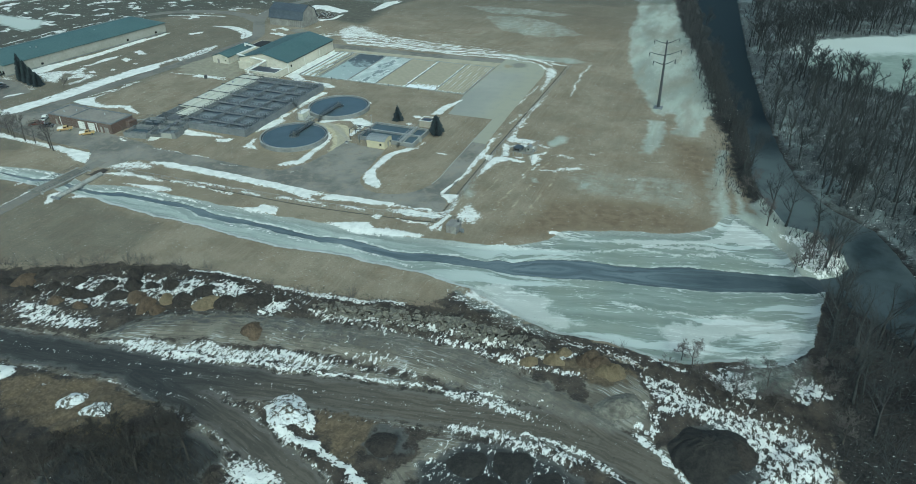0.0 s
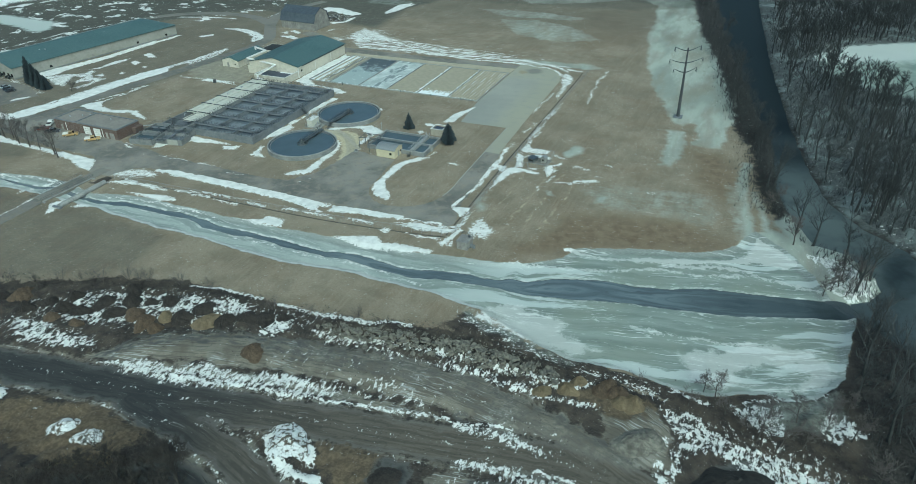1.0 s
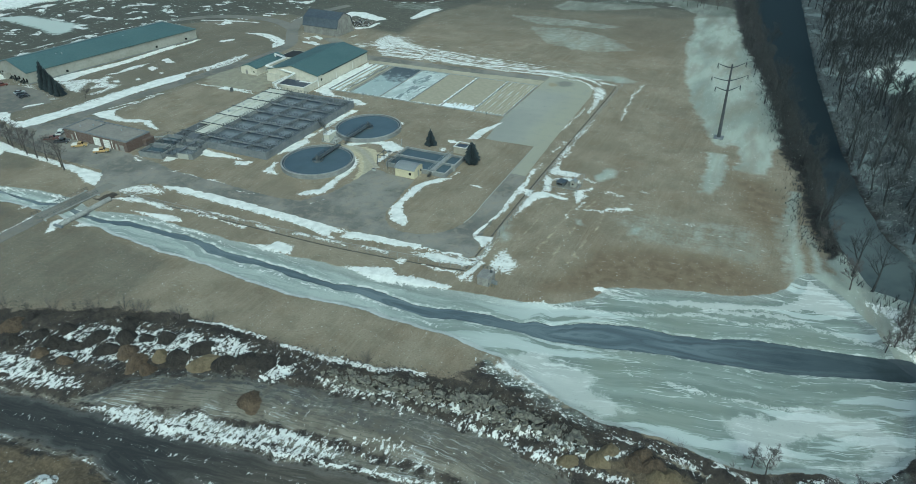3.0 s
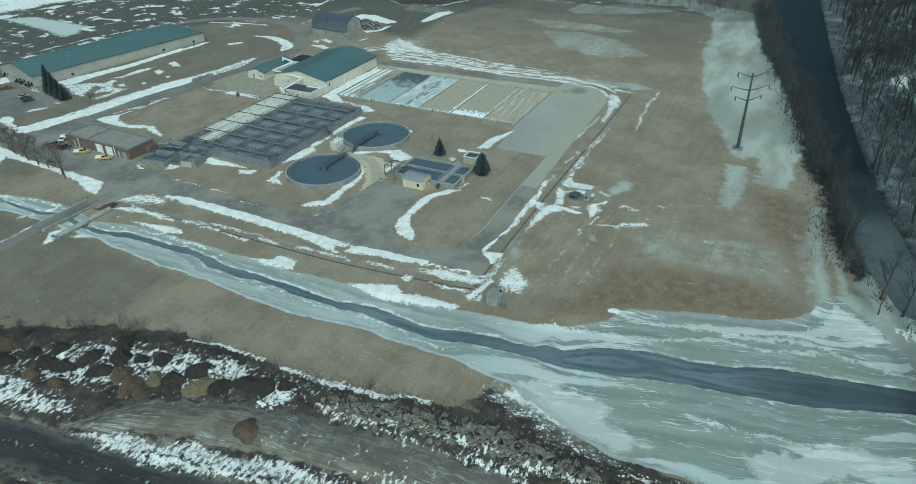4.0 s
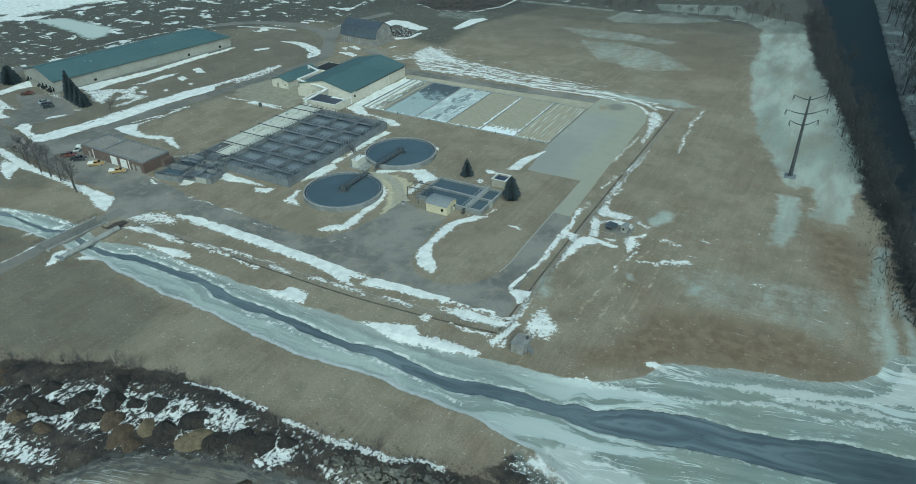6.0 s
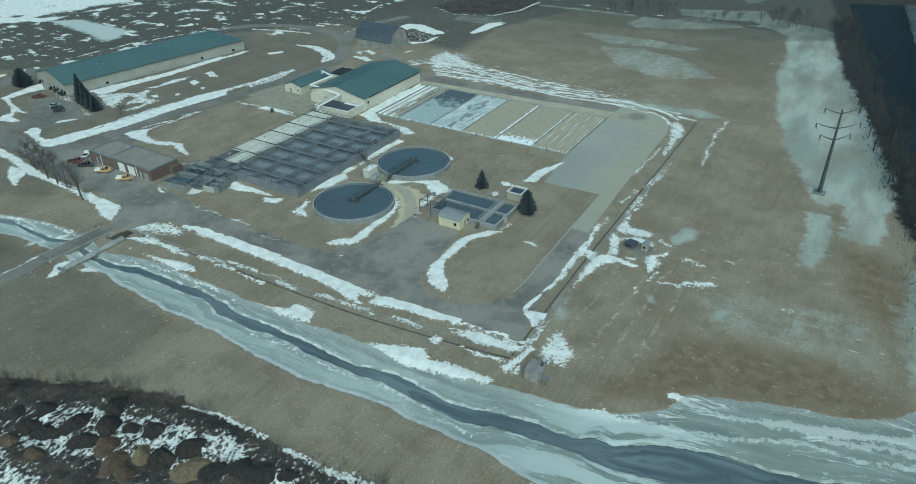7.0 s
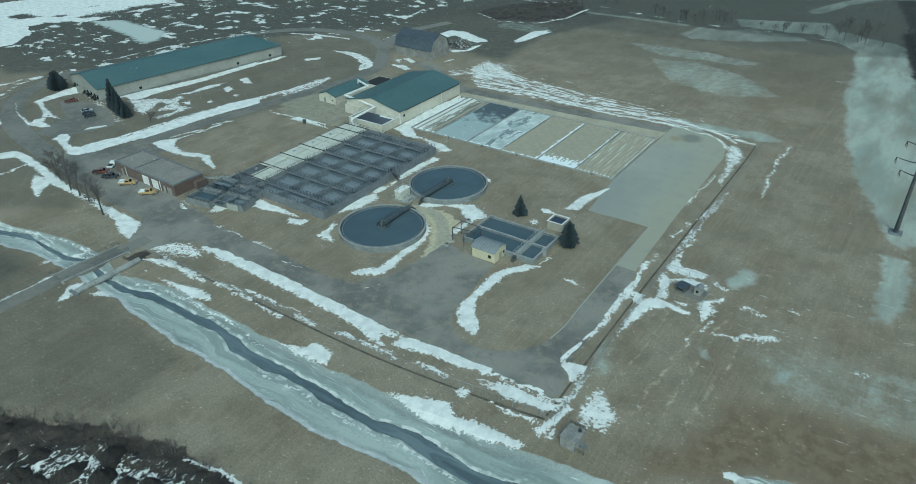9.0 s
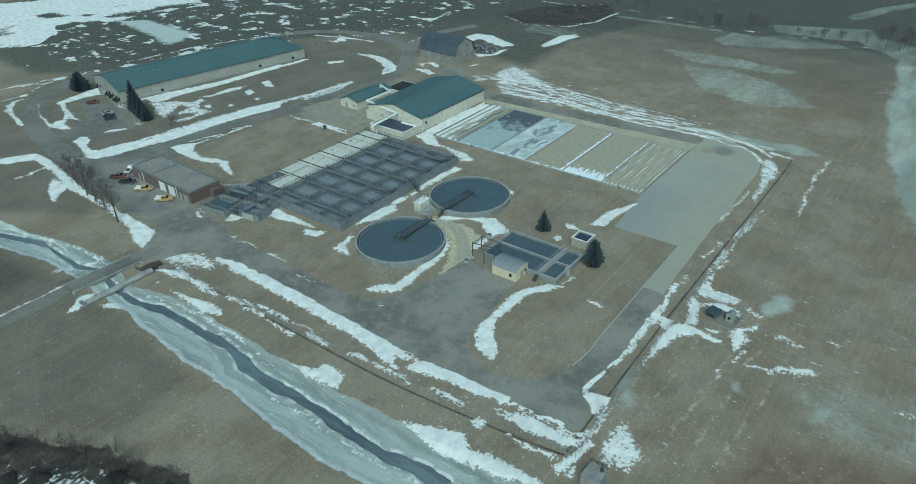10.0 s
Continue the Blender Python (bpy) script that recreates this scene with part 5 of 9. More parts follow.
area("mottle", 0, [(118.3, 2.3), (119.3, 4.2), (121.5, 3.7), (124.4, 3.5), (121.8, 1.7)])
area("windrow", -0.42, [(82, -40), (112, -32), (146, -22), (150, 10), (140, 60), (112, 66), (100, 112), (84, 112)])
area("windrow", -0.42, [(62, 160), (90, 165), (86, 215), (60, 220)])
clear("dull", [(-58, 128), (120, 128), (104, 250), (60, 262), (-40, 262), (-62, 200)])
# the far field greys towards the hedge
MASKS["dull"] = np.where((XX > -75) & (XX < 125) & (YY > 120), np.maximum(MASKS["dull"], -5.5 + 5.2 * step(YY, 128, 215)), MASKS["dull"])
area("snow", -0.04, [(76.3, -38), (76.5, -33.8), (78.1, -30.4), (79.9, -32.6), (82.4, -34.6), (84.8, -36.9), (82.6, -42), (77.5, -42.6)])

# how far each spot lies from the nearest wheel track
HAUL = [(-31.1, -136.4), (0.3, -130.3), (23.8, -127.2), (45.7, -124.2), (65.9, -120.7), (84.8, -117.2), (103, -114.1), (114.7, -112), (126, -110.4), (137.5, -111.4), (148.5, -114.7), (159.6, -120.6)]
BRANCH = [(37.7, -127.6), (54.9, -130), (66.9, -132.6), (79.6, -137), (88.3, -140), (96.2, -145.2)]
TERRACE = [(8, -112), (22, -110.5), (35.5, -106.5), (50.8, -102.5), (66.3, -101.5), (83, -99.5), (98, -99.5), (112, -102), (122, -105), (132, -109), (138, -112)]
LANE = np.full(XX.shape, 30.0)
for _line in (HAUL, BRANCH, TERRACE):
    _p, _w = window(_line, 25)
    LANE[_w] = np.minimum(LANE[_w], away(_p, (XX + 0.25 * (WX - XX))[_w], (YY + 0.25 * (WY - YY))[_w], False)[0])


def land():
    k = MASKS
    z = -0.5 * step(k["creek"], -0.2, 1.8) - 0.55 * step(k["water"], -0.4, 0.9)
    z = np.minimum(z, -2.0 * step(k["river"], -1.5, 3.0))
    z += 0.10 * step(k["snow"], -0.3, 0.7) * (k["water"] < -0.6)
    rough = step(k["soil"], 0, 5) * (1 - step(k["black"], -2, 0.5)) * (1 - 0.8 * step(k["mud"], -2, 0.5))
    z += rough * (0.55 * wobble(5.5, 1) + 0.35 * wobble(2.3, 2) + 0.25 * wobble(1.3, 5) + 0.35)
    z += step(k["mud"], 0, 3) * (0.5 + 0.12 * wobble(1.8, 6))
    z += step(k["wood"], 2, 12) * (1 - step(k["river"], -6, -1)) * (0.5 * wobble(14, 3) + 0.5)
    far = step(np.hypot(XX - 20, YY - 40), 260, 420)
    z += far * (0.8 * wobble(60, 4))
    return z


ZZ = land()
MASKS["snow"] = np.where(MASKS["water"] > -0.5, np.minimum(MASKS["snow"], -MASKS["water"] - 0.3), MASKS["snow"])


def ground_material():
    n = Net("ground")
    n1, n2, n3 = n.noise(0.35, 6, 0.65), n.noise(1.3, 6, 0.68), n.noise(0.05, 5, 0.6)
    fine, mid = n.noise(5.0, 5, 0.7), n.noise(0.14, 5, 0.62)
    grain = n.math("SUBTRACT", fine, 0.5)

    def cover(name, a1, a2, w, off=0.0, a3=0.0):
        v = n.math("ADD", n.attr(name), n.math("MULTIPLY", n.math("SUBTRACT", n1, 0.5), a1))
        v = n.math("ADD", v, n.math("MULTIPLY", n.math("SUBTRACT", n2, 0.5), a2))
        if a3:
            v = n.math("ADD", v, n.math("MULTIPLY", grain, a3))
        return n.ramp(v, off - w, off + w)

    streak = n.noise(1.0, 5, 0.65, n.scaled((0.9, 0.04, 1)))
    tuft, pit = n.noise(1.9, 7, 0.74), n.noise(2.6, 6, 0.74)
    grass = n.mix(n.ramp(n3, 0.38, 0.62), (0.192, 0.158, 0.110), (0.252, 0.213, 0.153))
    grass = n.mix(n.ramp(n.noise(0.09, 5, 0.6), 0.48, 0.66, 0, 0.55), grass, (0.175, 0.126, 0.078))
    grass = n.mix(n.ramp(streak, 0.46, 0.60, 0, 0.28), grass, (0.31, 0.265, 0.19))
    grass = n.mix(n.ramp(mid, 0.47, 0.64, 0, 0.32), grass, (0.125, 0.103, 0.071))
    grass = n.mix(n.ramp(n1, 0.51, 0.64, 0, 0.45), grass, (0.26, 0.225, 0.16))
    grass = n.mix(n.ramp(pit, 0.52, 0.61, 0, 0.62), grass, (0.092, 0.074, 0.048))
    grass = n.mix(n.ramp(tuft, 0.54, 0.64, 0, 0.58), grass, (0.345, 0.296, 0.205))
    earth = n.mix(n.ramp(n1, 0.36, 0.64), (0.125, 0.088, 0.050), (0.185, 0.140, 0.086))
    grass = n.mix(n.math("MULTIPLY", cover("brown", 12.0, 3.0, 4.0), 0.8), grass, earth)
    grass = n.mix(n.ramp(n.noise(1.0, 5, 0.7, n.scaled((1.7, 0.3, 1))), 0.66, 0.72, 0, 0.35), grass, (0.37, 0.35, 0.30))
    # dark grass tint that also carries painted vignette and distance haze
    dusk = n.mix(n.ramp(n1, 0.35, 0.65), (0.052, 0.053, 0.042), (0.090, 0.087, 0.068))
    dusk = n.mix(n.ramp(pit, 0.53, 0.62, 0, 0.6), dusk, (0.035, 0.032, 0.024))
    dusk = n.mix(n.ramp(tuft, 0.54, 0.63, 0, 0.65), dusk, (0.20, 0.174, 0.120))
    c = n.mix(n.math("MULTIPLY", cover("dull", 5.5, 2.0, 5.0), 0.9), grass, dusk)
    # distance dimming and teal haze mixed into the far ground's colour
    c = n.mix(n.math("MULTIPLY", cover("far_dim", 14.0, 3.0, 6.0), 0.42), c, n.mix(n.ramp(pit, 0.45, 0.6), (0.056, 0.058, 0.046), (0.028, 0.030, 0.025)))
    soil = n.mix(n.ramp(n1, 0.38, 0.62), (0.018, 0.015, 0.013), (0.060, 0.047, 0.034))
    soil = n.mix(n.ramp(mid, 0.50, 0.64, 0, 0.5), soil, (0.095, 0.076, 0.055))
    soil = n.mix(n.ramp(pit, 0.50, 0.60), soil, (0.05, 0.043, 0.035))
    soil = n.mix(n.ramp(tuft, 0.56, 0.66, 0, 0.6), soil, (0.125, 0.106, 0.082))
    soil = n.mix(n.ramp(fine, 0.47, 0.34, 0, 0.7), soil, (0.022, 0.019, 0.016))
    c = n.mix(cover("soil", 4.0, 2.2, 0.5), c, soil)
    wood = n.mix(n.ramp(n2, 0.40, 0.62), (0.012, 0.011, 0.010), (0.038, 0.034, 0.029))
    wood = n.mix(n.ramp(fine, 0.52, 0.68, 0, 0.5), wood, (0.075, 0.066, 0.054))
    litter = n.mix(n.ramp(n2, 0.38, 0.62), (0.052, 0.058, 0.056), (0.098, 0.108, 0.104))
    litter = n.mix(n.ramp(n.noise(0.07, 6, 0.62), 0.50, 0.64, 0, 0.7), litter, (0.20, 0.228, 0.222))
    wood = n.mix(cover("thaw", 6.0, 2.0, 1.5), wood, litter)
    c = n.mix(cover("wood", 9.0, 3.0, 1.2), c, wood)
    wheel = n.flowing(0.10, 1.5, 4, 0.62, "lane", 1.5)
    cut = n.flowing(0.16, 2.6, 4, 0.65, "lane", 1.5)
    mud = n.mix(n.ramp(mid, 0.36, 0.64), (0.118, 0.104, 0.078), (0.200, 0.182, 0.144))
    mud = n.mix(n.ramp(n.noise(0.11, 5, 0.62), 0.50, 0.64, 0, 0.6), mud, (0.235, 0.230, 0.195))
    mud = n.mix(n.ramp(wheel, 0.52, 0.58, 0, 0.6), mud, (0.080, 0.070, 0.055))
    mud = n.mix(n.ramp(n2, 0.56, 0.66, 0, 0.4), mud, (0.085, 0.072, 0.054))
    mud = n.mix(n.math("MULTIPLY", n.ramp(cut, 0.55, 0.59, 0, 0.62), n.ramp(n.noise(0.09, 4, 0.6), 0.47, 0.58)), mud, (0.46, 0.475, 0.455))
    c = n.mix(cover("mud", 5.0, 2.5, 0.6), c, mud)
    sand = n.mix(n.ramp(n2, 0.4, 0.6), (0.072, 0.054, 0.033), (0.135, 0.104, 0.064))
    c = n.mix(cover("tan", 6.0, 2.5, 1.0), c, n.mix(n.ramp(fine, 0.45, 0.62, 0, 0.5), sand, (0.08, 0.062, 0.038)))
    c = n.mix(n.math("MULTIPLY", cover("apron", 4.0, 1.5, 1.6), 0.8), c, n.mix(n.ramp(n1, 0.36, 0.64), (0.225, 0.208, 0.158), (0.300, 0.278, 0.210)))
    c = n.mix(cover("pale", 3.0, 1.5, 0.6), c, n.mix(n.ramp(n2, 0.4, 0.6), (0.38, 0.330, 0.220), (0.50, 0.440, 0.300)))
    black = n.mix(n.ramp(wheel, 0.40, 0.60), (0.024, 0.025, 0.025), (0.038, 0.038, 0.036))
    sep = n.nt.nodes.new("ShaderNodeSeparateXYZ")
    n.nt.links.new(n.co, sep.inputs[0])
    dusty = n.mix(n.ramp(wheel, 0.38, 0.62), (0.080, 0.069, 0.052), (0.122, 0.107, 0.082))
    black = n.mix(n.math("MULTIPLY", n.ramp(n.math("ADD", sep.outputs[0], n.math("MULTIPLY", n3, 60)), 70, 125, 0.0, 0.9), n.ramp(n.attr("lane"), 6.5, 3.5)), black, dusty)
    black = n.mix(n.ramp(n2, 0.52, 0.66, 0, 0.4), black, (0.030, 0.028, 0.026))
    black = n.mix(n.ramp(cut, 0.63, 0.67, 0, 0.45), black, (0.20, 0.20, 0.185))
    verge = n.ramp(n.math("ADD", n.attr("black"), n.math("MULTIPLY", n.math("SUBTRACT", n1, 0.5), 3.0)), 0.2, 1.6, 0.28, 0.0)
    black = n.mix(verge, black, (0.20, 0.195, 0.175))
    c = n.mix(cover("black", 4.0, 1.8, 0.5), c, black)
    bay = n.ramp(n.math("ADD", sep.outputs[0], n.math("MULTIPLY", n3, 30.0)), 84, 112)
    band = n.flowing(0.030, 0.34, 6, 0.62)
    light = n.mix(n.ramp(band, 0.36, 0.64), (0.240, 0.268, 0.242), (0.395, 0.428, 0.385))
    light = n.mix(n.ramp(n2, 0.50, 0.64, 0, 0.35), light, (0.21, 0.238, 0.225))
    light = n.mix(n.ramp(tuft, 0.58, 0.66, 0, 0.35), light, (0.50, 0.54, 0.52))
    grey = n.mix(n.ramp(band, 0.38, 0.66), (0.175, 0.203, 0.176), (0.275, 0.308, 0.270))
    grey = n.mix(n.ramp(n.noise(0.045, 5, 0.6), 0.44, 0.62, 0, 0.6), grey, (0.235, 0.255, 0.205))
    ice_c = n.mix(bay, light, grey)
    # the outer margin is rough, pitted shelf ice
    shelf = n.math("MULTIPLY", n.ramp(n.math("ADD", n.attr("creek"), n.math("MULTIPLY", n.math("SUBTRACT", n1, 0.5), 3.0)), 3.4, 1.6), n.ramp(sep.outputs[1], -66, -62))
    rough_c = n.mix(n.ramp(pit, 0.44, 0.60), (0.150, 0.164, 0.150), (0.262, 0.278, 0.255))
    ice_c = n.mix(n.math("MULTIPLY", shelf, 0.75), ice_c, rough_c)

    def lines(along, across, w, k, where):
        d = n.math("ABSOLUTE", n.math("SUBTRACT", n.flowing(along, across, 3, 0.55), 0.5))
        return n.math("MULTIPLY", n.ramp(d, w, 0.3 * w, 0, k), n.ramp(where, 0.46, 0.56))

    ice_c = n.mix(lines(0.018, 0.20, 0.010, 0.75, n.noise(0.07, 4, 0.6)), ice_c, (0.64, 0.66, 0.62))
    ice_c = n.mix(lines(0.035, 0.36, 0.008, 0.6, n1), ice_c, (0.58, 0.61, 0.57))
    ice_c = n.mix(lines(0.04, 0.28, 0.008, 0.45, mid), ice_c, (0.13, 0.155, 0.15))
    white = n.math("MULTIPLY", n.ramp(n.flowing(0.016, 0.12, 7, 0.64), 0.555, 0.59, 0, 0.75), bay)
    ice_c = n.mix(white, ice_c, (0.52, 0.56, 0.53))
    f_frost = n.math("MULTIPLY", cover("frost", 3.4, 1.8, 1.2, 0.3, 1.2), n.ramp(n.noise(1.0, 5, 0.6, n.scaled((0.14, 0.035, 1))), 0.36, 0.60, 0.50, 0.90))
    frost_c = n.mix(n.ramp(n.noise(1.0, 4, 0.55, n.scaled((0.09, 0.025, 1))), 0.36, 0.62), (0.255, 0.280, 0.240), (0.395, 0.420, 0.365))
    f_frost = n.math("MULTIPLY", f_frost, n.ramp(n.attr("far_dim"), -4, 2, 1.0, 0.5))
    c = n.mix(f_frost, c, frost_c)
    f_creek = cover("creek", 1.0, 1.0, 0.2, -0.1, 0.5)
    f_pond = cover("ice", 8.0, 2.0, 2.0)
    bare = n.mix(n.ramp(mid, 0.35, 0.65), (0.175, 0.212, 0.178), (0.255, 0.292, 0.248))
    north = n.math("ADD", sep.outputs[1], n.math("ADD", n.math("MULTIPLY", sep.outputs[0], -0.36), n.math("MULTIPLY", n.math("SUBTRACT", n1, 0.5), 14)))
    bare = n.mix(n.ramp(north, 96, 106), bare, (0.46, 0.49, 0.45))
    c = n.mix(f_pond, c, bare)
    f_ice = n.math("MAXIMUM", f_pond, f_creek)
    c = n.mix(f_creek, c, ice_c)
    edge = n.math("MULTIPLY", f_creek, n.math("SUBTRACT", 1.0, cover("creek", 1.4, 1.6, 0.4, 1.15, 1.0)))
    lip = n.math("MULTIPLY", cover("water", 1.0, 1.0, 0.12, -0.75, 0.4), n.math("MULTIPLY", f_creek, n.ramp(n1, 0.46, 0.54)))
    wet = cover("water", 0.6, 0.6, 0.12, -0.05)
    speck = n.ramp(n.noise(0.10, 6, 0.66, n.scaled((0.8, 1.0, 1))), n.ramp(n.attr("scatter"), -3, 3, 0.71, 0.575), n.ramp(n.attr("scatter"), -3, 3, 0.72, 0.588))
    crumb = n.math("MULTIPLY", n.ramp(n.noise(1.0, 6, 0.7, n.scaled((0.9, 2.2, 1))), n.ramp(n.attr("scatter"), -3, 3, 0.634, 0.634), n.ramp(n.attr("scatter"), -3, 3, 0.650, 0.650)), n.ramp(n3, 0.36, 0.54))
    speck = n.math("MULTIPLY", n.math("MAXIMUM", speck, crumb), n.math("SUBTRACT", 1.0, n.math("MAXIMUM", f_ice, n.ramp(n.attr("soil"), -1, 1))))
    f_snow = n.math("MAXIMUM", cover("snow", 1.7, 4.4, 0.08, 0.14, 0.9), speck)
    brushed = n.noise(1.0, 9, 0.76, n.scaled((1.15, 0.62, 1)))
    patch = n.math("ADD", brushed, n.ramp(n.attr("mottle"), -1.4, 1.6, -0.17, 0.045))
    f_snow = n.math("MAXIMUM", f_snow, n.ramp(patch, 0.528, 0.546))
    drawn = n.math("ADD", n.noise(1.0, 9, 0.74, n.scaled((0.16, 0.75, 1))), n.ramp(n.attr("windrow"), -1.4, 1.6, -0.20, 0.025))
    f_snow = n.math("MAXIMUM", f_snow, n.ramp(drawn, 0.535, 0.552))
    flecks = n.math("MULTIPLY", n.ramp(n.noise(2.4, 4, 0.7), 0.66, 0.69), n.ramp(n.attr("soil"), 0, 2))
    f_snow = n.math("MAXIMUM", f_snow, n.math("MULTIPLY", flecks, n.ramp(mid, 0.45, 0.6)))
    f_snow = n.math("MAXIMUM", f_snow, n.math("MULTIPLY", cover("drift", 7.0, 3.0, 0.9, 0, 2.0), 0.9))
    f_snow = n.math("MAXIMUM", f_snow, n.math("MULTIPLY", n.math("MAXIMUM", n.math("MULTIPLY", edge, n.ramp(sep.outputs[1], -62, -68, 0.12, 1.0)), lip), 0.62))
    thin = n.math("MULTIPLY", f_creek, n.ramp(sep.outputs[0], 55, 105, 0.1, 0.55))
    f_snow = n.math("MULTIPLY", f_snow, n.math("SUBTRACT", 1.0, n.math("MULTIPLY", thin, n.ramp(n1, 0.30, 0.6, 0.7, 1.0))))
    snow = n.mix(n.ramp(n1, 0.35, 0.65), (0.60, 0.60, 0.565), (0.76, 0.755, 0.715))
    snow = n.mix(n.ramp(n2, 0.56, 0.70, 0, 0.5), snow, (0.49, 0.495, 0.465))
    c = n.mix(f_snow, c, snow)
    c = n.mix(wet, c, (0.045, 0.055, 0.062))
    relief = n.math("ADD", n.math("MULTIPLY", n2, 0.6), n.math("MULTIPLY", fine, 0.5))
    n.bump(n.blend(f_ice, relief, n.math("MULTIPLY", relief, 0.25)), 0.6, 0.2)
    return n.done(c, n.blend(n.math("MULTIPLY", f_ice, n.math("SUBTRACT", 1.0, f_snow)), 0.92, n.blend(n2, 0.5, 0.7)))


M["ground"] = ground_material()


def build_ground():
    ny, nx = XX.shape
    me = bpy.data.meshes.new("ground")
    i = np.arange(ny * nx).reshape(ny, nx)
    quads = np.stack([i[:-1, :-1], i[:-1, 1:], i[1:, 1:], i[1:, :-1]], -1).reshape(-1, 4)
    me.vertices.add(ny * nx)
    me.vertices.foreach_set("co", np.stack([XX, YY, ZZ], -1).astype(np.float32).ravel())
    me.loops.add(quads.size)
    me.loops.foreach_set("vertex_index", quads.astype(np.int32).ravel())
    me.polygons.add(len(quads))
    me.polygons.foreach_set("loop_start", np.arange(0, quads.size, 4, dtype=np.int32))
    me.polygons.foreach_set("use_smooth", np.ones(len(quads), bool))
    me.update()
    for k, v in MASKS.items():
        me.attributes.new(k, "FLOAT", "POINT").data.foreach_set("value", np.clip(v, -6, 6).astype(np.float32).ravel())
    me.attributes.new("flow", "FLOAT", "POINT").data.foreach_set("value", FLOW.astype(np.float32).ravel())
    me.attributes.new("lane", "FLOAT", "POINT").data.foreach_set("value", LANE.astype(np.float32).ravel())
    me.materials.append(M["ground"])
    ob = new("ground", me)
    tagged(ob, "brown winter grass and bare soil with thin snow patches", "ground", kind="structure")


build_ground()


def build_water():
    """The level water sheet, fine enough along the creek to carry the flow's direction."""
    xs = np.concatenate([np.arange(-320, -120, 20), np.arange(-120, 215, 1.5), np.arange(220, 421, 20)])
    ys = np.concatenate([np.arange(-140, -80, 10), np.arange(-80, -30, 1.0), np.arange(-30, 521, 25)])
    gx, gy = np.meshgrid(xs, ys)
    me = bpy.data.meshes.new("water")
    i = np.arange(gx.size).reshape(gx.shape)
    quads = np.stack([i[:-1, :-1], i[:-1, 1:], i[1:, 1:], i[1:, :-1]], -1).reshape(-1, 4)
    me.from_pydata(np.stack([gx, gy, np.full(gx.shape, -0.68)], -1).reshape(-1, 3).tolist(), [], quads.tolist())
    iy, ix = np.clip(np.searchsorted(GY, gy), 0, len(GY) - 1), np.clip(np.searchsorted(GX, gx), 0, len(GX) - 1)
    me.attributes.new("flow", "FLOAT", "POINT").data.foreach_set("value", FLOW[iy, ix].astype(np.float32).ravel())
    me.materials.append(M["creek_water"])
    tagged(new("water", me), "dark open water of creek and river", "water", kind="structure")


build_water()


# ---- roads and paved areas ----
def ragged(pts, seed, amount=0.22):
    """The outline cut into short steps that wander a little, as a worn edge does."""
    r = random.Random(seed)
    out = []
    for (a, b), (c, d) in zip(pts, pts[1:] + pts[:1]):
        k = max(1, int(math.hypot(c - a, d - b) / 1.1))
        for i in range(k):
            w = amount if i else 0.0
            out.append((a + (c - a) * i / k + r.uniform(-w, w), b + (d - b) * i / k + r.uniform(-w, w)))
    return out


def paved(name, mat, pts, label, top=0.06):
    pts = ragged(pts, len(name), 0.3 if "asphalt" in mat else 0.12)
    return tagged(link_mesh(name, prism(pts, -0.3, top), mat), label, name.split("_")[-1], kind="structure")


def ribbon(name, mat, pts, width, label, top=0.06):
    """A road of even width along a smooth centre line."""
    p = np.array(pts, float)
    for _ in range(3):
        p = np.concatenate([p[:1], np.stack([0.75 * p[:-1] + 0.25 * p[1:], 0.25 * p[:-1] + 0.75 * p[1:]], 1).reshape(-1, 2), p[-1:]])
    t = np.gradient(p, axis=0)
    t /= np.linalg.norm(t, axis=1)[:, None]
    side = np.stack([-t[:, 1], t[:, 0]], 1) * width / 2
    bm = bmesh.new()
    rows = [[bm.verts.new((*q, z)) for q, z in ((a + s, -0.3), (a + s, top), (a - s, top), (a - s, -0.3))] for a, s in zip(p, side)]
    for a, b in zip(rows, rows[1:]):
        for j in range(3):
            bm.faces.new((a[j], a[j + 1], b[j + 1], b[j]))
    for r in (rows[0], rows[-1]):
        bm.faces.new(r)
    bmesh.ops.recalc_face_normals(bm, faces=bm.faces[:])
    return tagged(link_mesh(name, bm, mat), label, "road", kind="structure")


paved("front_road", "asphalt", [(-43, -40), (70, -39.5), (71.5, -37), (68.5, -25), (68, 0), (67, 13.5), (61.4, 13.5), (61.7, -9.7), (62.2, -17), (61.6, -22), (60, -26.5), (57.2, -30.3), (54.3, -32.4), (51, -33.8), (47.8, -34.3), (44.8, -34), (42.4, -32.9), (40.5, -31.2), (38.4, -28.8), (36.8, -26), (36, -20), (35.4, -13.5), (34.6, -3.8), (27.3, -3.4), (17.6, -1), (16.6, -10.9), (14.5, -22), (9, -30.5), (0, -32), (-20, -31), (-44, -30.3), (-52, -28), (-70, -25.8), (-106, -24.2), (-107, -14), (-104, -2), (-112, -2), (-128, -22), (-141, -31), (-127, -34.2), (-103, -37.6), (-82, -39.4), (-68, -39.6), (-63.5, -43), (-59, -50), (-49.8, -50), (-48.6, -46), (-46.4, -42)], "worn grey asphalt service road and yard")
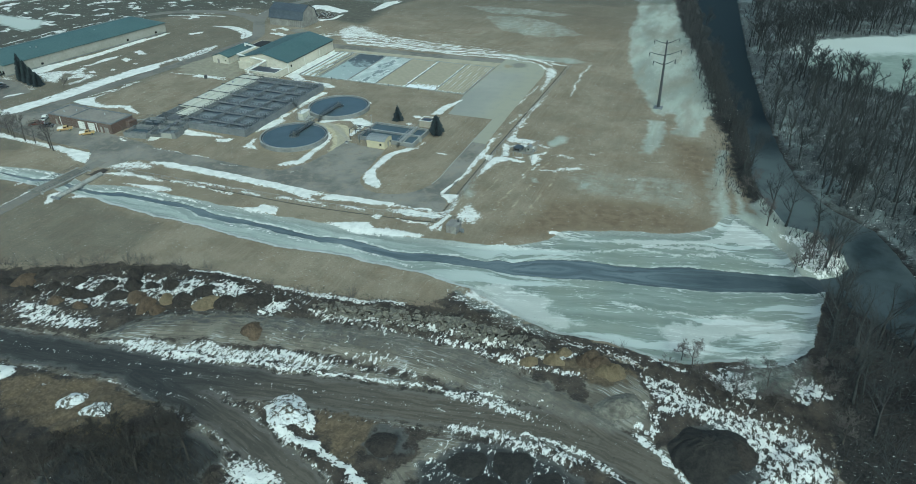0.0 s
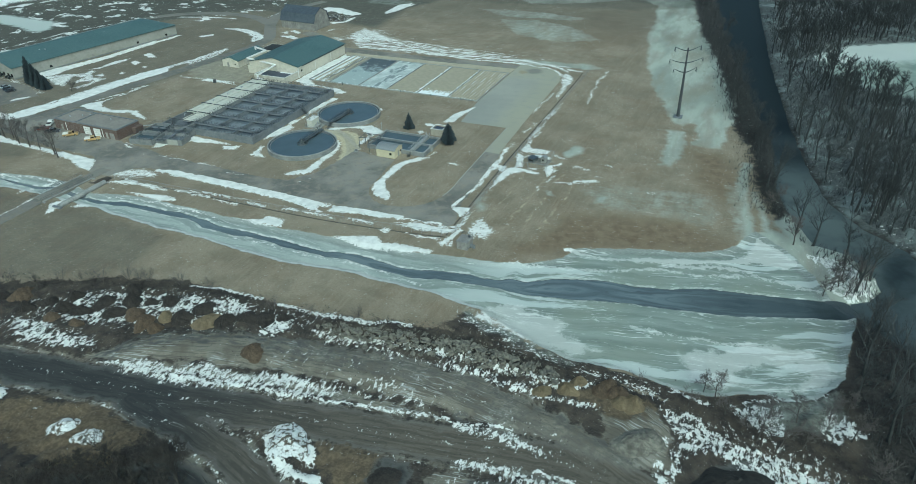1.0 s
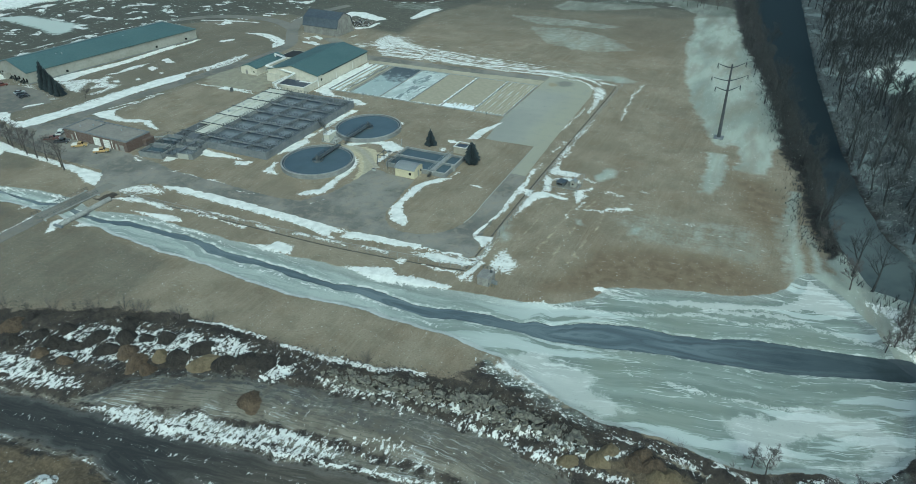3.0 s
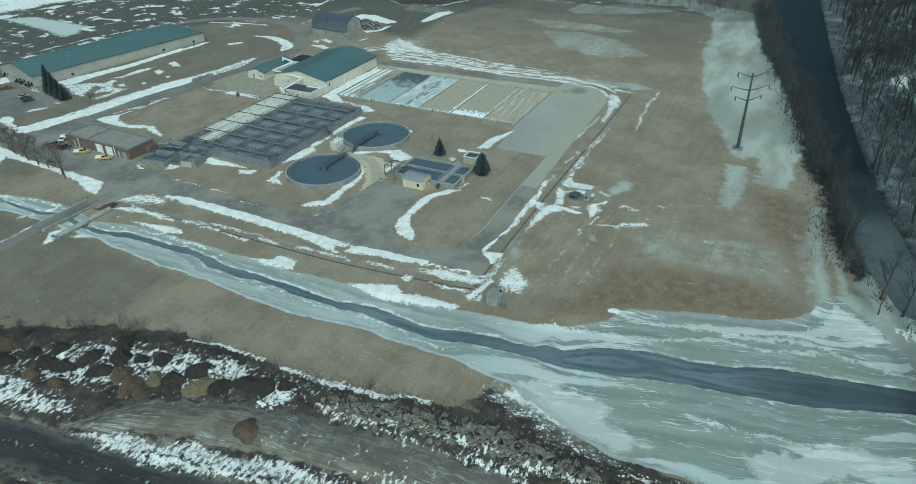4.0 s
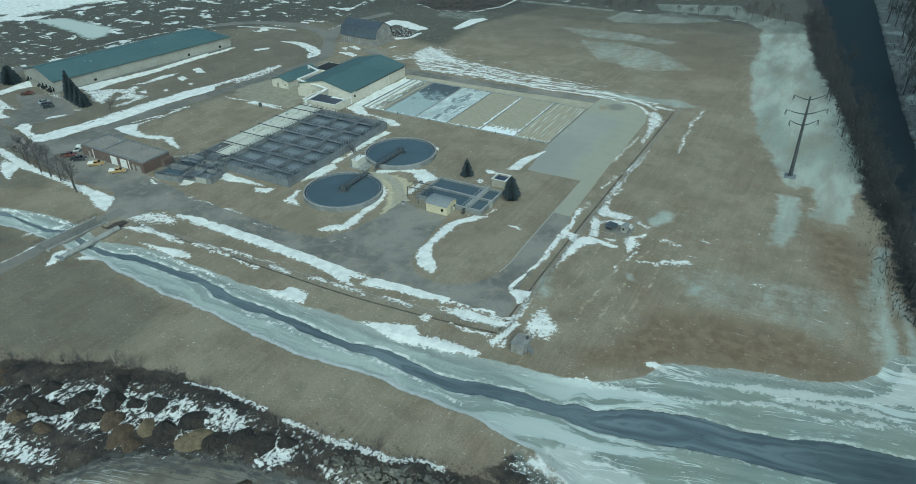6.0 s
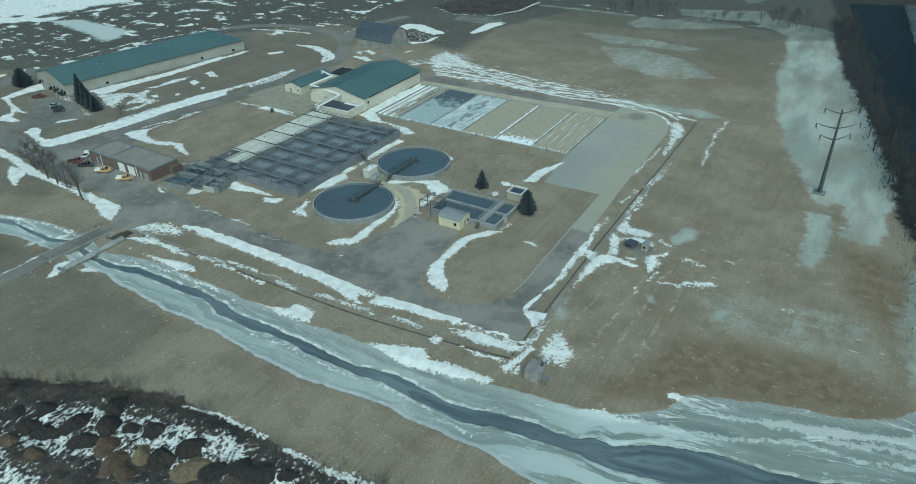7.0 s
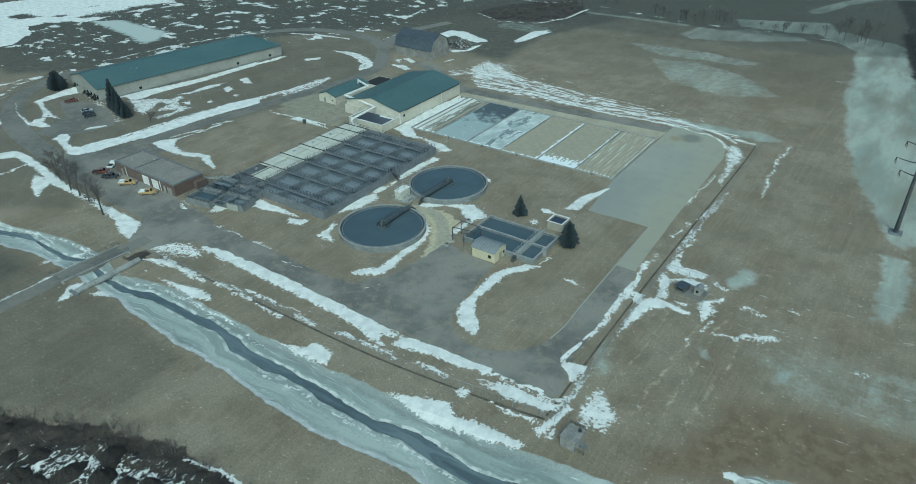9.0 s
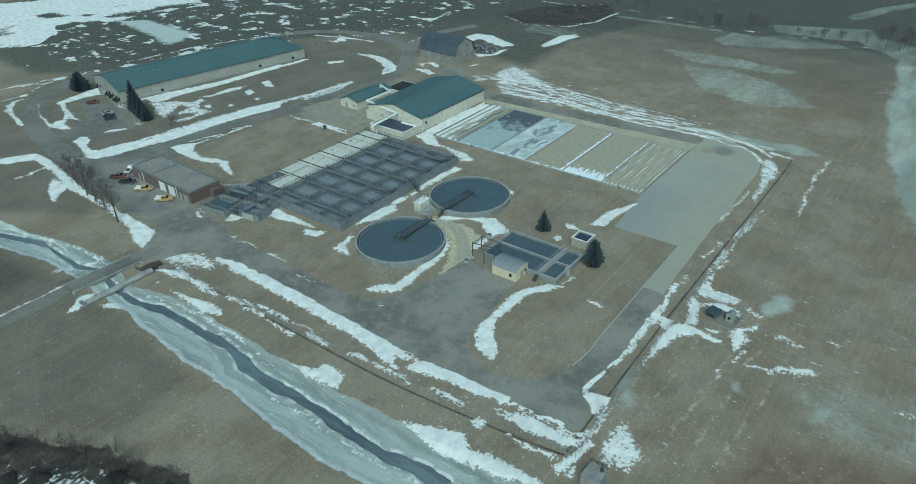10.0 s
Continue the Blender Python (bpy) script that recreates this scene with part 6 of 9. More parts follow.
paved("pale_pavement", "pad_concrete", [(42.2, 36.8), (61, 37.2), (61.4, 13.6), (66.6, 13.6), (65.2, 48), (64.6, 96), (63, 104), (59.5, 110), (54, 114.5), (47, 116.3), (40.5, 115), (39.9, 60)], "pale smooth concrete pavement beside the drying beds", 0.07)
paved("bed_apron", "dirt_track", [(-49, 99.8), (39.8, 99.8), (40.2, 107), (-49, 104)], "tan dirt apron behind drying beds", 0.03)
paved("back_road", "asphalt", [(-94, 128), (-54, 104.3), (-30, 104.6), (6, 105.2), (40, 107.3), (40.3, 113), (4, 110.8), (-34, 111), (-54, 111), (-88, 133)], "dark asphalt road behind drying beds", 0.05)
ribbon("office_road", "old_asphalt", [(-121, -22), (-119.5, -8), (-117.5, 10), (-113.5, 29), (-109, 56), (-104.6, 79), (-102, 96), (-103, 112), (-110, 122), (-124, 141), (-135, 168), (-124, 200)], 6.5, "worn asphalt access road edged with snow", 0.075)
ribbon("loop_road", "old_asphalt", [(-136, -30), (-158, -27), (-181, -22), (-201, -12), (-215, 0), (-221, 14), (-226, 30)], 8, "worn asphalt loop road", 0.085)
ribbon("barn_road", "old_asphalt", [(-122, 139), (-140, 150), (-160, 152), (-178, 149), (-196, 138), (-206, 120)], 7, "worn asphalt road near barn", 0.05)
paved("office_yard", "old_asphalt", [(-150, -20), (-144, 0), (-160, 8), (-180, 9), (-190, 3), (-170, -6), (-163, -22)], "worn asphalt car park of long building", 0.05)
ribbon("bridge_road", "old_asphalt", [(-55.4, -46), (-55.6, -54), (-56.4, -62), (-56.9, -71), (-56.7, -79), (-56.7, -88), (-56.6, -130)], 4.8, "narrow asphalt road over creek bridge", 0.12)
ribbon("side_path", "pale_concrete", [(-76.8, -12.5), (-72, -10.2), (-67.1, -5.5), (-65, -3)], 1.3, "narrow pale concrete footpath to basin", 0.05)
ribbon("south_ditch", "ditch_soil", [(-44, -50.3), (-14.8, -49.6), (21, -49.7), (38, -49.1), (64, -46.4), (72, -45.0)], 0.5, "narrow dark drainage ditch along fence", 0.03)
ribbon("east_ditch", "ditch_soil", [(71.9, -44), (71.4, -20), (71.1, 5), (71.2, 40), (71.5, 100), (71.0, 112)], 0.5, "narrow dark drainage ditch along fence", 0.03)
ribbon("concrete_path", "worn_path", [(0.8, 12.4), (3.8, 11.3), (10.2, 6.4), (15.2, 2.3), (18.6, -0.5)], 1.5, "straight worn concrete footpath between tanks", 0.10)
ribbon("dirt_path", "dirt_track", [(-3, 11), (4, 10.5), (9, 8), (13, 3), (17, -3), (19, -10)], 3.6, "yellowish worn dirt path between tanks", 0.02)


def kerb(pts, width=0.35, top=0.14):
    """A pale kerb along a line."""
    ob = ribbon("kerb", "pale_concrete", pts, width, "pale concrete kerb beside road", top)
    ob["category"] = "kerb"


kerb([(61.0, 37.0), (61.2, 13.5), (61.4, 2), (61.5, -9.7), (61.9, -15), (61.7, -19), (61.2, -22.5)], 0.24, 0.11)


# ---- aeration basin ----
def aeration_basin():
    """Open concrete basin: fifteen cells, end channels, walkways with handrails, lidded strip with pipes."""
    t = thing("aeration_basin", -41.5, 18.0, 0, 0, "large grey concrete aeration basin with railed walkways and pale covered channel", "basin")
    x0, x1, y0, y1, top = -21.5, 21.0, -28.5, 27.5, 2.7
    gx = -9.8
    for b in (cuboid(x0, y0, -0.5, x1, y0 + 0.5, top, 0.05), cuboid(x0, y1 - 0.5, -0.5, x1, y1, top, 0.05), cuboid(x0, y0 + 0.5, -0.5, x0 + 0.5, y1 - 0.5, top, 0.05), cuboid(x1 - 0.5, y0 + 0.5, -0.5, x1, y1 - 0.5, top, 0.05)):
        part("wall", b, "wet_concrete", t)
    part("wall", cuboid(gx - 0.3, y0 + 0.5, -0.5, gx + 0.3, y1 - 0.5, top, 0.03), "mid_concrete", t)
    rows = [y0 + 0.25, y0 + 5.0, y0 + 14.2, y0 + 23.4, y0 + 32.6, y0 + 41.8, y0 + 51.2, y1 - 0.25]
    cols = [gx + 0.3, gx + 10.5, gx + 20.5, x1 - 0.5]
    for a, b in zip(rows, rows[1:]):
        for c, d in zip(cols, cols[1:]):
            bm = bmesh.new()
            bm.faces.new([bm.verts.new(p) for p in ((c, a, 1.45), (d, a, 1.45), (d, b, 1.45), (c, b, 1.45))])
            part("water", bm, "aerated_water", t, "grey bubbling water")
    for c in cols[1:-1]:
        part("divider", cuboid(c - 0.3, y0 + 0.5, 0, c + 0.3, y1 - 0.5, 2.6, 0.03), "wet_concrete", t)
    for i, r in enumerate(rows[1:-1]):
        w = 0.6
        part("walkway", cuboid(gx + 0.3, r - w, 2.25, x1 - 0.5, r + w, top, 0.03), "wet_concrete", t)
        for s in (-w + 0.08, w - 0.08):
            railing((gx + 0.3, r + s, top), (x1 - 0.3, r + s, top), t)
    for a in ((x0 + 0.2, y0 + 0.2), (x0 + 0.2, y1 - 0.2)):
        railing((a[0] if a[1] > 0 else gx, a[1], top), (x1 - 0.2, a[1], top), t)
    railing((x1 - 0.2, y0 + 0.2, top), (x1 - 0.2, y1 - 0.2, top), t)
    railing((x1 - 1.3, y0 + 0.6, top), (x1 - 1.3, y1 - 0.6, top), t)
    railing((gx, y0 + 0.2, top), (gx, y1 - 0.2, top), t)
    part("walkway", cuboid(x1 - 1.5, y0 + 0.5, 2.3, x1 - 0.5, y1 - 0.5, top, 0.02), "wet_concrete", t)
    # pale covers over the west channel, two rows, with open ends
    for i in range(6):
        a, b = y0 + 4.5 + i * 8.55, y0 + 4.5 + (i + 1) * 8.55 - 0.35
        for c, d in ((x0 + 0.6, x0 + 6.0), (x0 + 6.1, gx - 0.4)):
            if i == 0 and c < x0 + 1:
                continue
            part("cover", cuboid(c, a, top - 0.15, d, b, top + 0.08, 0.04), "lid", t, "pale cream cover panel")
    part("channel_floor", cuboid(x0 + 0.5, y0 + 0.5, 0.3, gx - 0.3, y1 - 0.5, 0.6), "wet_concrete", t)
    for i, r in enumerate(rows[1:]):
        bm = bmesh.new()
        tube(bm, (x0 - 0.3, r - 0.6, top + 0.32), (gx + 0.2, r - 0.6, top + 0.32), 0.17, 0.17, 8)
        part("air_pipe", bm, "dark_steel", t, "dark steel air pipe")
    part("air_main", pipe([(x0 + 5.9, y0 + 5, top + 0.45), (x0 + 5.9, y1 + 0.6, top + 0.45), (x0 + 5.9, y1 + 3.4, top + 1.4)], 0.13), "lid", t, "pale painted air main")
    for y in (y0 + 9, y0 + 26, y0 + 35, y0 + 44):
        bm = bmesh.new()
        tube(bm, (x0 + 3.2, y, top), (x0 + 3.2, y, top + 0.75), 0.22, 0.22, 8)
        tube(bm, (x0 + 3.2, y, top + 0.75), (x0 + 4.1, y + 0.2, top + 0.75), 0.14, 0.14, 6)
        part("valve", bm, "galvanised", t)
    railing((x0 + 0.2, y0 + 3, top), (x0 + 6, y0 + 0.3, top), t)
    # stair down to the gravel between the tanks
    bm = bmesh.new()
    for i in range(8):
        box(bm, x1 + 0.05 + i * 0.3, 3.0, 2.3 - i * 0.3, x1 + 0.4 + i * 0.3, 4.1, 2.4 - i * 0.3)
    part("stair", bm, "dark_steel", t)
    railing((x1, 3.0, 2.6), (x1 + 2.5, 3.0, 0.2), t)
    railing((x1, 4.1, 2.6), (x1 + 2.5, 4.1, 0.2), t)


aeration_basin()


# ---- clarifiers ----
def clarifier(x, y, turn, reach):
    t = thing("clarifier", x, y, 0, 0, "round concrete clarifier tank filled with dark still water", "tank", "clarifiers")
    part("wall", ring(12.1, 12.5, -0.6, 1.52, 96), "mid_concrete", t)
    part("coping", ring(12.05, 12.58, 1.52, 1.64, 96), "concrete", t, "pale concrete rim")
    part("launder", ring(11.35, 11.55, 0.7, 1.42, 96), "wet_concrete", t, "weir channel inside the rim")
    part("water", disc(12.1, 1.2, 96), "tank_water", t, "dark still water")
    bm = bmesh.new()
    tube(bm, (11.4, 0, 1.45), (12.2, 0, 1.5), 0.07, 0.07, 4)
    br = part("weir_bracket", bm, "dark_steel", t)
    for i in range(1, 40):
        o = new("weir_bracket", br.data)
        o.parent = t
        o.matrix_basis = pose(0, 0, 0, 0, 0, 9 * i)
    b = thing("sludge_bridge", 0, 0, 0, turn)
    b.parent = t
    bm = bmesh.new()
    for s in (-0.75, 0.75):
        box(bm, -0.6, s - 0.08, 1.75, reach, s + 0.08, 2.05)
    box(bm, -0.8, -0.7, 1.98, reach, 0.7, 2.06)
    part("walkway", bm, "steel", b)
    for s in (-0.75, 0.75):
        railing((-0.8, s, 2.05), (reach, s, 2.05), b)
        bm = bmesh.new()
        for i in range(int(reach / 1.2)):
            tube(bm, (i * 1.2, s, 0.95), (i * 1.2 + 0.6, s, 1.75), 0.06, 0.06, 4, caps=False)
            tube(bm, (i * 1.2 + 0.6, s, 1.75), (i * 1.2 + 1.2, s, 0.95), 0.06, 0.06, 4, caps=False)
        part("truss", bm, "dark_steel", b)
    part("feed_well", ring(1.75, 1.9, 0.5, 1.62, 32), "steel", t, "round steel feed well")
    bm = bmesh.new()
    tube(bm, (0, 0, 0.5), (0, 0, 2.5), 0.75, 0.65, 16)
    tube(bm, (0, 0, 2.5), (0, 0, 3.1), 0.35, 0.3, 10)
    part("drive_unit", bm, "steel", t)
    bm = bmesh.new()
    for i in range(7):
        box(bm, reach + i * 0.3, -0.55, 1.65 - i * 0.27, reach + 0.35 + i * 0.3, 0.55, 1.73 - i * 0.27)
    part("stair", bm, "dark_steel", b)
    return t


clarifier(-2.2, -5.5, 90, 12.9)
clarifier(-2.2, 27.2, 268, 12.9)


# ---- white tank between the clarifiers ----
def pump_tank():
    t = thing("pump_tank", -8.6, 13.6, 0, 0, "cream box-shaped vessel with steel access frame between clarifiers", "tank")
    part("shell", cuboid(-2.6, -2.6, 0.25, -0.3, 2.2, 2.9, 0.08), "lid", t, "pale cream box vessel")
    part("roof", cuboid(-2.75, -2.75, 2.9, -0.15, 2.35, 3.05, 0.04), "white_paint", t)
    for x, y in ((-1.9, -1.2), (-1.1, 0.4), (-1.8, 1.5)):
        bm = bmesh.new()
        tube(bm, (x, y, 3.05), (x, y, 3.5), 0.16, 0.14, 8)
        part("roof_vent", bm, "galvanised", t)
    part("plinth", cuboid(0.2, -1.8, 0.25, 2.0, 0.6, 1.1, 0.05), "concrete", t)
    for p, q in (((-3.4, -2.8), (2.6, -2.8)), ((-3.4, -2.8), (-3.4, 3.0)), ((-3.4, 3.0), (2.6, 3.0))):
        railing((*p, 0.25), (*q, 0.25), t, mat="galvanised")
    part("slab", cuboid(-3.6, -3.0, 0, 2.8, 3.2, 0.25, 0.05), "concrete", t)
    bm = bmesh.new()
    for x, y in ((-3.2, -1.8), (-3.2, 2.4), (-0.6, 2.8), (-1.2, -2.6)):
        tube(bm, (x, y, 0.2), (x, y, 4.9), 0.07, 0.07, 4)
    for a, b in (((-3.2, -1.8), (-3.2, 2.4)), ((-3.2, 2.4), (-0.6, 2.8)), ((-3.2, -1.8), (-1.2, -2.6))):
        for z in (3.2, 4.2, 4.9):
            tube(bm, (*a, z), (*b, z), 0.05, 0.05, 4)
    part("access_frame", bm, "galvanised", t)
    bm = bmesh.new()
    tube(bm, (1.0, -0.8, 1.1), (1.0, -0.8, 2.2), 0.16, 0.16, 8)
    part("vent", bm, "galvanised", t)


pump_tank()


# ---- rectangular basin, pump house, box tank ----
def settling_basin():
    t = thing("settling_basin", 31.5, 8.8, 0, 0, "rectangular concrete settling basin with dark water and light walkway", "basin")
    x0, x1, y0, y1, h = -11.0, 11.6, -7.0, 7.6, 1.5
    for b in (cuboid(x0, y0, -0.3, x1, y0 + 0.45, h, 0.04), cuboid(x0, y1 - 0.45, -0.3, x1, y1, h, 0.04), cuboid(x0, y0 + 0.45, -0.3, x0 + 0.45, y1 - 0.45, h, 0.04), cuboid(x1 - 0.45, y0 + 0.45, -0.3, x1, y1 - 0.45, h, 0.04)):
        part("wall", b, "mid_concrete", t)
    for a, b, c, d in ((x0 - 0.05, y0 - 0.05, x1 + 0.05, y0 + 0.5), (x0 - 0.05, y1 - 0.5, x1 + 0.05, y1 + 0.05), (x0 - 0.05, y0 + 0.5, x0 + 0.5, y1 - 0.5), (x1 - 0.5, y0 + 0.5, x1 + 0.05, y1 - 0.5), (x0 + 0.5, 0.15, x1 - 6.05, 0.8), (x1 - 4.55, 0.25, x1 - 0.5, 0.75)):
        part("coping", cuboid(a, b, h, c, d, h + 0.08, 0.02), "concrete", t, "pale concrete coping")
    part("divider", cuboid(x0 + 0.45, 0.2, 0, x1 - 6, 0.75, h - 0.05, 0.03), "wet_concrete", t)
    part("divider", cuboid(x1 - 4.6, 0.3, 0, x1 - 0.45, 0.7, h - 0.05, 0.03), "wet_concrete", t)
    part("walkway", cuboid(x1 - 6.0, y0 - 0.4, 0.6, x1 - 4.6, y1 + 0.2, h + 0.16, 0.03), "concrete", t)
    for s in (x1 - 5.95, x1 - 4.65):
        railing((s, y0 - 0.4, h + 0.12), (s, y1 + 0.2, h + 0.12), t, mat="galvanised")
    for a, b, c, d in ((x0 + 0.45, y0 + 0.45, x1 - 6, 0.2), (x0 + 0.45, 0.75, x1 - 6, y1 - 0.45), (x1 - 4.6, y0 + 0.45, x1 - 0.45, 0.3), (x1 - 4.6, 0.7, x1 - 0.45, y1 - 0.45)):
        bm = bmesh.new()
        bm.faces.new([bm.verts.new(p) for p in ((a, b, 0.85), (c, b, 0.85), (c, d, 0.85), (a, d, 0.85))])
        part("water", bm, "tank_water", t, "dark still water")
    bm = bmesh.new()
    for i in range(5):
        box(bm, x1 - 5.9, y0 - 0.7 - i * 0.3, h - 0.15 - i * 0.28, x1 - 4.7, y0 - 0.4 - i * 0.3, h - 0.05 - i * 0.28)
    part("stair", bm, "dark_steel", t)
    part("gate_box", cuboid(x1 - 0.5, -1.6, 0, x1 + 0.6, -0.6, 2.2, 0.05), "concrete", t, "grey control box")


settling_basin()


def pump_house():
    t = thing("pump_house", 30.6, -0.2, 0, 0, "pale yellow pump house with grey ribbed metal roof", "shed")
    w, d, h = 3.6, 2.9, 3.0
    part("wall", cuboid(-w, -d, 0, w, d, h, 0.03), "yellow_wall", t)
    bm = bmesh.new()
    n = 10
    pr = [(-d - 0.25 + (2 * d + 0.5) * i / n, h - 0.05 + 1.0 * math.sin(math.pi * i / n) ** 0.8) for i in range(n + 1)]
    vs = [[bm.verts.new((x, y, z)) for y, z in pr] for x in (-w - 0.2, w + 0.2)]
    lo = [[bm.verts.new((x, y, z - 0.12)) for y, z in pr] for x in (-w - 0.2, w + 0.2)]
    for i in range(n):
        bm.faces.new((vs[0][i], vs[1][i], vs[1][i + 1], vs[0][i + 1]))
        bm.faces.new((lo[0][i + 1], lo[1][i + 1], lo[1][i], lo[0][i]))
        for k in (0, 1):
            bm.faces.new((vs[k][i], vs[k][i + 1], lo[k][i + 1], lo[k][i]))
    for i in (0, n):
        bm.faces.new((vs[0][i], vs[1][i], lo[1][i], lo[0][i]))
    roof = part("roof", bm, "grey_roof", t, "grey ribbed metal roof")
    bm = bmesh.new()
    for p, q in zip(pr, pr[1:]):
        tube(bm, (0, p[0], p[1] + 0.02), (0, q[0], q[1] + 0.02), 0.05, 0.05, 4, caps=False)
    rib = part("rib", bm, "galvanised", roof)
    rib.location.x = -w
    for k in range(1, 10):
        o = new("rib", rib.data)
        o.parent = roof
        o.location.x = -w + k * 2 * w / 9
    for x in (-w + 0.001, w - 0.001):
        bm = bmesh.new()
        s = 0.02 if x > 0 else -0.02
        a = [bm.verts.new((x + s, y, z - 0.06)) for y, z in pr] + [bm.verts.new((x + s, d, h - 0.1)), bm.verts.new((x + s, -d, h - 0.1))]
        bm.faces.new(a)
        part("gable", bm, "yellow_wall", t)
    part("window", cuboid(1.6, -d - 0.06, 1.1, 2.4, -d + 0.02, 2.0), "glass", t, "dark small window")
    part("door", cuboid(w - 0.02, -0.6, 0.05, w + 0.06, 0.5, 2.1), "dim_cream", t)
    part("window", cuboid(w - 0.02, 1.2, 1.1, w + 0.05, 1.9, 1.9), "glass", t, "dark small window")


pump_house()


def steel_frame():
    t = thing("steel_frame", 22.3, 2.6, 0, 0, "dark rusty steel pipe frame beside pump house", "frame")
    for x, y in ((-4.2, -2.0), (-4.2, 2.2), (0.4, -3.2), (2.2, -1.0), (2.2, 2.2)):
        bm = bmesh.new()
        tube(bm, (x, y, 0), (x, y, 4.4), 0.12, 0.12, 6)
        part("post", bm, "dark_steel", t)
    for a, b, z in (((-4.2, -2), (2.2, -1), 4.3), ((-4.2, 2.2), (2.2, 2.2), 4.3), ((-4.2, -2), (-4.2, 2.2), 4.0), ((2.2, -1), (2.2, 2.2), 3.0), ((0.4, -3.2), (2.2, -1), 4.2)):
        bm = bmesh.new()
        tube(bm, (*a, z), (*b, z), 0.13, 0.13, 6)
        part("beam", bm, "dark_steel", t)


steel_frame()


def box_tank():
    t = thing("box_tank", 39.2, 23.2, 0, 0, "small square tan tank with pale rim and dark water", "tank")
    for b in (cuboid(-2.4, -2.4, 0, 2.4, -2.05, 2.5, 0.03), cuboid(-2.4, 2.05, 0, 2.4, 2.4, 2.5, 0.03), cuboid(-2.4, -2.05, 0, -2.05, 2.05, 2.5, 0.03), cuboid(2.05, -2.05, 0, 2.4, 2.05, 2.5, 0.03)):
        part("wall", b, "tan_wall", t)
    for a in ((-2.5, -2.5, 2.5, -2.05), (-2.5, 2.05, 2.5, 2.5), (-2.5, -2.05, -2.05, 2.05), (2.05, -2.05, 2.5, 2.05)):
        part("coping", cuboid(a[0], a[1], 2.5, a[2], a[3], 2.62, 0.03), "white_paint", t, "pale rim")
    bm = bmesh.new()
    bm.faces.new([bm.verts.new(p) for p in ((-2.05, -2.05, 2.0), (2.05, -2.05, 2.0), (2.05, 2.05, 2.0), (-2.05, 2.05, 2.0))])
    part("water", bm, "membrane", t, "dark water")


box_tank()


# ---- buildings ----
def gable_shell(t, x0, x1, y0, y1, eave, ridge, wall, roof, over=0.5):
    """Walls with gables on the ends of y, a ridge along y, and a two-sided roof with thickness."""
    xm = (x0 + x1) / 2
    bm = bmesh.new()
    ends = [[bm.verts.new(p) for p in ((x0, y, -0.2), (x1, y, -0.2), (x1, y, eave), (xm, y, ridge), (x0, y, eave))] for y in (y0, y1)]
    bm.faces.new(ends[0])
    bm.faces.new(ends[1][::-1])
    for i, j in ((1, 2), (4, 0)):
        bm.faces.new((ends[0][i], ends[0][j], ends[1][j], ends[1][i]))
    bmesh.ops.recalc_face_normals(bm, faces=bm.faces[:])
    part("wall", bm, wall, t)
    k = (ridge - eave) / (xm - x0)
    for s, e in ((-1, x0 - over), (1, x1 + over)):
        ze = ridge - k * abs(e - xm)
        bm = bmesh.new()
        v = [bm.verts.new(p) for p in ((xm, y0 - over, ridge + 0.05), (e, y0 - over, ze + 0.05), (e, y1 + over, ze + 0.05), (xm, y1 + over, ridge + 0.05), (xm, y0 - over, ridge + 0.25), (e, y0 - over, ze + 0.22), (e, y1 + over, ze + 0.22), (xm, y1 + over, ridge + 0.25))]
        for f in ((0, 1, 2, 3), (4, 5, 6, 7), (0, 1, 5, 4), (1, 2, 6, 5), (2, 3, 7, 6)):
            bm.faces.new([v[i] for i in f])
        bmesh.ops.recalc_face_normals(bm, faces=bm.faces[:])
        part("roof", bm, roof, t, "blue-green metal roof slope" if roof == "green_roof" else "")


def press_building():
    t = thing("press_building", -62.6, 81.2, 0, 0, "cream metal process building with blue-green gabled roof", "building")
    gable_shell(t, -13.7, 13.6, -20.4, 20.4, 5.0, 8.0, "cream", "green_roof")
    for y in (-6.5, 7.0):
        part("downpipe", cuboid(13.6, y, 0, 13.72, y + 0.18, 4.6), "white_paint", t)
    part("eave_strip", cuboid(13.6, -17, 4.35, 13.68, 20, 4.7), "dark_steel", t)
    part("corner_post", cuboid(13.45, -20.5, 0, 13.75, -20.2, 4.8), "white_paint", t)
    w = part("window", cuboid(13.58, -18.2, 2.2, 13.68, -17.3, 3.2), "glass", t, "small dark window")
    part("frame", cuboid(13.6, -18.35, 2.05, 13.65, -17.15, 2.2), "white_paint", w)
    part("door", cuboid(-9.8, -20.5, 0, -8.2, -20.38, 2.3), "grey_boards", t, "grey door")
    part("annex_wall", cuboid(-13.5, -22.0, 0, -6.0, -20.45, 3.4, 0.03), "cream", t)


press_building()


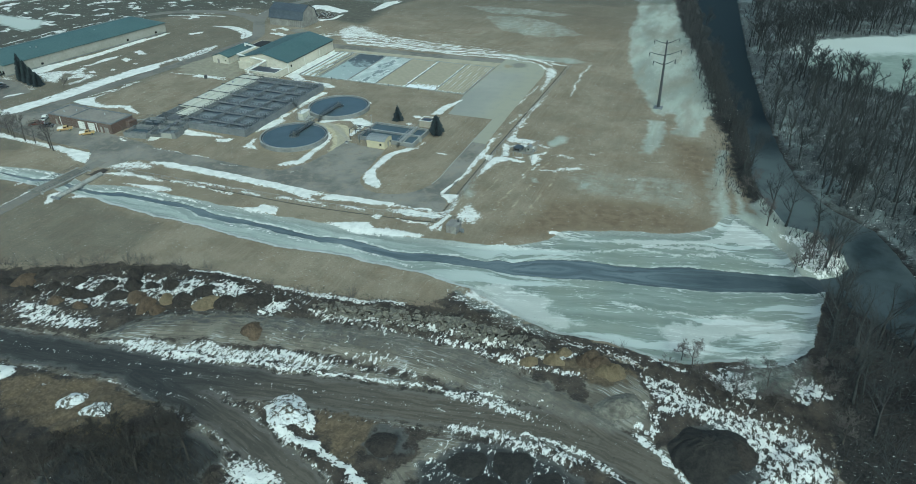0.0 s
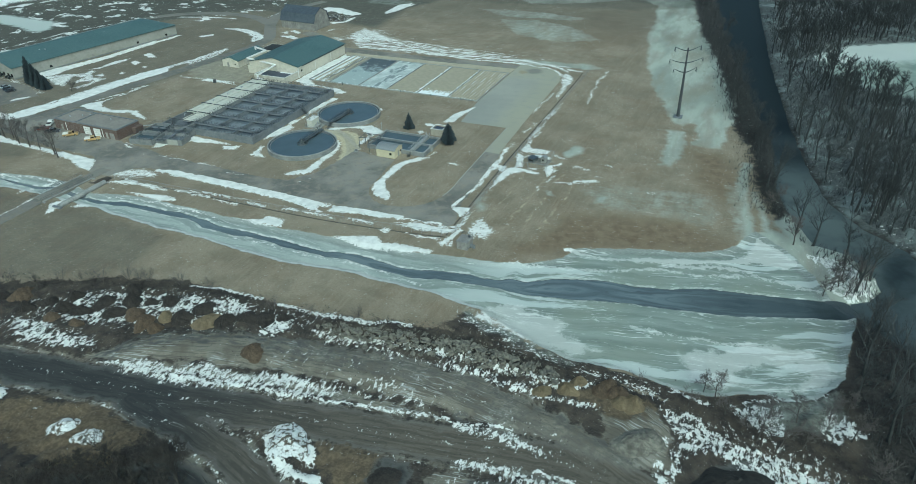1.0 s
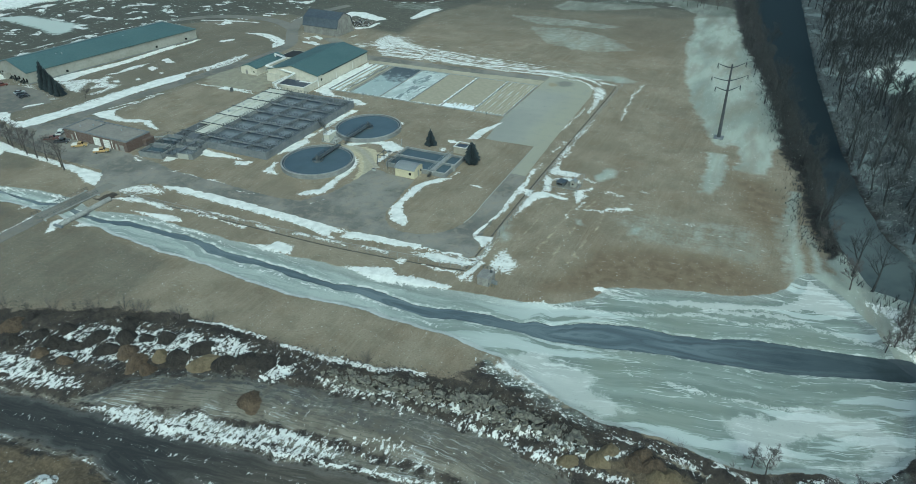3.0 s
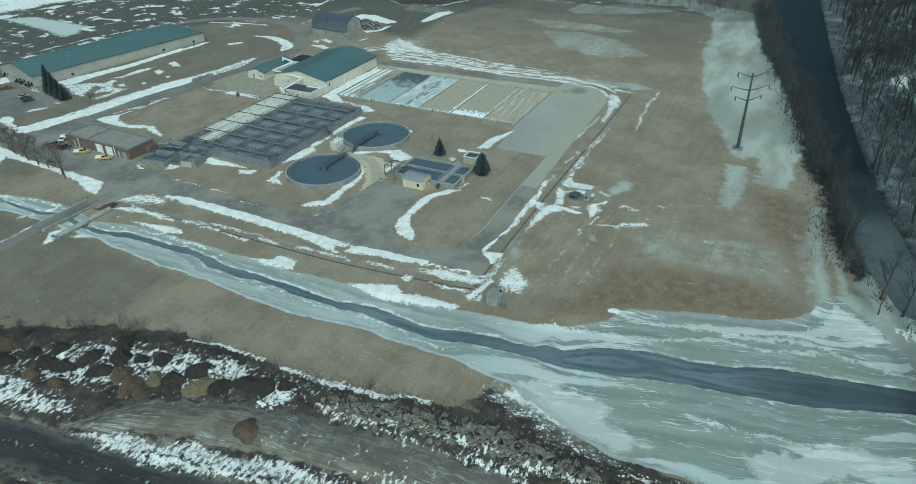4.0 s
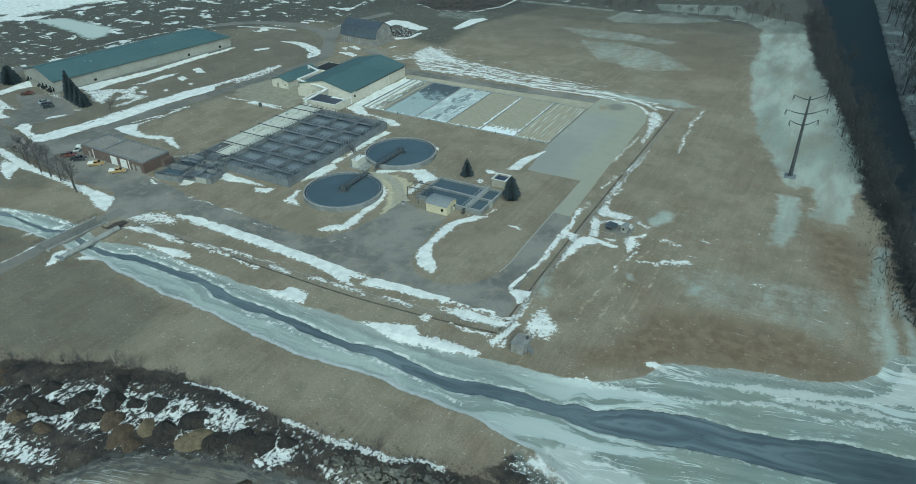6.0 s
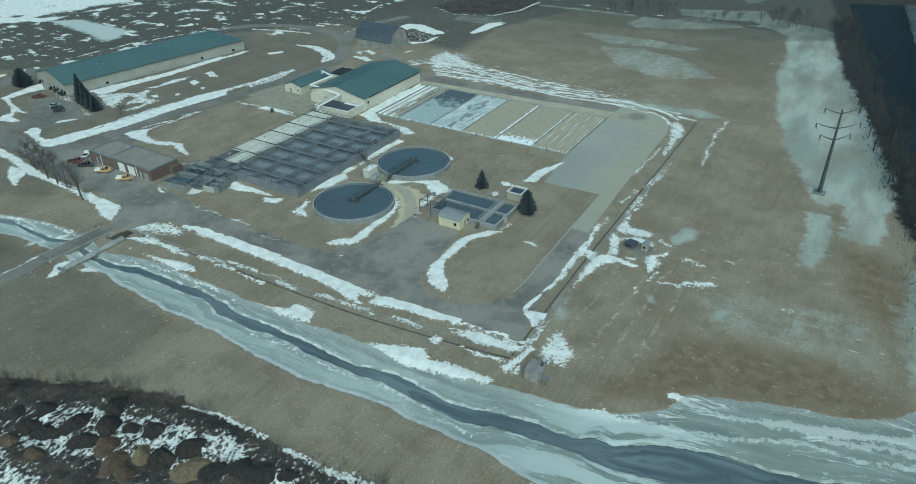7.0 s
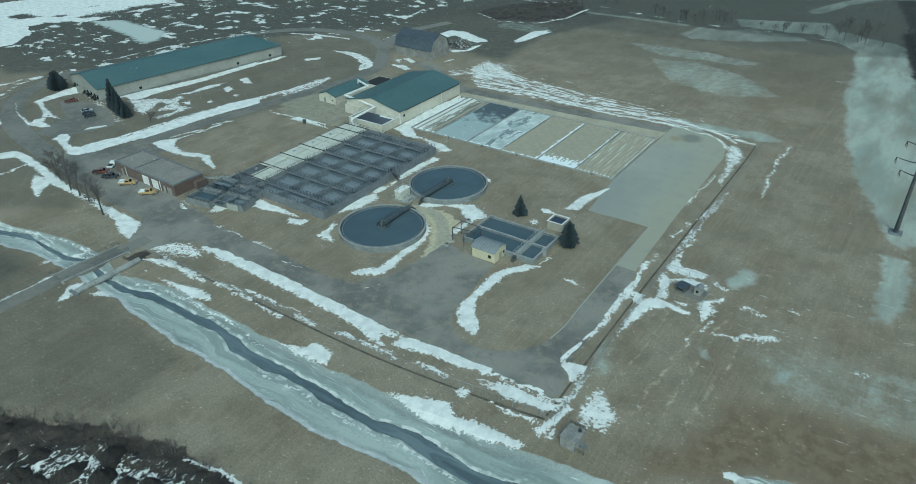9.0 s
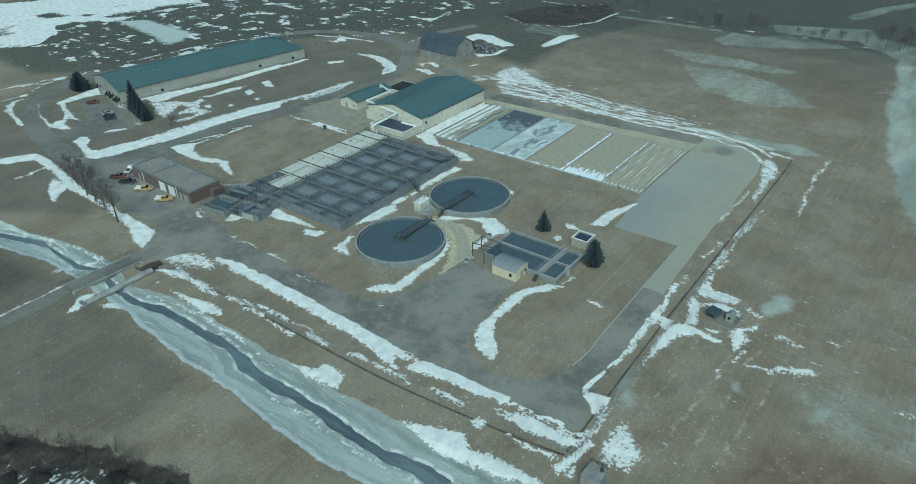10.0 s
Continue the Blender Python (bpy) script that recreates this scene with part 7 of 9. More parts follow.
def sludge_tank():
    t = thing("sludge_tank", -57.5, 55.4, 0, 0, "open cream tank with dark membrane bottom beside process building", "tank")
    x0, x1, y0, y1, h = -8.3, 8.5, -5.2, 5.1, 3.0
    for b in (cuboid(x0, y0, 0, x1, y0 + 0.35, h, 0.03), cuboid(x0, y0 + 0.35, 0, x0 + 0.35, y1, h, 0.03), cuboid(x1 - 0.35, y0 + 0.35, 0, x1, y1, h, 0.03)):
        part("wall", b, "cream", t)
    for a in ((x0 - 0.1, y0 - 0.1, x1 + 0.1, y0 + 0.45), (x0 - 0.1, y0 + 0.45, x0 + 0.45, y1), (x1 - 0.45, y0 + 0.45, x1 + 0.1, y1)):
        part("coping", cuboid(a[0], a[1], h, a[2], a[3], h + 0.18, 0.03), "white_paint", t)
    part("membrane", cuboid(x0 + 0.35, y0 + 0.35, 0.5, x1 - 0.35, y1, 1.9), "membrane", t, "dark blue-black membrane")
    part("snow_strip", cuboid(x0 + 7.5, y1 - 1.3, 1.9, x1 - 1.0, y1 - 0.2, 2.0, 0.04), "snow", t, "snow strip")


sludge_tank()


def duct():
    t = thing("foul_air_duct", -70, 58, 0, 0, "white insulated duct bent over roofs", "duct")
    pts = [(-17.3, 22.1, 4.2), (-17.3, 22.1, 5.5), (-7.5, 17.4, 6.0), (-8.6, 4.6, 5.7), (9.6, 1.6, 5.2), (9.4, -11.7, 4.4), (9.7, -12.1, 3.1), (12.8, -12.4, 3.0)]
    part("duct", pipe(pts, 0.42, 10), "white_paint", t)
    for p in pts[3:5]:
        bm = bmesh.new()
        tube(bm, (p[0], p[1], 0), (p[0], p[1], p[2]), 0.1, 0.1, 6)
        part("support", bm, "galvanised", t)


duct()


def blower_house():
    t = thing("blower_house", -90.0, 73.6, 0, 0, "small cream building with blue-green gabled roof", "building")
    gable_shell(t, -4.7, 4.7, -10.2, 11.0, 3.2, 4.7, "cream", "green_roof", 0.35)
    part("door", cuboid(-1.9, -10.32, 0, -0.8, -10.18, 2.1), "grey_boards", t)
    part("vent", cuboid(2.6, -10.3, 1.2, 3.2, -10.18, 1.8), "glass", t)
    u = thing("flat_roof_annex", -82.4, 88.6, 0, 0, "low building with dark flat roof and pale parapet", "building")
    part("wall", cuboid(-5.5, -5.4, 0, 5.0, 6, 3.4, 0.03), "cream", u)
    part("roof", cuboid(-5.0, -4.9, 3.3, 4.5, 5.5, 3.44), "rubber", u, "black flat roof")


blower_house()


def barn():
    t = thing("barn", -99.8, 142.0, 0, -3, "grey weathered barn with dark gambrel roof and board skirt", "barn")
    x0, x1, h = -11.6, 11.6, 4.0
    prof = [(-7.4, h), (-5.6, 8.3), (0, 11.2), (5.6, 8.3), (7.4, h)]
    bm = bmesh.new()
    for x in (x0, x1):
        f = bm.faces.new([bm.verts.new((x, y, z)) for y, z in [(-6.9, -0.2), (6.9, -0.2), (6.9, h)] + [(y * 0.95, z - 0.1) for y, z in prof[::-1][1:4]] + [(-6.9, h)]])
    for y in (-6.9, 6.9):
        bm.faces.new([bm.verts.new(p) for p in ((x0, y, -0.2), (x1, y, -0.2), (x1, y, h + 0.2), (x0, y, h + 0.2))])
    bmesh.ops.recalc_face_normals(bm, faces=bm.faces[:])
    part("wall", bm, "grey_boards", t)
    for a, b in zip(prof, prof[1:]):
        bm = bmesh.new()
        v = [bm.verts.new((x, y, z + o)) for o in (0, 0.2) for x in (x0 - 0.4, x1 + 0.4) for y, z in (a, b)]
        for f in ((0, 1, 3, 2), (4, 5, 7, 6), (0, 1, 5, 4), (2, 3, 7, 6), (0, 2, 6, 4), (1, 3, 7, 5)):
            bm.faces.new([v[i] for i in f])
        bmesh.ops.recalc_face_normals(bm, faces=bm.faces[:])
        part("roof", bm, "slate_roof", t, "dark slate-coloured roof slope")
    for i in range(16):
        x = x0 + 0.8 + i * 1.45
        for s in (-1, 1):
            bm = bmesh.new()
            tube(bm, (x, s * 7.9, 0), (x, s * 6.9, 3.7), 0.16, 0.14, 5)
            part("buttress", bm, "grey_boards", t)
    for i in range(9):
        y = -6.4 + i * 1.6
        bm = bmesh.new()
        tube(bm, (x1 + 0.9, y, 0), (x1, y, 3.6), 0.16, 0.14, 5)
        part("buttress", bm, "grey_boards", t)


barn()


def long_building():
    t = thing("long_building", -181.8, 59.8, 0, -10.2, "long cream building with blue-green metal roof", "building")
    x0, x1, y0, y1, h, r = -15.6, 15.6, -45.4, 45.4, 5.2, 8.9
    bm = bmesh.new()
    low = [bm.verts.new((x, y, -0.2)) for x, y in ((x0, y0), (x1, y0), (x1, y1), (x0, y1))]
    up = [bm.verts.new((x, y, h)) for x, y in ((x0, y0), (x1, y0), (x1, y1), (x0, y1))]
    peak = bm.verts.new((0, y0, r - 0.1))
    bm.faces.new((low[0], low[1], up[1], peak, up[0]))
    for i in (1, 2, 3):
        bm.faces.new((low[i], low[(i + 1) % 4], up[(i + 1) % 4], up[i]))
    bmesh.ops.recalc_face_normals(bm, faces=bm.faces[:])
    part("wall", bm, "dim_cream", t)
    o = 0.5
    a, b, c, d = (x0 - o, y0 - o, h), (x1 + o, y0 - o, h), (x1 + o, y1 + o, h), (x0 - o, y1 + o, h)
    p, q = (0, y0 - o, r), (0, y1 - 9, r)
    for f in ((b, c, q, p), (c, d, q), (d, a, p, q)):
        bm = bmesh.new()
        lo = [bm.verts.new(v) for v in f]
        hi = [bm.verts.new((v[0], v[1], v[2] + 0.2)) for v in f]
        bm.faces.new(hi)
        bm.faces.new(lo[::-1])
        for i in range(len(f)):
            bm.faces.new((lo[i], lo[(i + 1) % len(f)], hi[(i + 1) % len(f)], hi[i]))
        bmesh.ops.recalc_face_normals(bm, faces=bm.faces[:])
        part("roof", bm, "green_roof", t, "blue-green metal roof slope")
    for y in (-28, -6, 20, 38):
        part("door" if y == -6 else "window", cuboid(x1 - 0.02, y, 0 if y == -6 else 1.1, x1 + 0.06, y + 1.2, 2.1), "grey_boards" if y == -6 else "glass", t)
    for x in (-13, -10, -6.5, -3, 2, 6, 10, 13):
        part("window", cuboid(x, y0 - 0.06, 1.0, x + 1.5, y0 + 0.02, 2.4), "glass", t, "dark window")
    part("porch", cuboid(-4.5, y0 - 2.2, 0, -1.5, y0 - 0.1, 2.8, 0.05), "dim_cream", t)
    part("foundation_strip", cuboid(x1, y0, -0.1, x1 + 0.08, y1, 0.6), "mid_concrete", t)
    for x, y in ((5.5, -26), (7, -24), (4, 10)):
        part("roof_vent", cuboid(x, y, 6.9, x + 0.5, y + 0.5, 8.2), "galvanised", t)


long_building()


def garage():
    t = thing("brick_garage", -87.3, -19.6, 0, -1, "red-brown brick garage with flat roof and white doors", "building")
    x0, x1, y0, y1, h = -16.6, 16.6, -5.4, 5.4, 4.0
    part("wall", cuboid(x0, y0, -0.2, x1, y1, h - 0.25), "brick", t)
    part("roof", cuboid(x0 + 0.4, y0 + 0.4, h - 0.3, x1 - 0.4, y1 - 0.4, h - 0.12), "flat_roof", t, "tan gravel flat roof")
    for a in ((x0, y0, x1, y0 + 0.4), (x0, y1 - 0.4, x1, y1), (x0, y0 + 0.4, x0 + 0.4, y1 - 0.4), (x1 - 0.4, y0 + 0.4, x1, y1 - 0.4), (x0 + 11.2, y0 + 0.4, x0 + 11.6, y1 - 0.4)):
        part("parapet", cuboid(a[0], a[1], h - 0.3, a[2], a[3], h + 0.18, 0.02), "wet_concrete", t)
    for x in (-0.8, 4.4):
        dr = part("door", cuboid(x, y0 - 0.08, 0, x + 3.4, y0 + 0.02, 3.1), "white_paint", t, "white overhead door")
        for k in range(3):
            part("panel_joint", cuboid(x, y0 - 0.1, 0.75 + k * 0.78, x + 3.4, y0 - 0.075, 0.81 + k * 0.78), "grey_boards", dr)
    for x in (-13.2, 10.5, 12.6):
        part("door", cuboid(x, y0 - 0.08, 0, x + (2.2 if x > 12 else 1.0), y0 + 0.02, 2.3), "dim_cream" if x < 12 else "grey_boards", t)
    for x in (-10.4, 8.9):
        part("downpipe", cuboid(x, y0 - 0.16, 0, x + 0.2, y0 - 0.02, 3.5), "white_paint", t)
    for x, y in ((-8, 1), (-5.5, 2.6), (-12, -1.5), (6, 2)):
        bm = bmesh.new()
        tube(bm, (x, y, h - 0.15), (x, y, h + 0.55), 0.2, 0.2, 8)
        part("roof_vent", bm, "galvanised", t)
    part("leanto", cuboid(x1, 1.5, 0, x1 + 1.8, y1, 2.6, 0.03), "brick", t)


garage()


def headworks():
    t = thing("headworks_tank", -58.9, -20.0, 0, 8, "weathered concrete headworks tanks and channels with railings", "basin")
    for x0, y0, x1, y1, h in ((-6.5, -5.2, 3.2, 2.6, 2.0), (3.2, -2.8, 14.2, 3.0, 2.1), (-6.0, 2.8, 3.0, 10.6, 2.2), (3.2, 3.2, 13.0, 8.6, 2.2)):
        for b in (cuboid(x0, y0, -0.2, x1, y0 + 0.3, h, 0.03), cuboid(x0, y1 - 0.3, -0.2, x1, y1, h, 0.03), cuboid(x0, y0 + 0.3, -0.2, x0 + 0.3, y1 - 0.3, h, 0.03), cuboid(x1 - 0.3, y0 + 0.3, -0.2, x1, y1 - 0.3, h, 0.03)):
            part("wall", b, "mid_concrete", t)
        bm = bmesh.new()
        bm.faces.new([bm.verts.new(p) for p in ((x0 + 0.3, y0 + 0.3, 1.1), (x1 - 0.3, y0 + 0.3, 1.1), (x1 - 0.3, y1 - 0.3, 1.1), (x0 + 0.3, y1 - 0.3, 1.1))])
        part("water", bm, "tank_water" if x0 < 0 else "aerated_water", t)
        for p, q in (((x0, y0), (x1, y0)), ((x0, y1), (x1, y1)), ((x0, y0), (x0, y1)), ((x1, y0), (x1, y1))):
            railing((*p, h), (*q, h), t)
    part("inner_wall", cuboid(-5.2, -3.6, 0, 2.0, -3.3, 1.9), "wet_concrete", t)
    part("inner_wall", cuboid(-5.2, 0.9, 0, 2.0, 1.2, 1.9), "wet_concrete", t)
    part("platform", cuboid(4.5, -4.6, 1.9, 8.0, -2.8, 2.05, 0.02), "steel", t)
    railing((4.5, -4.6, 2.05), (8.0, -4.6, 2.05), t)
    part("walkway", cuboid(-6.0, 5.8, 2.0, 3.0, 7.0, 2.2, 0.02), "wet_concrete", t)
    part("walkway", cuboid(7.4, -2.6, 2.0, 8.6, 8.4, 2.2, 0.02), "wet_concrete", t)
    part("gate_panel", cuboid(8.4, -3.15, 0.1, 12.6, -2.85, 2.0, 0.02), "pale_concrete", t, "pale concrete panel")
    for x, y in ((-3.5, 4.2), (0.2, 4.4), (5.2, 5.6), (10.4, 5.4), (-4.2, -1.0)):
        bm = bmesh.new()
        tube(bm, (x, y, 1.6), (x, y, 3.0), 0.12, 0.12, 6)
        box(bm, x - 0.35, y - 0.25, 2.9, x + 0.35, y + 0.25, 3.3)
        part("gate_actuator", bm, "steel", t)
    bm = bmesh.new()
    tube(bm, (-6, 11.3, 0.5), (10, 9.4, 0.5), 0.3, 0.3, 8)
    part("pipe", bm, "pale_concrete", t)


headworks()


# ---- drying beds ----
def drying_beds():
    says = ["snow-streaked sludge drying bed with low concrete curbs", "drying bed with dark mottled ice", "drying bed covered in pale blue ice", "tan sand drying bed with low concrete curbs", "tan drying bed with light snow streaks", "ridged drying bed with snow in furrows"]
    xs = [-43.0, -32.5, -17.5, -3.2, 11.4, 25.9, 39.4]
    for i in range(6):
        a, b = xs[i], xs[i + 1]
        t = thing("drying_bed", (a + b) / 2, 79.7, 0, 0, says[i], "bed", "sludge drying beds")
        w = (b - a) / 2
        l = 19.8
        part("fill", cuboid(-w + 0.35, -l + 0.3, -0.2, w, l - 0.3, 0.10), "bed_%d" % i, t)
        if i == 0:
            part("curb", cuboid(-w - 0.15, -l, -0.2, -w + 0.15, l, 0.45, 0.04), "concrete", t)
        part("curb", cuboid(w - 0.02, -l, -0.2, w + 0.3, l, 0.5, 0.04), "concrete", t)
        for y in (-l, l - 0.3):
            part("curb", cuboid(-w + 0.16, y, -0.2, w - 0.03, y + 0.3, 0.42, 0.04), "concrete", t)
        if i in (0, 5):
            for k in range(9) if i else range(1, 8, 3):
                x = -w + 1.2 + k * (2 * w - 2.2) / 8
                bm = bmesh.new()
                vs = [[bm.verts.new((x + dx + 0.12 * math.sin(3.1 * k + 0.9 * j), -l + 0.6 + j * (2 * l - 1.2) / 14, z)) for dx, z in ((-0.5, 0.08), (-0.18, 0.32), (0.18, 0.32), (0.5, 0.08))] for j in range(15)]
                for p, q in zip(vs, vs[1:]):
                    for m in range(3):
                        bm.faces.new((p[m], p[m + 1], q[m + 1], q[m]))
                bmesh.ops.recalc_face_normals(bm, faces=bm.faces[:])
                part("ridge", bm, "bed_tan", t, "tan sludge ridge")
        if i > 0:
            part("gate_post", cuboid(-0.15, -l - 0.6, 0, 0.15, -l - 0.3, 0.9), "dark_steel", t)
            part("inlet", cuboid(w - 0.4, l - 1.6, 0.1, w + 0.5, l - 0.9, 0.75, 0.05), "concrete", t)


drying_beds()


# ---- bridge, fences, small huts, pylon ----
def creek_bridge():
    t = thing("creek_bridge", -56.5, -62.6, 0, -3.0, "grey concrete road bridge with dark railings over creek", "bridge")
    part("deck", cuboid(-2.85, -8.4, -0.5, 2.85, 8.4, 0.2, 0.05), "old_asphalt", t)
    for x in (-2.7, 2.4):
        part("kerb", cuboid(x, -9.2, 0.2, x + 0.3, 9.2, 0.45, 0.03), "concrete", t)
        railing((x + 0.15, -9.6, 0.42), (x + 0.15, 9.6, 0.42), t, 1.1, 1.9)
    for x in (-2.75, 2.45):
        part("girder", cuboid(x, -9.1, -1.0, x + 0.3, 9.1, -0.5, 0.03), "wet_concrete", t)
    for y in (-8.6, -2.6, 3.4, 8.6):
        part("pier", cuboid(-2.6, y - 0.35, -2.4, 2.6, y + 0.35, -0.5, 0.05), "wet_concrete", t)
    for x, y in ((-3.6, -9.4), (2.6, -9.4), (-3.6, 9.0), (2.6, 9.0)):
        part("wing_wall", cuboid(x, y, -1.8, x + 1.0, y + 0.5, 0.35, 0.05), "concrete", t)


def pipe_bridge():
    t = thing("pipe_bridge", -46.7, -63.4, 0, 0.3, "long grey concrete pipe beam crossing creek", "beam")
    bm = bmesh.new()
    tube(bm, (0, -9.0, 0.45), (0, 9.0, 0.45), 0.8, 0.8, 14)
    part("pipe", bm, "concrete", t)
    for y in (-8.6, -0.2, 8.3):
        part("pier", cuboid(-0.9, y - 0.45, -2.0, 0.9, y + 0.45, -0.05, 0.06), "wet_concrete", t)
    part("headwall", cuboid(-2.2, -9.8, -1.4, 1.3, -9.0, 0.6, 0.05), "wet_concrete", t)


creek_bridge()
pipe_bridge()


def fence(name, pts, label, step_m=3.0, h=1.9):
    """Chain-link fence: posts, a top rail and thin wires."""
    t = thing(name, pts[0][0], pts[0][1], 0, 0, label, "fence")
    o = Vector((pts[0][0], pts[0][1], 0))
    for p, q in zip(pts, pts[1:]):
        p, q = Vector((*p, 0)) - o, Vector((*q, 0)) - o
        n = max(1, round((q - p).length / step_m))
        for i in range(n):
            a = p.lerp(q, i / n)
            bm = bmesh.new()
            tube(bm, a + Vector((0, 0, -0.2)), a + Vector((0, 0, h)), 0.045, 0.045, 5)
            part("post", bm, "chain", t)
        bm = bmesh.new()
        up = Vector((0, 0, 1))
        tube(bm, p + up * h, q + up * h, 0.04, 0.04, 4)
        part("rail", bm, "chain", t)
        bm = bmesh.new()
        for k in range(1, 8):
            tube(bm, p + up * (h * k / 8), q + up * (h * k / 8), 0.008, 0.008, 3, caps=False)
        part("wire", bm, "chain", t)


fence("front_fence", [(-46, -51), (-8.7, -50), (21, -49), (38, -48.4), (74, -44.6)], "thin grey chain-link fence along front drive")
fence("side_fence", [(74, -44.6), (73.5, -25), (72.8, 6.4), (73.2, 44), (73.5, 116)], "thin grey chain-link fence beside the pale pavement")
fence("compound_fence", [(72.8, 6.4), (85.8, 7.0), (85, 18.8), (72.8, 18.8)], "thin chain-link fence round two sheds")


def outfall_hut():
    t = thing("outfall_hut", 79.1, -47.4, 0, -2, "small grey concrete outfall hut on creek bank", "hut")
    part("wall", cuboid(-1.6, -1.9, -0.6, 1.6, 1.9, 2.3, 0.06), "grey_boards", t)
    part("roof", cuboid(-1.75, -2.05, 2.3, 1.75, 2.05, 2.5, 0.05), "grey_boards", t)
    bm = bmesh.new()
    tube(bm, (0.9, 1.2, 2.5), (0.9, 1.2, 3.0), 0.35, 0.35, 10)
    part("hatch", bm, "dark_steel", t)
    part("side_wall", cuboid(1.6, -0.2, -0.6, 3.2, 0.1, 1.2, 0.03), "wet_concrete", t)
    railing((-1.6, 1.9, 2.5), (1.6, 1.9, 2.5), t, 1.0, 1.1)
    railing((1.6, -1.9, 0.3), (3.4, -1.9, 0.3), t, 1.0, 1.1)


outfall_hut()


def compound_sheds():
    t = thing("meter_shed", 79.4, 12.4, 0, -12, "low dark grey metal shed with louvre", "shed")
    part("wall", cuboid(-1.25, -1.4, 0.1, 1.25, 1.4, 1.35, 0.04), "steel", t)
    part("roof", cuboid(-1.4, -1.55, 1.35, 1.4, 1.55, 1.5, 0.05), "slate_roof", t)
    part("louvre", cuboid(-0.9, -1.46, 0.6, 0.9, -1.38, 1.1), "rubber", t, "black louvre")
    u = thing("garden_shed", 83.3, 12.6, 0, -8, "small white shed with grey gabled roof", "shed")
    gable_shell(u, -0.8, 0.8, -0.95, 0.95, 1.9, 2.45, "dim_cream", "grey_roof", 0.12)
    part("window", cuboid(-0.28, -1.01, 0.9, 0.28, -0.93, 1.5), "glass", u)
    part("slab", cuboid(-4.8, -2.6, 0.0, 1.8, 2.4, 0.16), "old_asphalt", u)


compound_sheds()


def pylon():
    t = thing("power_pylon", 119.3, 71.2, 0, 0, "tall grey steel monopole pylon with curved cross arms", "pylon")
    bm = bmesh.new()
    tube(bm, (0, 0, -0.5), (0, 0, 27), 0.68, 0.26, 12)
    part("pole", bm, "dark_steel", t, smooth=False)
    part("foundation", cuboid(-1.7, -1.7, -0.3, 1.7, 1.7, 0.35, 0.1), "wet_concrete", t)
    ax = Vector((math.cos(radians(30)), math.sin(radians(30)), 0))
    for z, l in ((25.8, 5.0), (21.2, 6.4), (17.6, 4.4)):
        for s in (-1, 1):
            pts = [ax * (s * l * u) + Vector((0, 0, z + 1.7 * u ** 1.5)) for u in (0.05, 0.35, 0.7, 1.0)]
            bm = bmesh.new()
            for i, (p, q) in enumerate(zip(pts, pts[1:])):
                tube(bm, p, q, 0.22 - 0.05 * i, 0.17 - 0.05 * i, 6)
            arm = part("cross_arm", bm, "dark_steel", t)
            bm = bmesh.new()
            e = pts[-1]
            for k in (-0.5, 0.5):
                tube(bm, e, e + Vector((-0.5 * k, 0.85 * k, -1.7)), 0.10, 0.08, 6)
            part("insulator", bm, "dark_steel", arm, "dark insulator string")


pylon()


# ---- vehicles ----
def car_wheels(t, xs, w, r=0.38):
    for x in xs:
        for s in (-1, 1):
            bm = bmesh.new()
            tube(bm, (x, s * w, r), (x, s * (w - 0.26), r), r, r, 16)
            wh = part("wheel", bm, "rubber", t)
            bm = bmesh.new()
            tube(bm, (x, s * (w + 0.012), r), (x, s * (w - 0.05), r), r * 0.6, r * 0.6, 12)
            part("rim", bm, "galvanised", wh)


def hull(rows, w):
    """A body from side outline rows of (x, z, half width)."""
    bm = bmesh.new()
    sides = [[bm.verts.new((x, s * (w * k), z)) for x, z, k in rows] for s in (-1, 1)]
    n = len(rows)
    for i in range(n):
        bm.faces.new((sides[0][i], sides[0][(i + 1) % n], sides[1][(i + 1) % n], sides[1][i]))
    bm.faces.new(sides[0])
    bm.faces.new(sides[1][::-1])
    bmesh.ops.recalc_face_normals(bm, faces=bm.faces[:])
    bmesh.ops.bevel(bm, geom=bm.edges[:], offset=0.04, segments=1, affect="EDGES")
    return bm


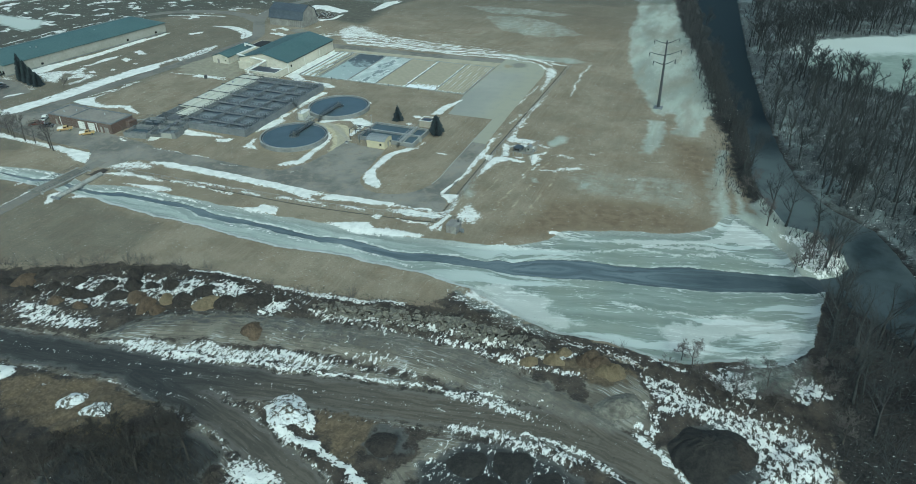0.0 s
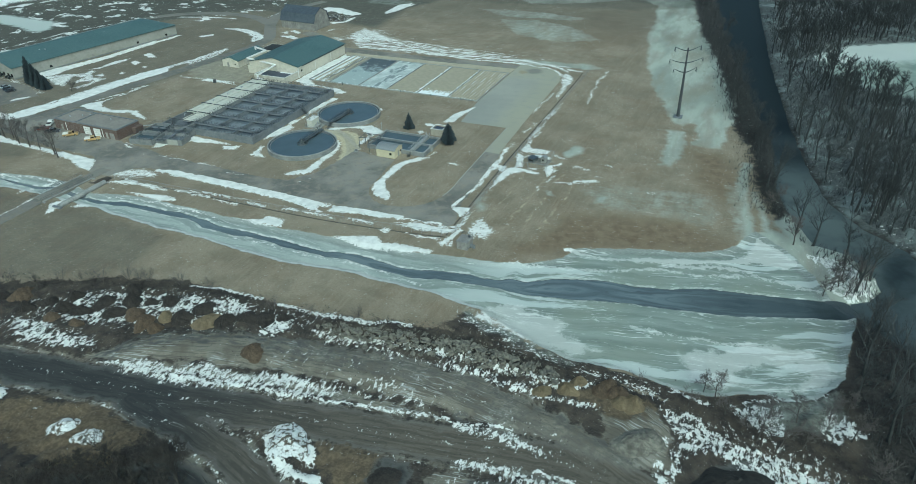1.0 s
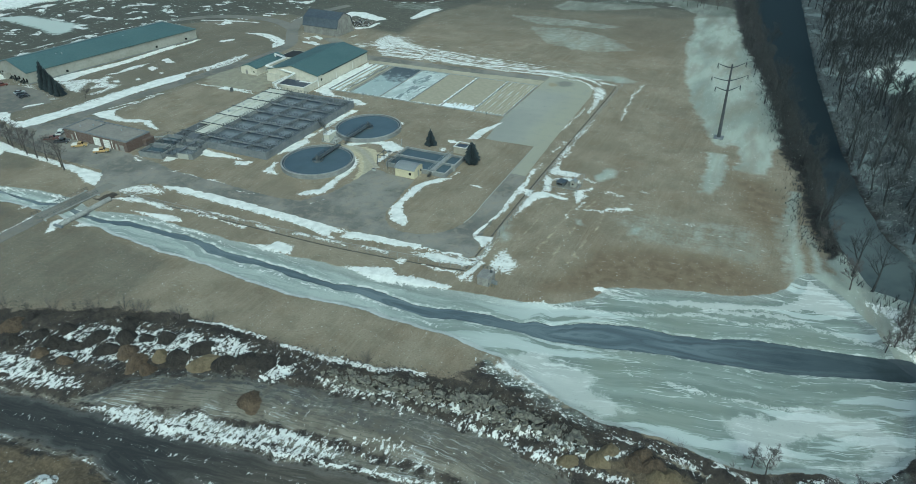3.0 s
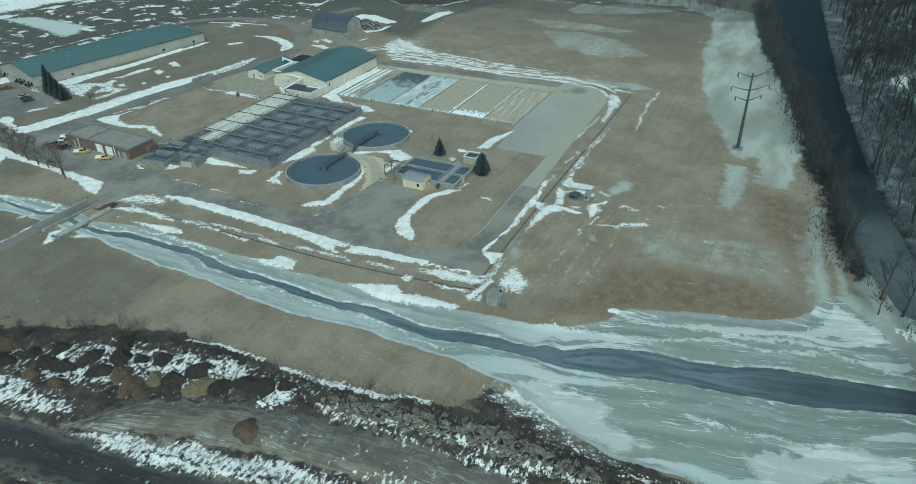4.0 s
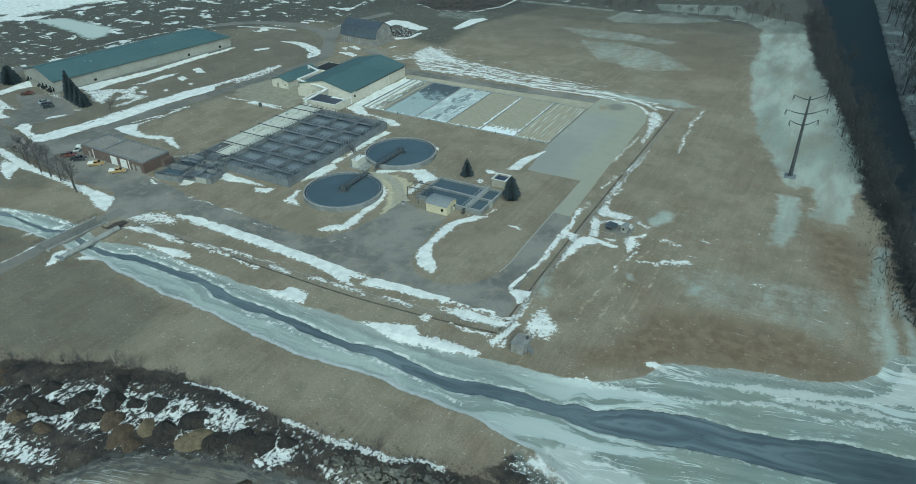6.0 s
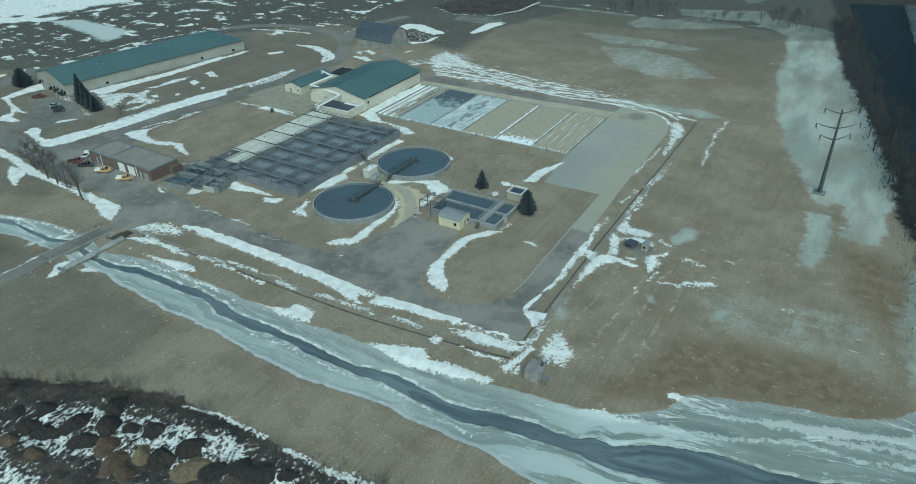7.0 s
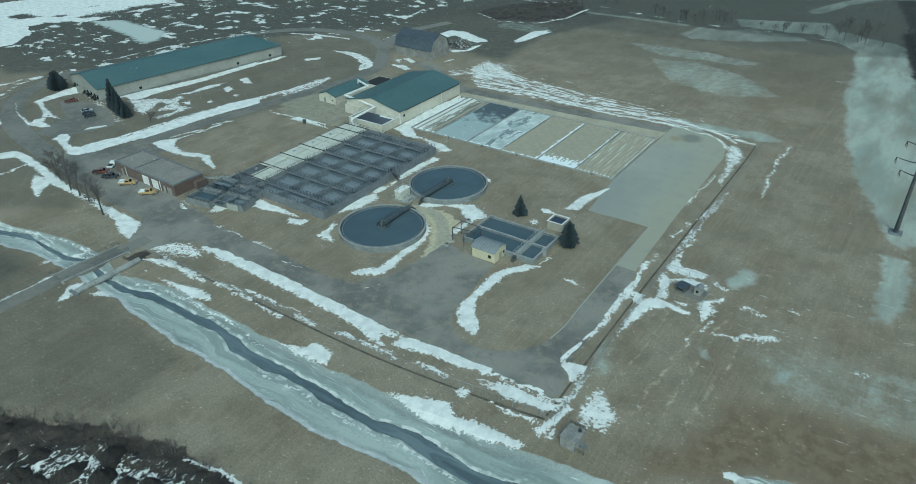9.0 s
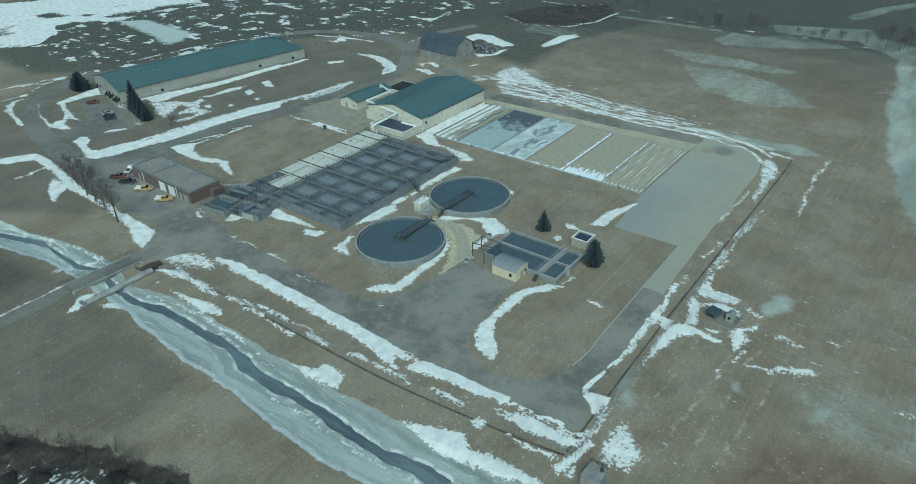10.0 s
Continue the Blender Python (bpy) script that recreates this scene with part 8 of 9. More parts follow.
def pickup(x, y, turn, paint, label, load=None):
    t = thing("pickup_truck", x, y, 0.06, turn, label, "truck", "parked vehicles")
    part("body", hull([(-2.75, 0.45, 1), (-2.75, 1.05, 1), (0.55, 1.08, 1), (2.45, 1.08, 0.97), (2.75, 0.85, 0.93), (2.75, 0.45, 0.95)], 0.98), paint, t)
    part("cab", hull([(-0.55, 1.08, 0.98), (-0.42, 1.75, 0.84), (0.75, 1.78, 0.84), (1.4, 1.08, 0.96)], 0.97), paint, t)
    part("windscreen", hull([(0.86, 1.70, 0.78), (1.32, 1.14, 0.9), (1.38, 1.16, 0.9), (0.92, 1.74, 0.78)], 0.97), "glass", t)
    for s in (-1, 1):
        part("side_window", cuboid(-0.35, s * 0.885 - 0.03, 1.2, 0.8, s * 0.885 + 0.03, 1.65), "glass", t)
        part("headlight", cuboid(2.68, s * 0.72 - 0.16, 0.75, 2.8, s * 0.72 + 0.16, 0.95, 0.02), "white_paint", t)
    part("bed", cuboid(-2.6, -0.8, 1.02, -0.75, 0.8, 1.1), "rubber" if load is None else load, t)
    if load:
        for s in (-1, 1):
            part("tool_box", cuboid(-2.6, s * 0.78 - 0.2, 1.06, -0.7, s * 0.78 + 0.2, 1.5, 0.04), "white_paint", t, "white side tool box")
        part("headrack", cuboid(-0.72, -0.8, 1.06, -0.62, 0.8, 1.8), "white_paint", t)
    part("bumper", cuboid(2.72, -0.9, 0.4, 2.9, 0.9, 0.62, 0.03), "galvanised", t)
    car_wheels(t, (-1.75, 1.75), 0.99)


def car(x, y, turn, paint, label):
    t = thing("car", x, y, 0.06, turn, label, "car", "parked vehicles")
    part("body", hull([(-2.25, 0.4, 1), (-2.3, 0.95, 0.95), (-1.5, 1.0, 0.98), (0.9, 1.0, 0.98), (2.1, 0.85, 0.94), (2.3, 0.4, 0.95)], 0.9), paint, t)
    part("cabin", hull([(-1.9, 1.0, 0.93), (-1.2, 1.45, 0.78), (0.25, 1.46, 0.78), (1.05, 1.0, 0.93)], 0.88), "glass", t, "dark glazed cabin")
    part("roof", cuboid(-1.15, -0.62, 1.42, 0.2, 0.62, 1.5, 0.03), paint, t)
    car_wheels(t, (-1.4, 1.4), 0.9, 0.33)


M["paint_yellow"] = surface("paint_yellow", (0.33, 0.225, 0.095), (0.40, 0.285, 0.125), 3, 0.5, 0.4, 0, 0.02, 0.002)
M["paint_red"] = surface("paint_red", (0.09, 0.03, 0.024), (0.13, 0.045, 0.034), 3, 0.5, 0.4, 0, 0.02, 0.002)
M["paint_dark"] = surface("paint_dark", (0.02, 0.022, 0.028), (0.04, 0.042, 0.05), 3, 0.5, 0.35, 0, 0.02, 0.002)
M["paint_silver"] = surface("paint_silver", (0.30, 0.32, 0.33), (0.40, 0.42, 0.43), 3, 0.5, 0.35, 0.3, 0.02, 0.002)
pickup(-91.8, -28.6, 40, "paint_yellow", "yellow service pickup with white tool boxes, parked", "white_paint")
pickup(-80.0, -29.0, 40, "paint_yellow", "yellow service pickup with white load bed, parked", "white_paint")
pickup(-101.0, -28.8, 35, "paint_dark", "dark blue pickup parked beside brick garage")
pickup(-107.2, -28.4, 40, "paint_red", "dark red pickup parked near brick garage")
pickup(-109.4, -22.6, 120, "white_paint", "white pickup parked by brick garage")
car(-97.0, -11.6, 10, "paint_dark", "dark car parked behind brick garage")
pickup(-184.6, 5.4, 60, "paint_red", "dark red pickup on car park of long building")
car(-167.5, 2.2, 65, "paint_silver", "silver car parked at long building")
car(-164.2, 0.8, 65, "paint_dark", "dark car parked at long building")
car(-160.6, -0.6, 65, "paint_dark", "black car parked at long building")


# ---- plants ----
def limbs(seed, height, spread_r, levels=4, lean=0.0):
    """Segments of a bare tree: lists of (start, end, radius, radius, level)."""
    rng = random.Random(seed)
    segs = []

    def grow(p, d, length, r, lv):
        n = 2 if lv else 3
        for i in range(n):
            d2 = (d + Vector((rng.uniform(-1, 1), rng.uniform(-1, 1), rng.uniform(-0.2, 0.5))) * (0.12 + 0.06 * lv)).normalized()
            q = p + d2 * (length / n)
            r2 = r * (0.82 if lv else 0.78)
            segs.append((p.copy(), q.copy(), r, r2, lv))
            if lv < levels and (lv or i > 0):
                for _ in range(rng.choice((1, 2, 2)) if lv < levels - 1 else rng.choice((2, 3))):
                    a = rng.uniform(0, 2 * math.pi)
                    side = Vector((math.cos(a), math.sin(a), 0))
                    out = (d2 * rng.uniform(0.5, 0.9) + side * rng.uniform(0.6, 1.25) * spread_r + Vector((0, 0, 0.2))).normalized()
                    grow(q, out, length * rng.uniform(0.45, 0.68), r2 * 0.55, lv + 1)
            p, d, r = q, d2, r2
        if lv < levels:
            grow(p, d, length * 0.55, r * 0.8, lv + 1)

    grow(Vector((0, 0, -0.3)), Vector((lean, 0, 1)).normalized(), height * 0.5, height * 0.026, 0)
    return segs


def bare_tree(name, seed, height, spread_r, label, category="tree", group="bare trees", levels=4, bark="bark"):
    t = thing(name, 0, 0, 0, 0, label, category, group)
    wood, twig = bmesh.new(), bmesh.new()
    for p, q, r0, r1, lv in limbs(seed, height, spread_r, levels):
        if lv < 2:
            tube(wood, p, q, max(r0, 0.05), max(r1, 0.04), 5, caps=False)
        else:
            tube(twig, p, q, max(r0, 0.028 if lv < 4 else 0.013), max(r1, 0.02 if lv < 4 else 0.009), 3, caps=False)
    part("trunk", wood, bark, t)
    part("crown", twig, "twig" if bark == "bark" else bark, t)
    return t


def place(maker, spots, seed, lo=0.8, hi=1.2):
    """First spot takes the thing itself, the others copies."""
    rng = random.Random(seed)
    first = maker
    for i, (x, y) in enumerate(spots):
        s = rng.uniform(lo, hi)
        m = pose(x, y, ground_z(x, y), 0, 0, rng.uniform(0, 360)) @ Matrix.Diagonal((s, s, s * rng.uniform(0.9, 1.1), 1))
        if i == 0:
            first.matrix_basis = m
        else:
            c = copy_thing(first, pose(0, 0, 0))
            c.matrix_basis = m


def ground_z(x, y):
    i, j = np.searchsorted(GX, x) - 1, np.searchsorted(GY, y) - 1
    a, b = (x - GX[i]) / (GX[i + 1] - GX[i]), (y - GY[j]) / (GY[j + 1] - GY[j])
    return float((ZZ[j, i] * (1 - a) + ZZ[j, i + 1] * a) * (1 - b) + (ZZ[j + 1, i] * (1 - a) + ZZ[j + 1, i + 1] * a) * b) - 0.05


def mask_at(k, x, y):
    return float(MASKS[k][np.searchsorted(GY, y) - 1, np.searchsorted(GX, x) - 1])


def conifer(x, y, h, r, seed, label, full=0.8, skirt=1.0):
    t = thing("fir_tree", x, y, 0, seed * 50, label, "tree", "evergreen trees")
    rng = random.Random(seed)
    bm = bmesh.new()
    tube(bm, (0, 0, -0.3), (0, 0, h * 0.95), 0.22, 0.04, 7)
    part("trunk", bm, "bark", t)
    bm = bmesh.new()
    n = int(h * 9)
    for i in range(n):
        u = (i + rng.random()) / n
        z = h * (0.06 + 0.94 * u)
        rr = r * (1 - u) ** full * min(1, skirt + 2.2 * u) + 0.10
        tier = 0.80 + 0.28 * math.sin(9.0 * u * h / 3.0 + seed)
        m = int(10 + 20 * (1 - u))
        for k in range(m):
            a = 2 * math.pi * (k + rng.random()) / m
            l = rr * rng.uniform(0.55, 1.12) * (0.55 + 0.45 * tier)
            d = Vector((math.cos(a), math.sin(a), 0))
            s = Vector((-d.y, d.x, 0)) * max(0.12, l * rng.uniform(0.07, 0.13))
            lift = rng.uniform(-0.30, 0.12)
            root = Vector((0, 0, z + rng.uniform(-0.3, 0.3)))
            b0, b1, b2 = root + d * l * 0.15, root + d * l * 0.62 + Vector((0, 0, 0.4 * lift * l)), root + d * l + Vector((0, 0, lift * l))
            up = Vector((0, 0, 0.11 * l))
            v = [bm.verts.new(p) for p in (b0, b1 + s - up, b1 - s - up, b2, b1 + up)]
            for f in ((0, 1, 4), (0, 4, 2), (1, 3, 4), (4, 3, 2)):
                bm.faces.new([v[j] for j in f])
    part("crown", bm, "needles", t)


conifer(26.2, 24.0, 6.2, 2.3, 1, "small dark green fir on lawn by clarifiers")
conifer(46.4, 15.5, 7.8, 3.3, 2, "dense dark fir beside settling basin", 0.55, 0.6)
conifer(-161.6, 11.0, 13.0, 3.2, 3, "tallest dark fir in row beside long building", 0.7)
conifer(-157.2, 9.9, 10.6, 3.0, 4, "tall dark fir in row beside long building", 0.7)
conifer(-152.8, 8.8, 8.6, 2.9, 6, "middling dark fir in row beside long building", 0.7)
conifer(-148.4, 7.8, 6.6, 2.7, 7, "shortest dark fir at end of row", 0.65)
conifer(-206.5, 11.5, 8.5, 5.0, 5, "broad dark evergreen at corner of long building", 0.5, 0.6)

rng = random.Random(5)
place(bare_tree("bare_tree", 11, 9.0, 1.0, "leafless grey-brown tree on snowy bank", levels=5), [(-103.6, -41.3), (-108.1, -38.9), (-97.5, -41.8), (-91.7, -42.2), (-79.5, -45.0), (-82.5, -43.6), (-115.6, -38.4), (-111, -38), (-119, -37.5)], 1, 1.0, 1.35)
place(bare_tree("small_tree", 17, 4.6, 1.0, "small leafless round-crowned tree on lawn", levels=4), [(-134.7, 9.4), (143.8, -87.2), (150.8, -86.8), (153.9, -89.2)], 2, 0.9, 1.25)
place(bare_tree("bank_tree", 23, 8.5, 0.9, "leafless tree on creek bank", levels=5), [(169.1, -36.2), (170.8, -33.8), (174.0, -34.8), (154.4, 2.7), (173.4, -27.6), (157.2, 10.5), (161.0, -91.4), (164.8, -90.4), (168.0, -88.0), (173.0, -85.6), (156.9, -91.6), (177.0, -95.0), (162.0, -14.0), (176.5, -26.5), (178.6, -30.2), (172.6, -31.0)], 3, 0.65, 1.05)
place(bare_tree("haul_road_tree", 29, 9.5, 0.8, "dark leafless tree beside haul road", levels=5, bark="dead_weed"), [(48.3, -148.6), (55.5, -139.5), (52.5, -145.3), (60.9, -139.5), (41.6, -156), (30.2, -152.5), (46.5, -156.5), (64.9, -142.3), (36, -158), (58, -148)], 4, 0.9, 1.3)


place(bare_tree("spreading_tree", 19, 6.2, 1.25, "leafless spreading tree at edge of frozen bay", levels=5), [(146.2, -81.2), (148.6, -82.6), (158.6, -85.0), (163.5, -84.4), (169.5, -80.9), (172.5, -79.0)], 14, 0.8, 1.15)
near_bank = []
bank = [(110, 296), (126.1, 192.9), (139.9, 124.4), (147.1, 87.2), (154, 57.1), (156.5, 21.3), (161.4, 1.6)]
br = random.Random(64)
for (a, b), (c, d) in zip(bank, bank[1:]):
    for i in range(int(math.hypot(c - a, d - b) / (2.2 if d > 40 else 4))):
        u = br.random()
        near_bank.append((a + (c - a) * u - br.uniform(0.0, 11.0) * (1.0 if d > 50 else 0.5), b + (d - b) * u))
place(bare_tree("riverbank_tree", 27, 8.0, 0.95, "dark leafless tree leaning on river bank", levels=4, bark="dark_bark"), near_bank, 12, 0.6, 1.15)


def shrub(seed, h):
    t = thing("shrub", 0, 0, 0, 0, "thin leafless brown shrub at field edge", "shrub", "bare shrubs")
    r = random.Random(seed)
    bm = bmesh.new()
    for i in range(22):
        a, tilt = r.uniform(0, 6.28), r.uniform(0.05, 0.75)
        d = Vector((math.cos(a) * tilt, math.sin(a) * tilt, 1)).normalized()
        p = Vector((math.cos(a), math.sin(a), 0)) * r.uniform(0, 0.5)
        l = h * r.uniform(0.6, 1.0)
        q = p + d * l
        tube(bm, p, q, 0.022, 0.012, 3, caps=False)
        for k in range(4):
            m = p.lerp(q, r.uniform(0.4, 0.95))
            tube(bm, m, m + (d + Vector((r.uniform(-1, 1), r.uniform(-1, 1), 0.2)) * 0.7).normalized() * l * 0.3, 0.015, 0.009, 3, caps=False)
    part("stem_clump", bm, "twig", t)
    return t


place(shrub(3, 3.6), [(18.4, -91.2), (-7.6, -99), (-5.0, -98), (-2.0, -97.5), (3.3, -94), (6.7, -93.2), (9.5, -93.0), (47.3, -91.4), (56.5, -89.3), (-18.4, -104), (-12, -101.5), (27, -89.8), (134, -84.2), (68, -86.5), (-24, -106)], 6, 0.7, 1.25)

# woods on both sides of the river
woods = []
wr = random.Random(77)
while len(woods) < 900:
    x, y = wr.triangular(120, 330, 180), wr.uniform(-130, 420)
    if mask_at("wood", x, y) > 1.5 and mask_at("river", x, y) < -0.5 and mask_at("ice", x, y) < -1 and x - 150 < 0.5 * (y + 60) + 75:
        woods.append((x, y))
woods.sort(key=lambda p: math.hypot(p[0] - 145, p[1] + 200))
kinds = [bare_tree("woodland_tree", 41 + k, 13.0 + k, 0.75, "tall dark leafless woodland tree by river", group="riverside woodland", bark="dark_bark") for k in range(3)]
for k in range(3):
    place(kinds[k], woods[k:285:3], 50 + k, 0.75, 1.2)


def far_wood(spots):
    """The trees farther off, joined."""
    sets = [limbs(71 + k, 13.0, 0.75, 3) for k in range(3)]
    r = random.Random(8)
    bm = bmesh.new()
    for i, (x, y) in enumerate(spots):
        s, a = r.uniform(0.8, 1.3), r.uniform(0, 6.28)
        m = Matrix.Translation((x, y, ground_z(x, y))) @ Matrix.Rotation(a, 4, "Z") @ Matrix.Scale(s, 4)
        for p, q, r0, r1, lv in sets[i % 3]:
            tube(bm, m @ p, m @ q, max(r0, 0.06) * s, max(r1, 0.05) * s, 3, caps=False)
    tagged(link_mesh("far_woodland", bm, "dark_bark"), "distant dark leafless woodland", "woodland", kind="stuff")


far_wood(woods[285:])
far = [(x + wr.uniform(-4, 4), y + wr.uniform(-4, 4)) for x, y in [(-76, 282), (-68, 286), (-61, 287), (-30, 277), (-24, 276), (-20, 274), (-16, 275), (-12, 275), (-8, 274), (-5, 276), (-1, 274), (2, 279), (6, 278), (10, 282), (14, 279), (32, 276), (36, 275), (40, 280), (44, 275), (52, 278), (66, 282), (70, 288), (72, 274), (74, 296), (76, 284), (80, 272), (82, 300), (84, 270), (84, 290), (88, 275), (78, 278), (72, 303), (80, 308), (78, 292)]]
place(bare_tree("hedge_tree", 61, 6.0, 1.0, "low dark leafless tree in far hedge line", levels=4), far, 9, 0.7, 1.3)


# ---- spoil heaps and rubble ----
def heap(x, y, r, h, mat, seed, label, name="soil_mound", long=1.0, turn=0.0):
    bm = bmesh.new()
    rr = random.Random(seed)
    ph = [rr.uniform(0, 6.28) for _ in range(6)]
    rings, n = 9, 28
    crest = rr.uniform(0.12, 0.3)
    rows = []
    for i in range(rings + 1):
        u = i / rings
        row = []
        for k in range(n):
            a = 2 * math.pi * k / n
            w = 1 + 0.12 * math.sin(2 * a + ph[0]) + 0.08 * math.sin(3 * a + ph[1]) + 0.05 * math.sin(5 * a + ph[2]) + rr.uniform(-0.06, 0.06)
            v = max(0.0, (u - crest) / (1 - crest))
            slump = 1 - v * (1.25 - 0.25 * v)
            z = h * slump * (1 + 0.22 * math.sin(a + ph[3]) * u + 0.12 * math.sin(4 * a + ph[4]) * u) - 0.3 * u ** 5 + rr.uniform(-0.08, 0.08) * h
            row.append(bm.verts.new((r * long * u * w * math.cos(a), r * u * w * math.sin(a), z)) if i else None)
        rows.append(row)
    top = bm.verts.new((0, 0, h))
    for k in range(n):
        bm.faces.new((top, rows[1][k], rows[1][(k + 1) % n]))
        for i in range(1, rings):
            bm.faces.new((rows[i][k], rows[i + 1][k], rows[i + 1][(k + 1) % n], rows[i][(k + 1) % n]))
    bmesh.ops.recalc_face_normals(bm, faces=bm.faces[:])
    ob = link_mesh(name, bm, mat, None, "", False)
    ob.matrix_basis = pose(x, y, ground_z(x, y) - 0.1, 0, 0, turn)
    tagged(ob, label, "heap", "spoil heaps")


tints = {"d": ("soil_dark", "dark brown tipped soil heap with snow between"), "b": ("soil_brown", "reddish-brown tipped soil heap"), "t": ("soil_tan", "tan tipped soil heap")}
spots = [(-0.2, -114.3, "b"), (7.3, -114, "b"), (7.3, -104.8, "d"), (-0.5, -110.4, "d"), (12.4, -106.9, "d"), (22, -107.2, "b"), (25, -103.5, "t"), (29, -102.2, "d"), (25.6, -108, "b"), (35.5, -101.2, "t"), (39.7, -99.6, "d"), (-1.6, -106, "d"), (13.2, -102.5, "d"), (17.5, -100.3, "d"), (-6.9, -109.1, "d"), (-9.3, -113.8, "d"), (-15.7, -110.6, "b"), (43.9, -97.1, "d"), (48, -95.6, "d"), (17, -105.5, "b"), (3.5, -109.5, "d"), (-14, -106, "d"), (32, -98.2, "d"), (22, -98.5, "d"), (52, -93.8, "d"), (-20, -113, "d"), (10, -98.5, "d")]
for i, (x, y, k) in enumerate(spots):
    hr = random.Random(200 + i)
    heap(x, y, hr.uniform(2.0, 3.4), hr.uniform(1.2, 2.3), tints[k][0], 300 + i, tints[k][1], "soil_mound", hr.uniform(0.9, 1.35), hr.uniform(0, 180))
heap(52.8, -106.6, 3.1, 1.5, "soil_brown", 401, "round dark soil heap on tracked mud terrace")
for i, (x, y, r, h, k) in enumerate([(116, -94.3, 2.2, 1.6, "t"), (120.5, -92.3, 2.6, 2.0, "t"), (122, -88.6, 2.2, 1.6, "t"), (126.9, -89.5, 2.3, 1.7, "b"), (133.8, -91.0, 3.0, 2.3, "t"), (130.4, -89.2, 2.8, 2.0, "b"), (128, -87.0, 2.2, 1.5, "b")]):
    heap(x, y, r, h, tints[k][0], 420 + i, tints[k][1], "soil_mound", 1.1, i * 40)


heap(136.9, -100.2, 4.4, 1.5, "rubble", 441, "broad grey-tan mound of tipped fill with snow patch", "fill_mound", 1.1, 30)
heap(131.6, -91.3, 2.6, 1.8, "soil_tan", 442, tints["t"][1], "soil_mound", 1.0, 10)


heap(154.0, -106.5, 7.8, 2.8, "soil_black", 451, "large black mound of tipped earth beside haul road", "earth_mound", 1.05, 20)
heap(158.5, -103.6, 4.2, 1.9, "soil_dark", 452, "brown shoulder of tipped earth", "earth_mound", 1.2, -30)
for i, (x, y, r, h) in enumerate([(113.5, -124.5, 4.0, 0.7), (121.5, -122.0, 4.4, 0.8), (128.5, -123.5, 3.6, 0.6), (118, -129.5, 4.5, 0.7)]):
    heap(x, y, r, h, "soil_black", 455 + i, "low black mound of tipped earth with snow scraps", "earth_mound", 1.3, 15 * i)
heap(96.5, -126, 3.6, 1.1, "soil_dark", 461, "dark brown earth heap beside branch track", "earth_mound", 1.2, 10)
heap(75.6, -125.6, 4.0, 1.7, "snow_heap", 462, "heap of earth crusted with snow", "earth_mound", 1.4, -25)
heap(31.8, -138.6, 2.6, 0.9, "snow_heap", 463, "small earth heap crusted with snow", "earth_mound", 1.2, 30)
heap(39.4, -138.8, 2.6, 0.8, "snow_heap", 464, "small earth heap crusted with snow", "earth_mound", 1.3, 20)


def clods():
    """Loose lumps of earth lying round the heaps and along the haul road: one mesh."""
    r = random.Random(55)
    bm = bmesh.new()
    for i in range(2600):
        if i < 1900:
            x, y, k = r.choice(spots)
            a, d = r.uniform(0, 6.28), abs(r.gauss(0, 1)) * 2.2 + 1.4
            x, y = x + d * 1.3 * math.cos(a), y + d * math.sin(a)
        else:
            x = r.uniform(20, 150)
            y = -102 - 0.004 * (x - 90) ** 2 - r.uniform(-6, 18)
        z = ground_z(x, y)
        s = r.uniform(0.10, 0.42) * (1.0 if i < 1900 else 0.7)
        v = [bm.verts.new((x + s * r.uniform(0.7, 1.2) * math.cos(2.1 * j + r.uniform(-0.3, 0.3)), y + s * r.uniform(0.7, 1.2) * math.sin(2.1 * j + r.uniform(-0.3, 0.3)), z - 0.05)) for j in range(3)]
        t = bm.verts.new((x, y, z + s * r.uniform(0.6, 1.0)))
        for j in range(3):
            bm.faces.new((v[j], v[(j + 1) % 3], t))
    tagged(link_mesh("clods", bm, "soil_dark"), "loose dark lumps of earth round soil heaps", "earth", kind="stuff")


clods()


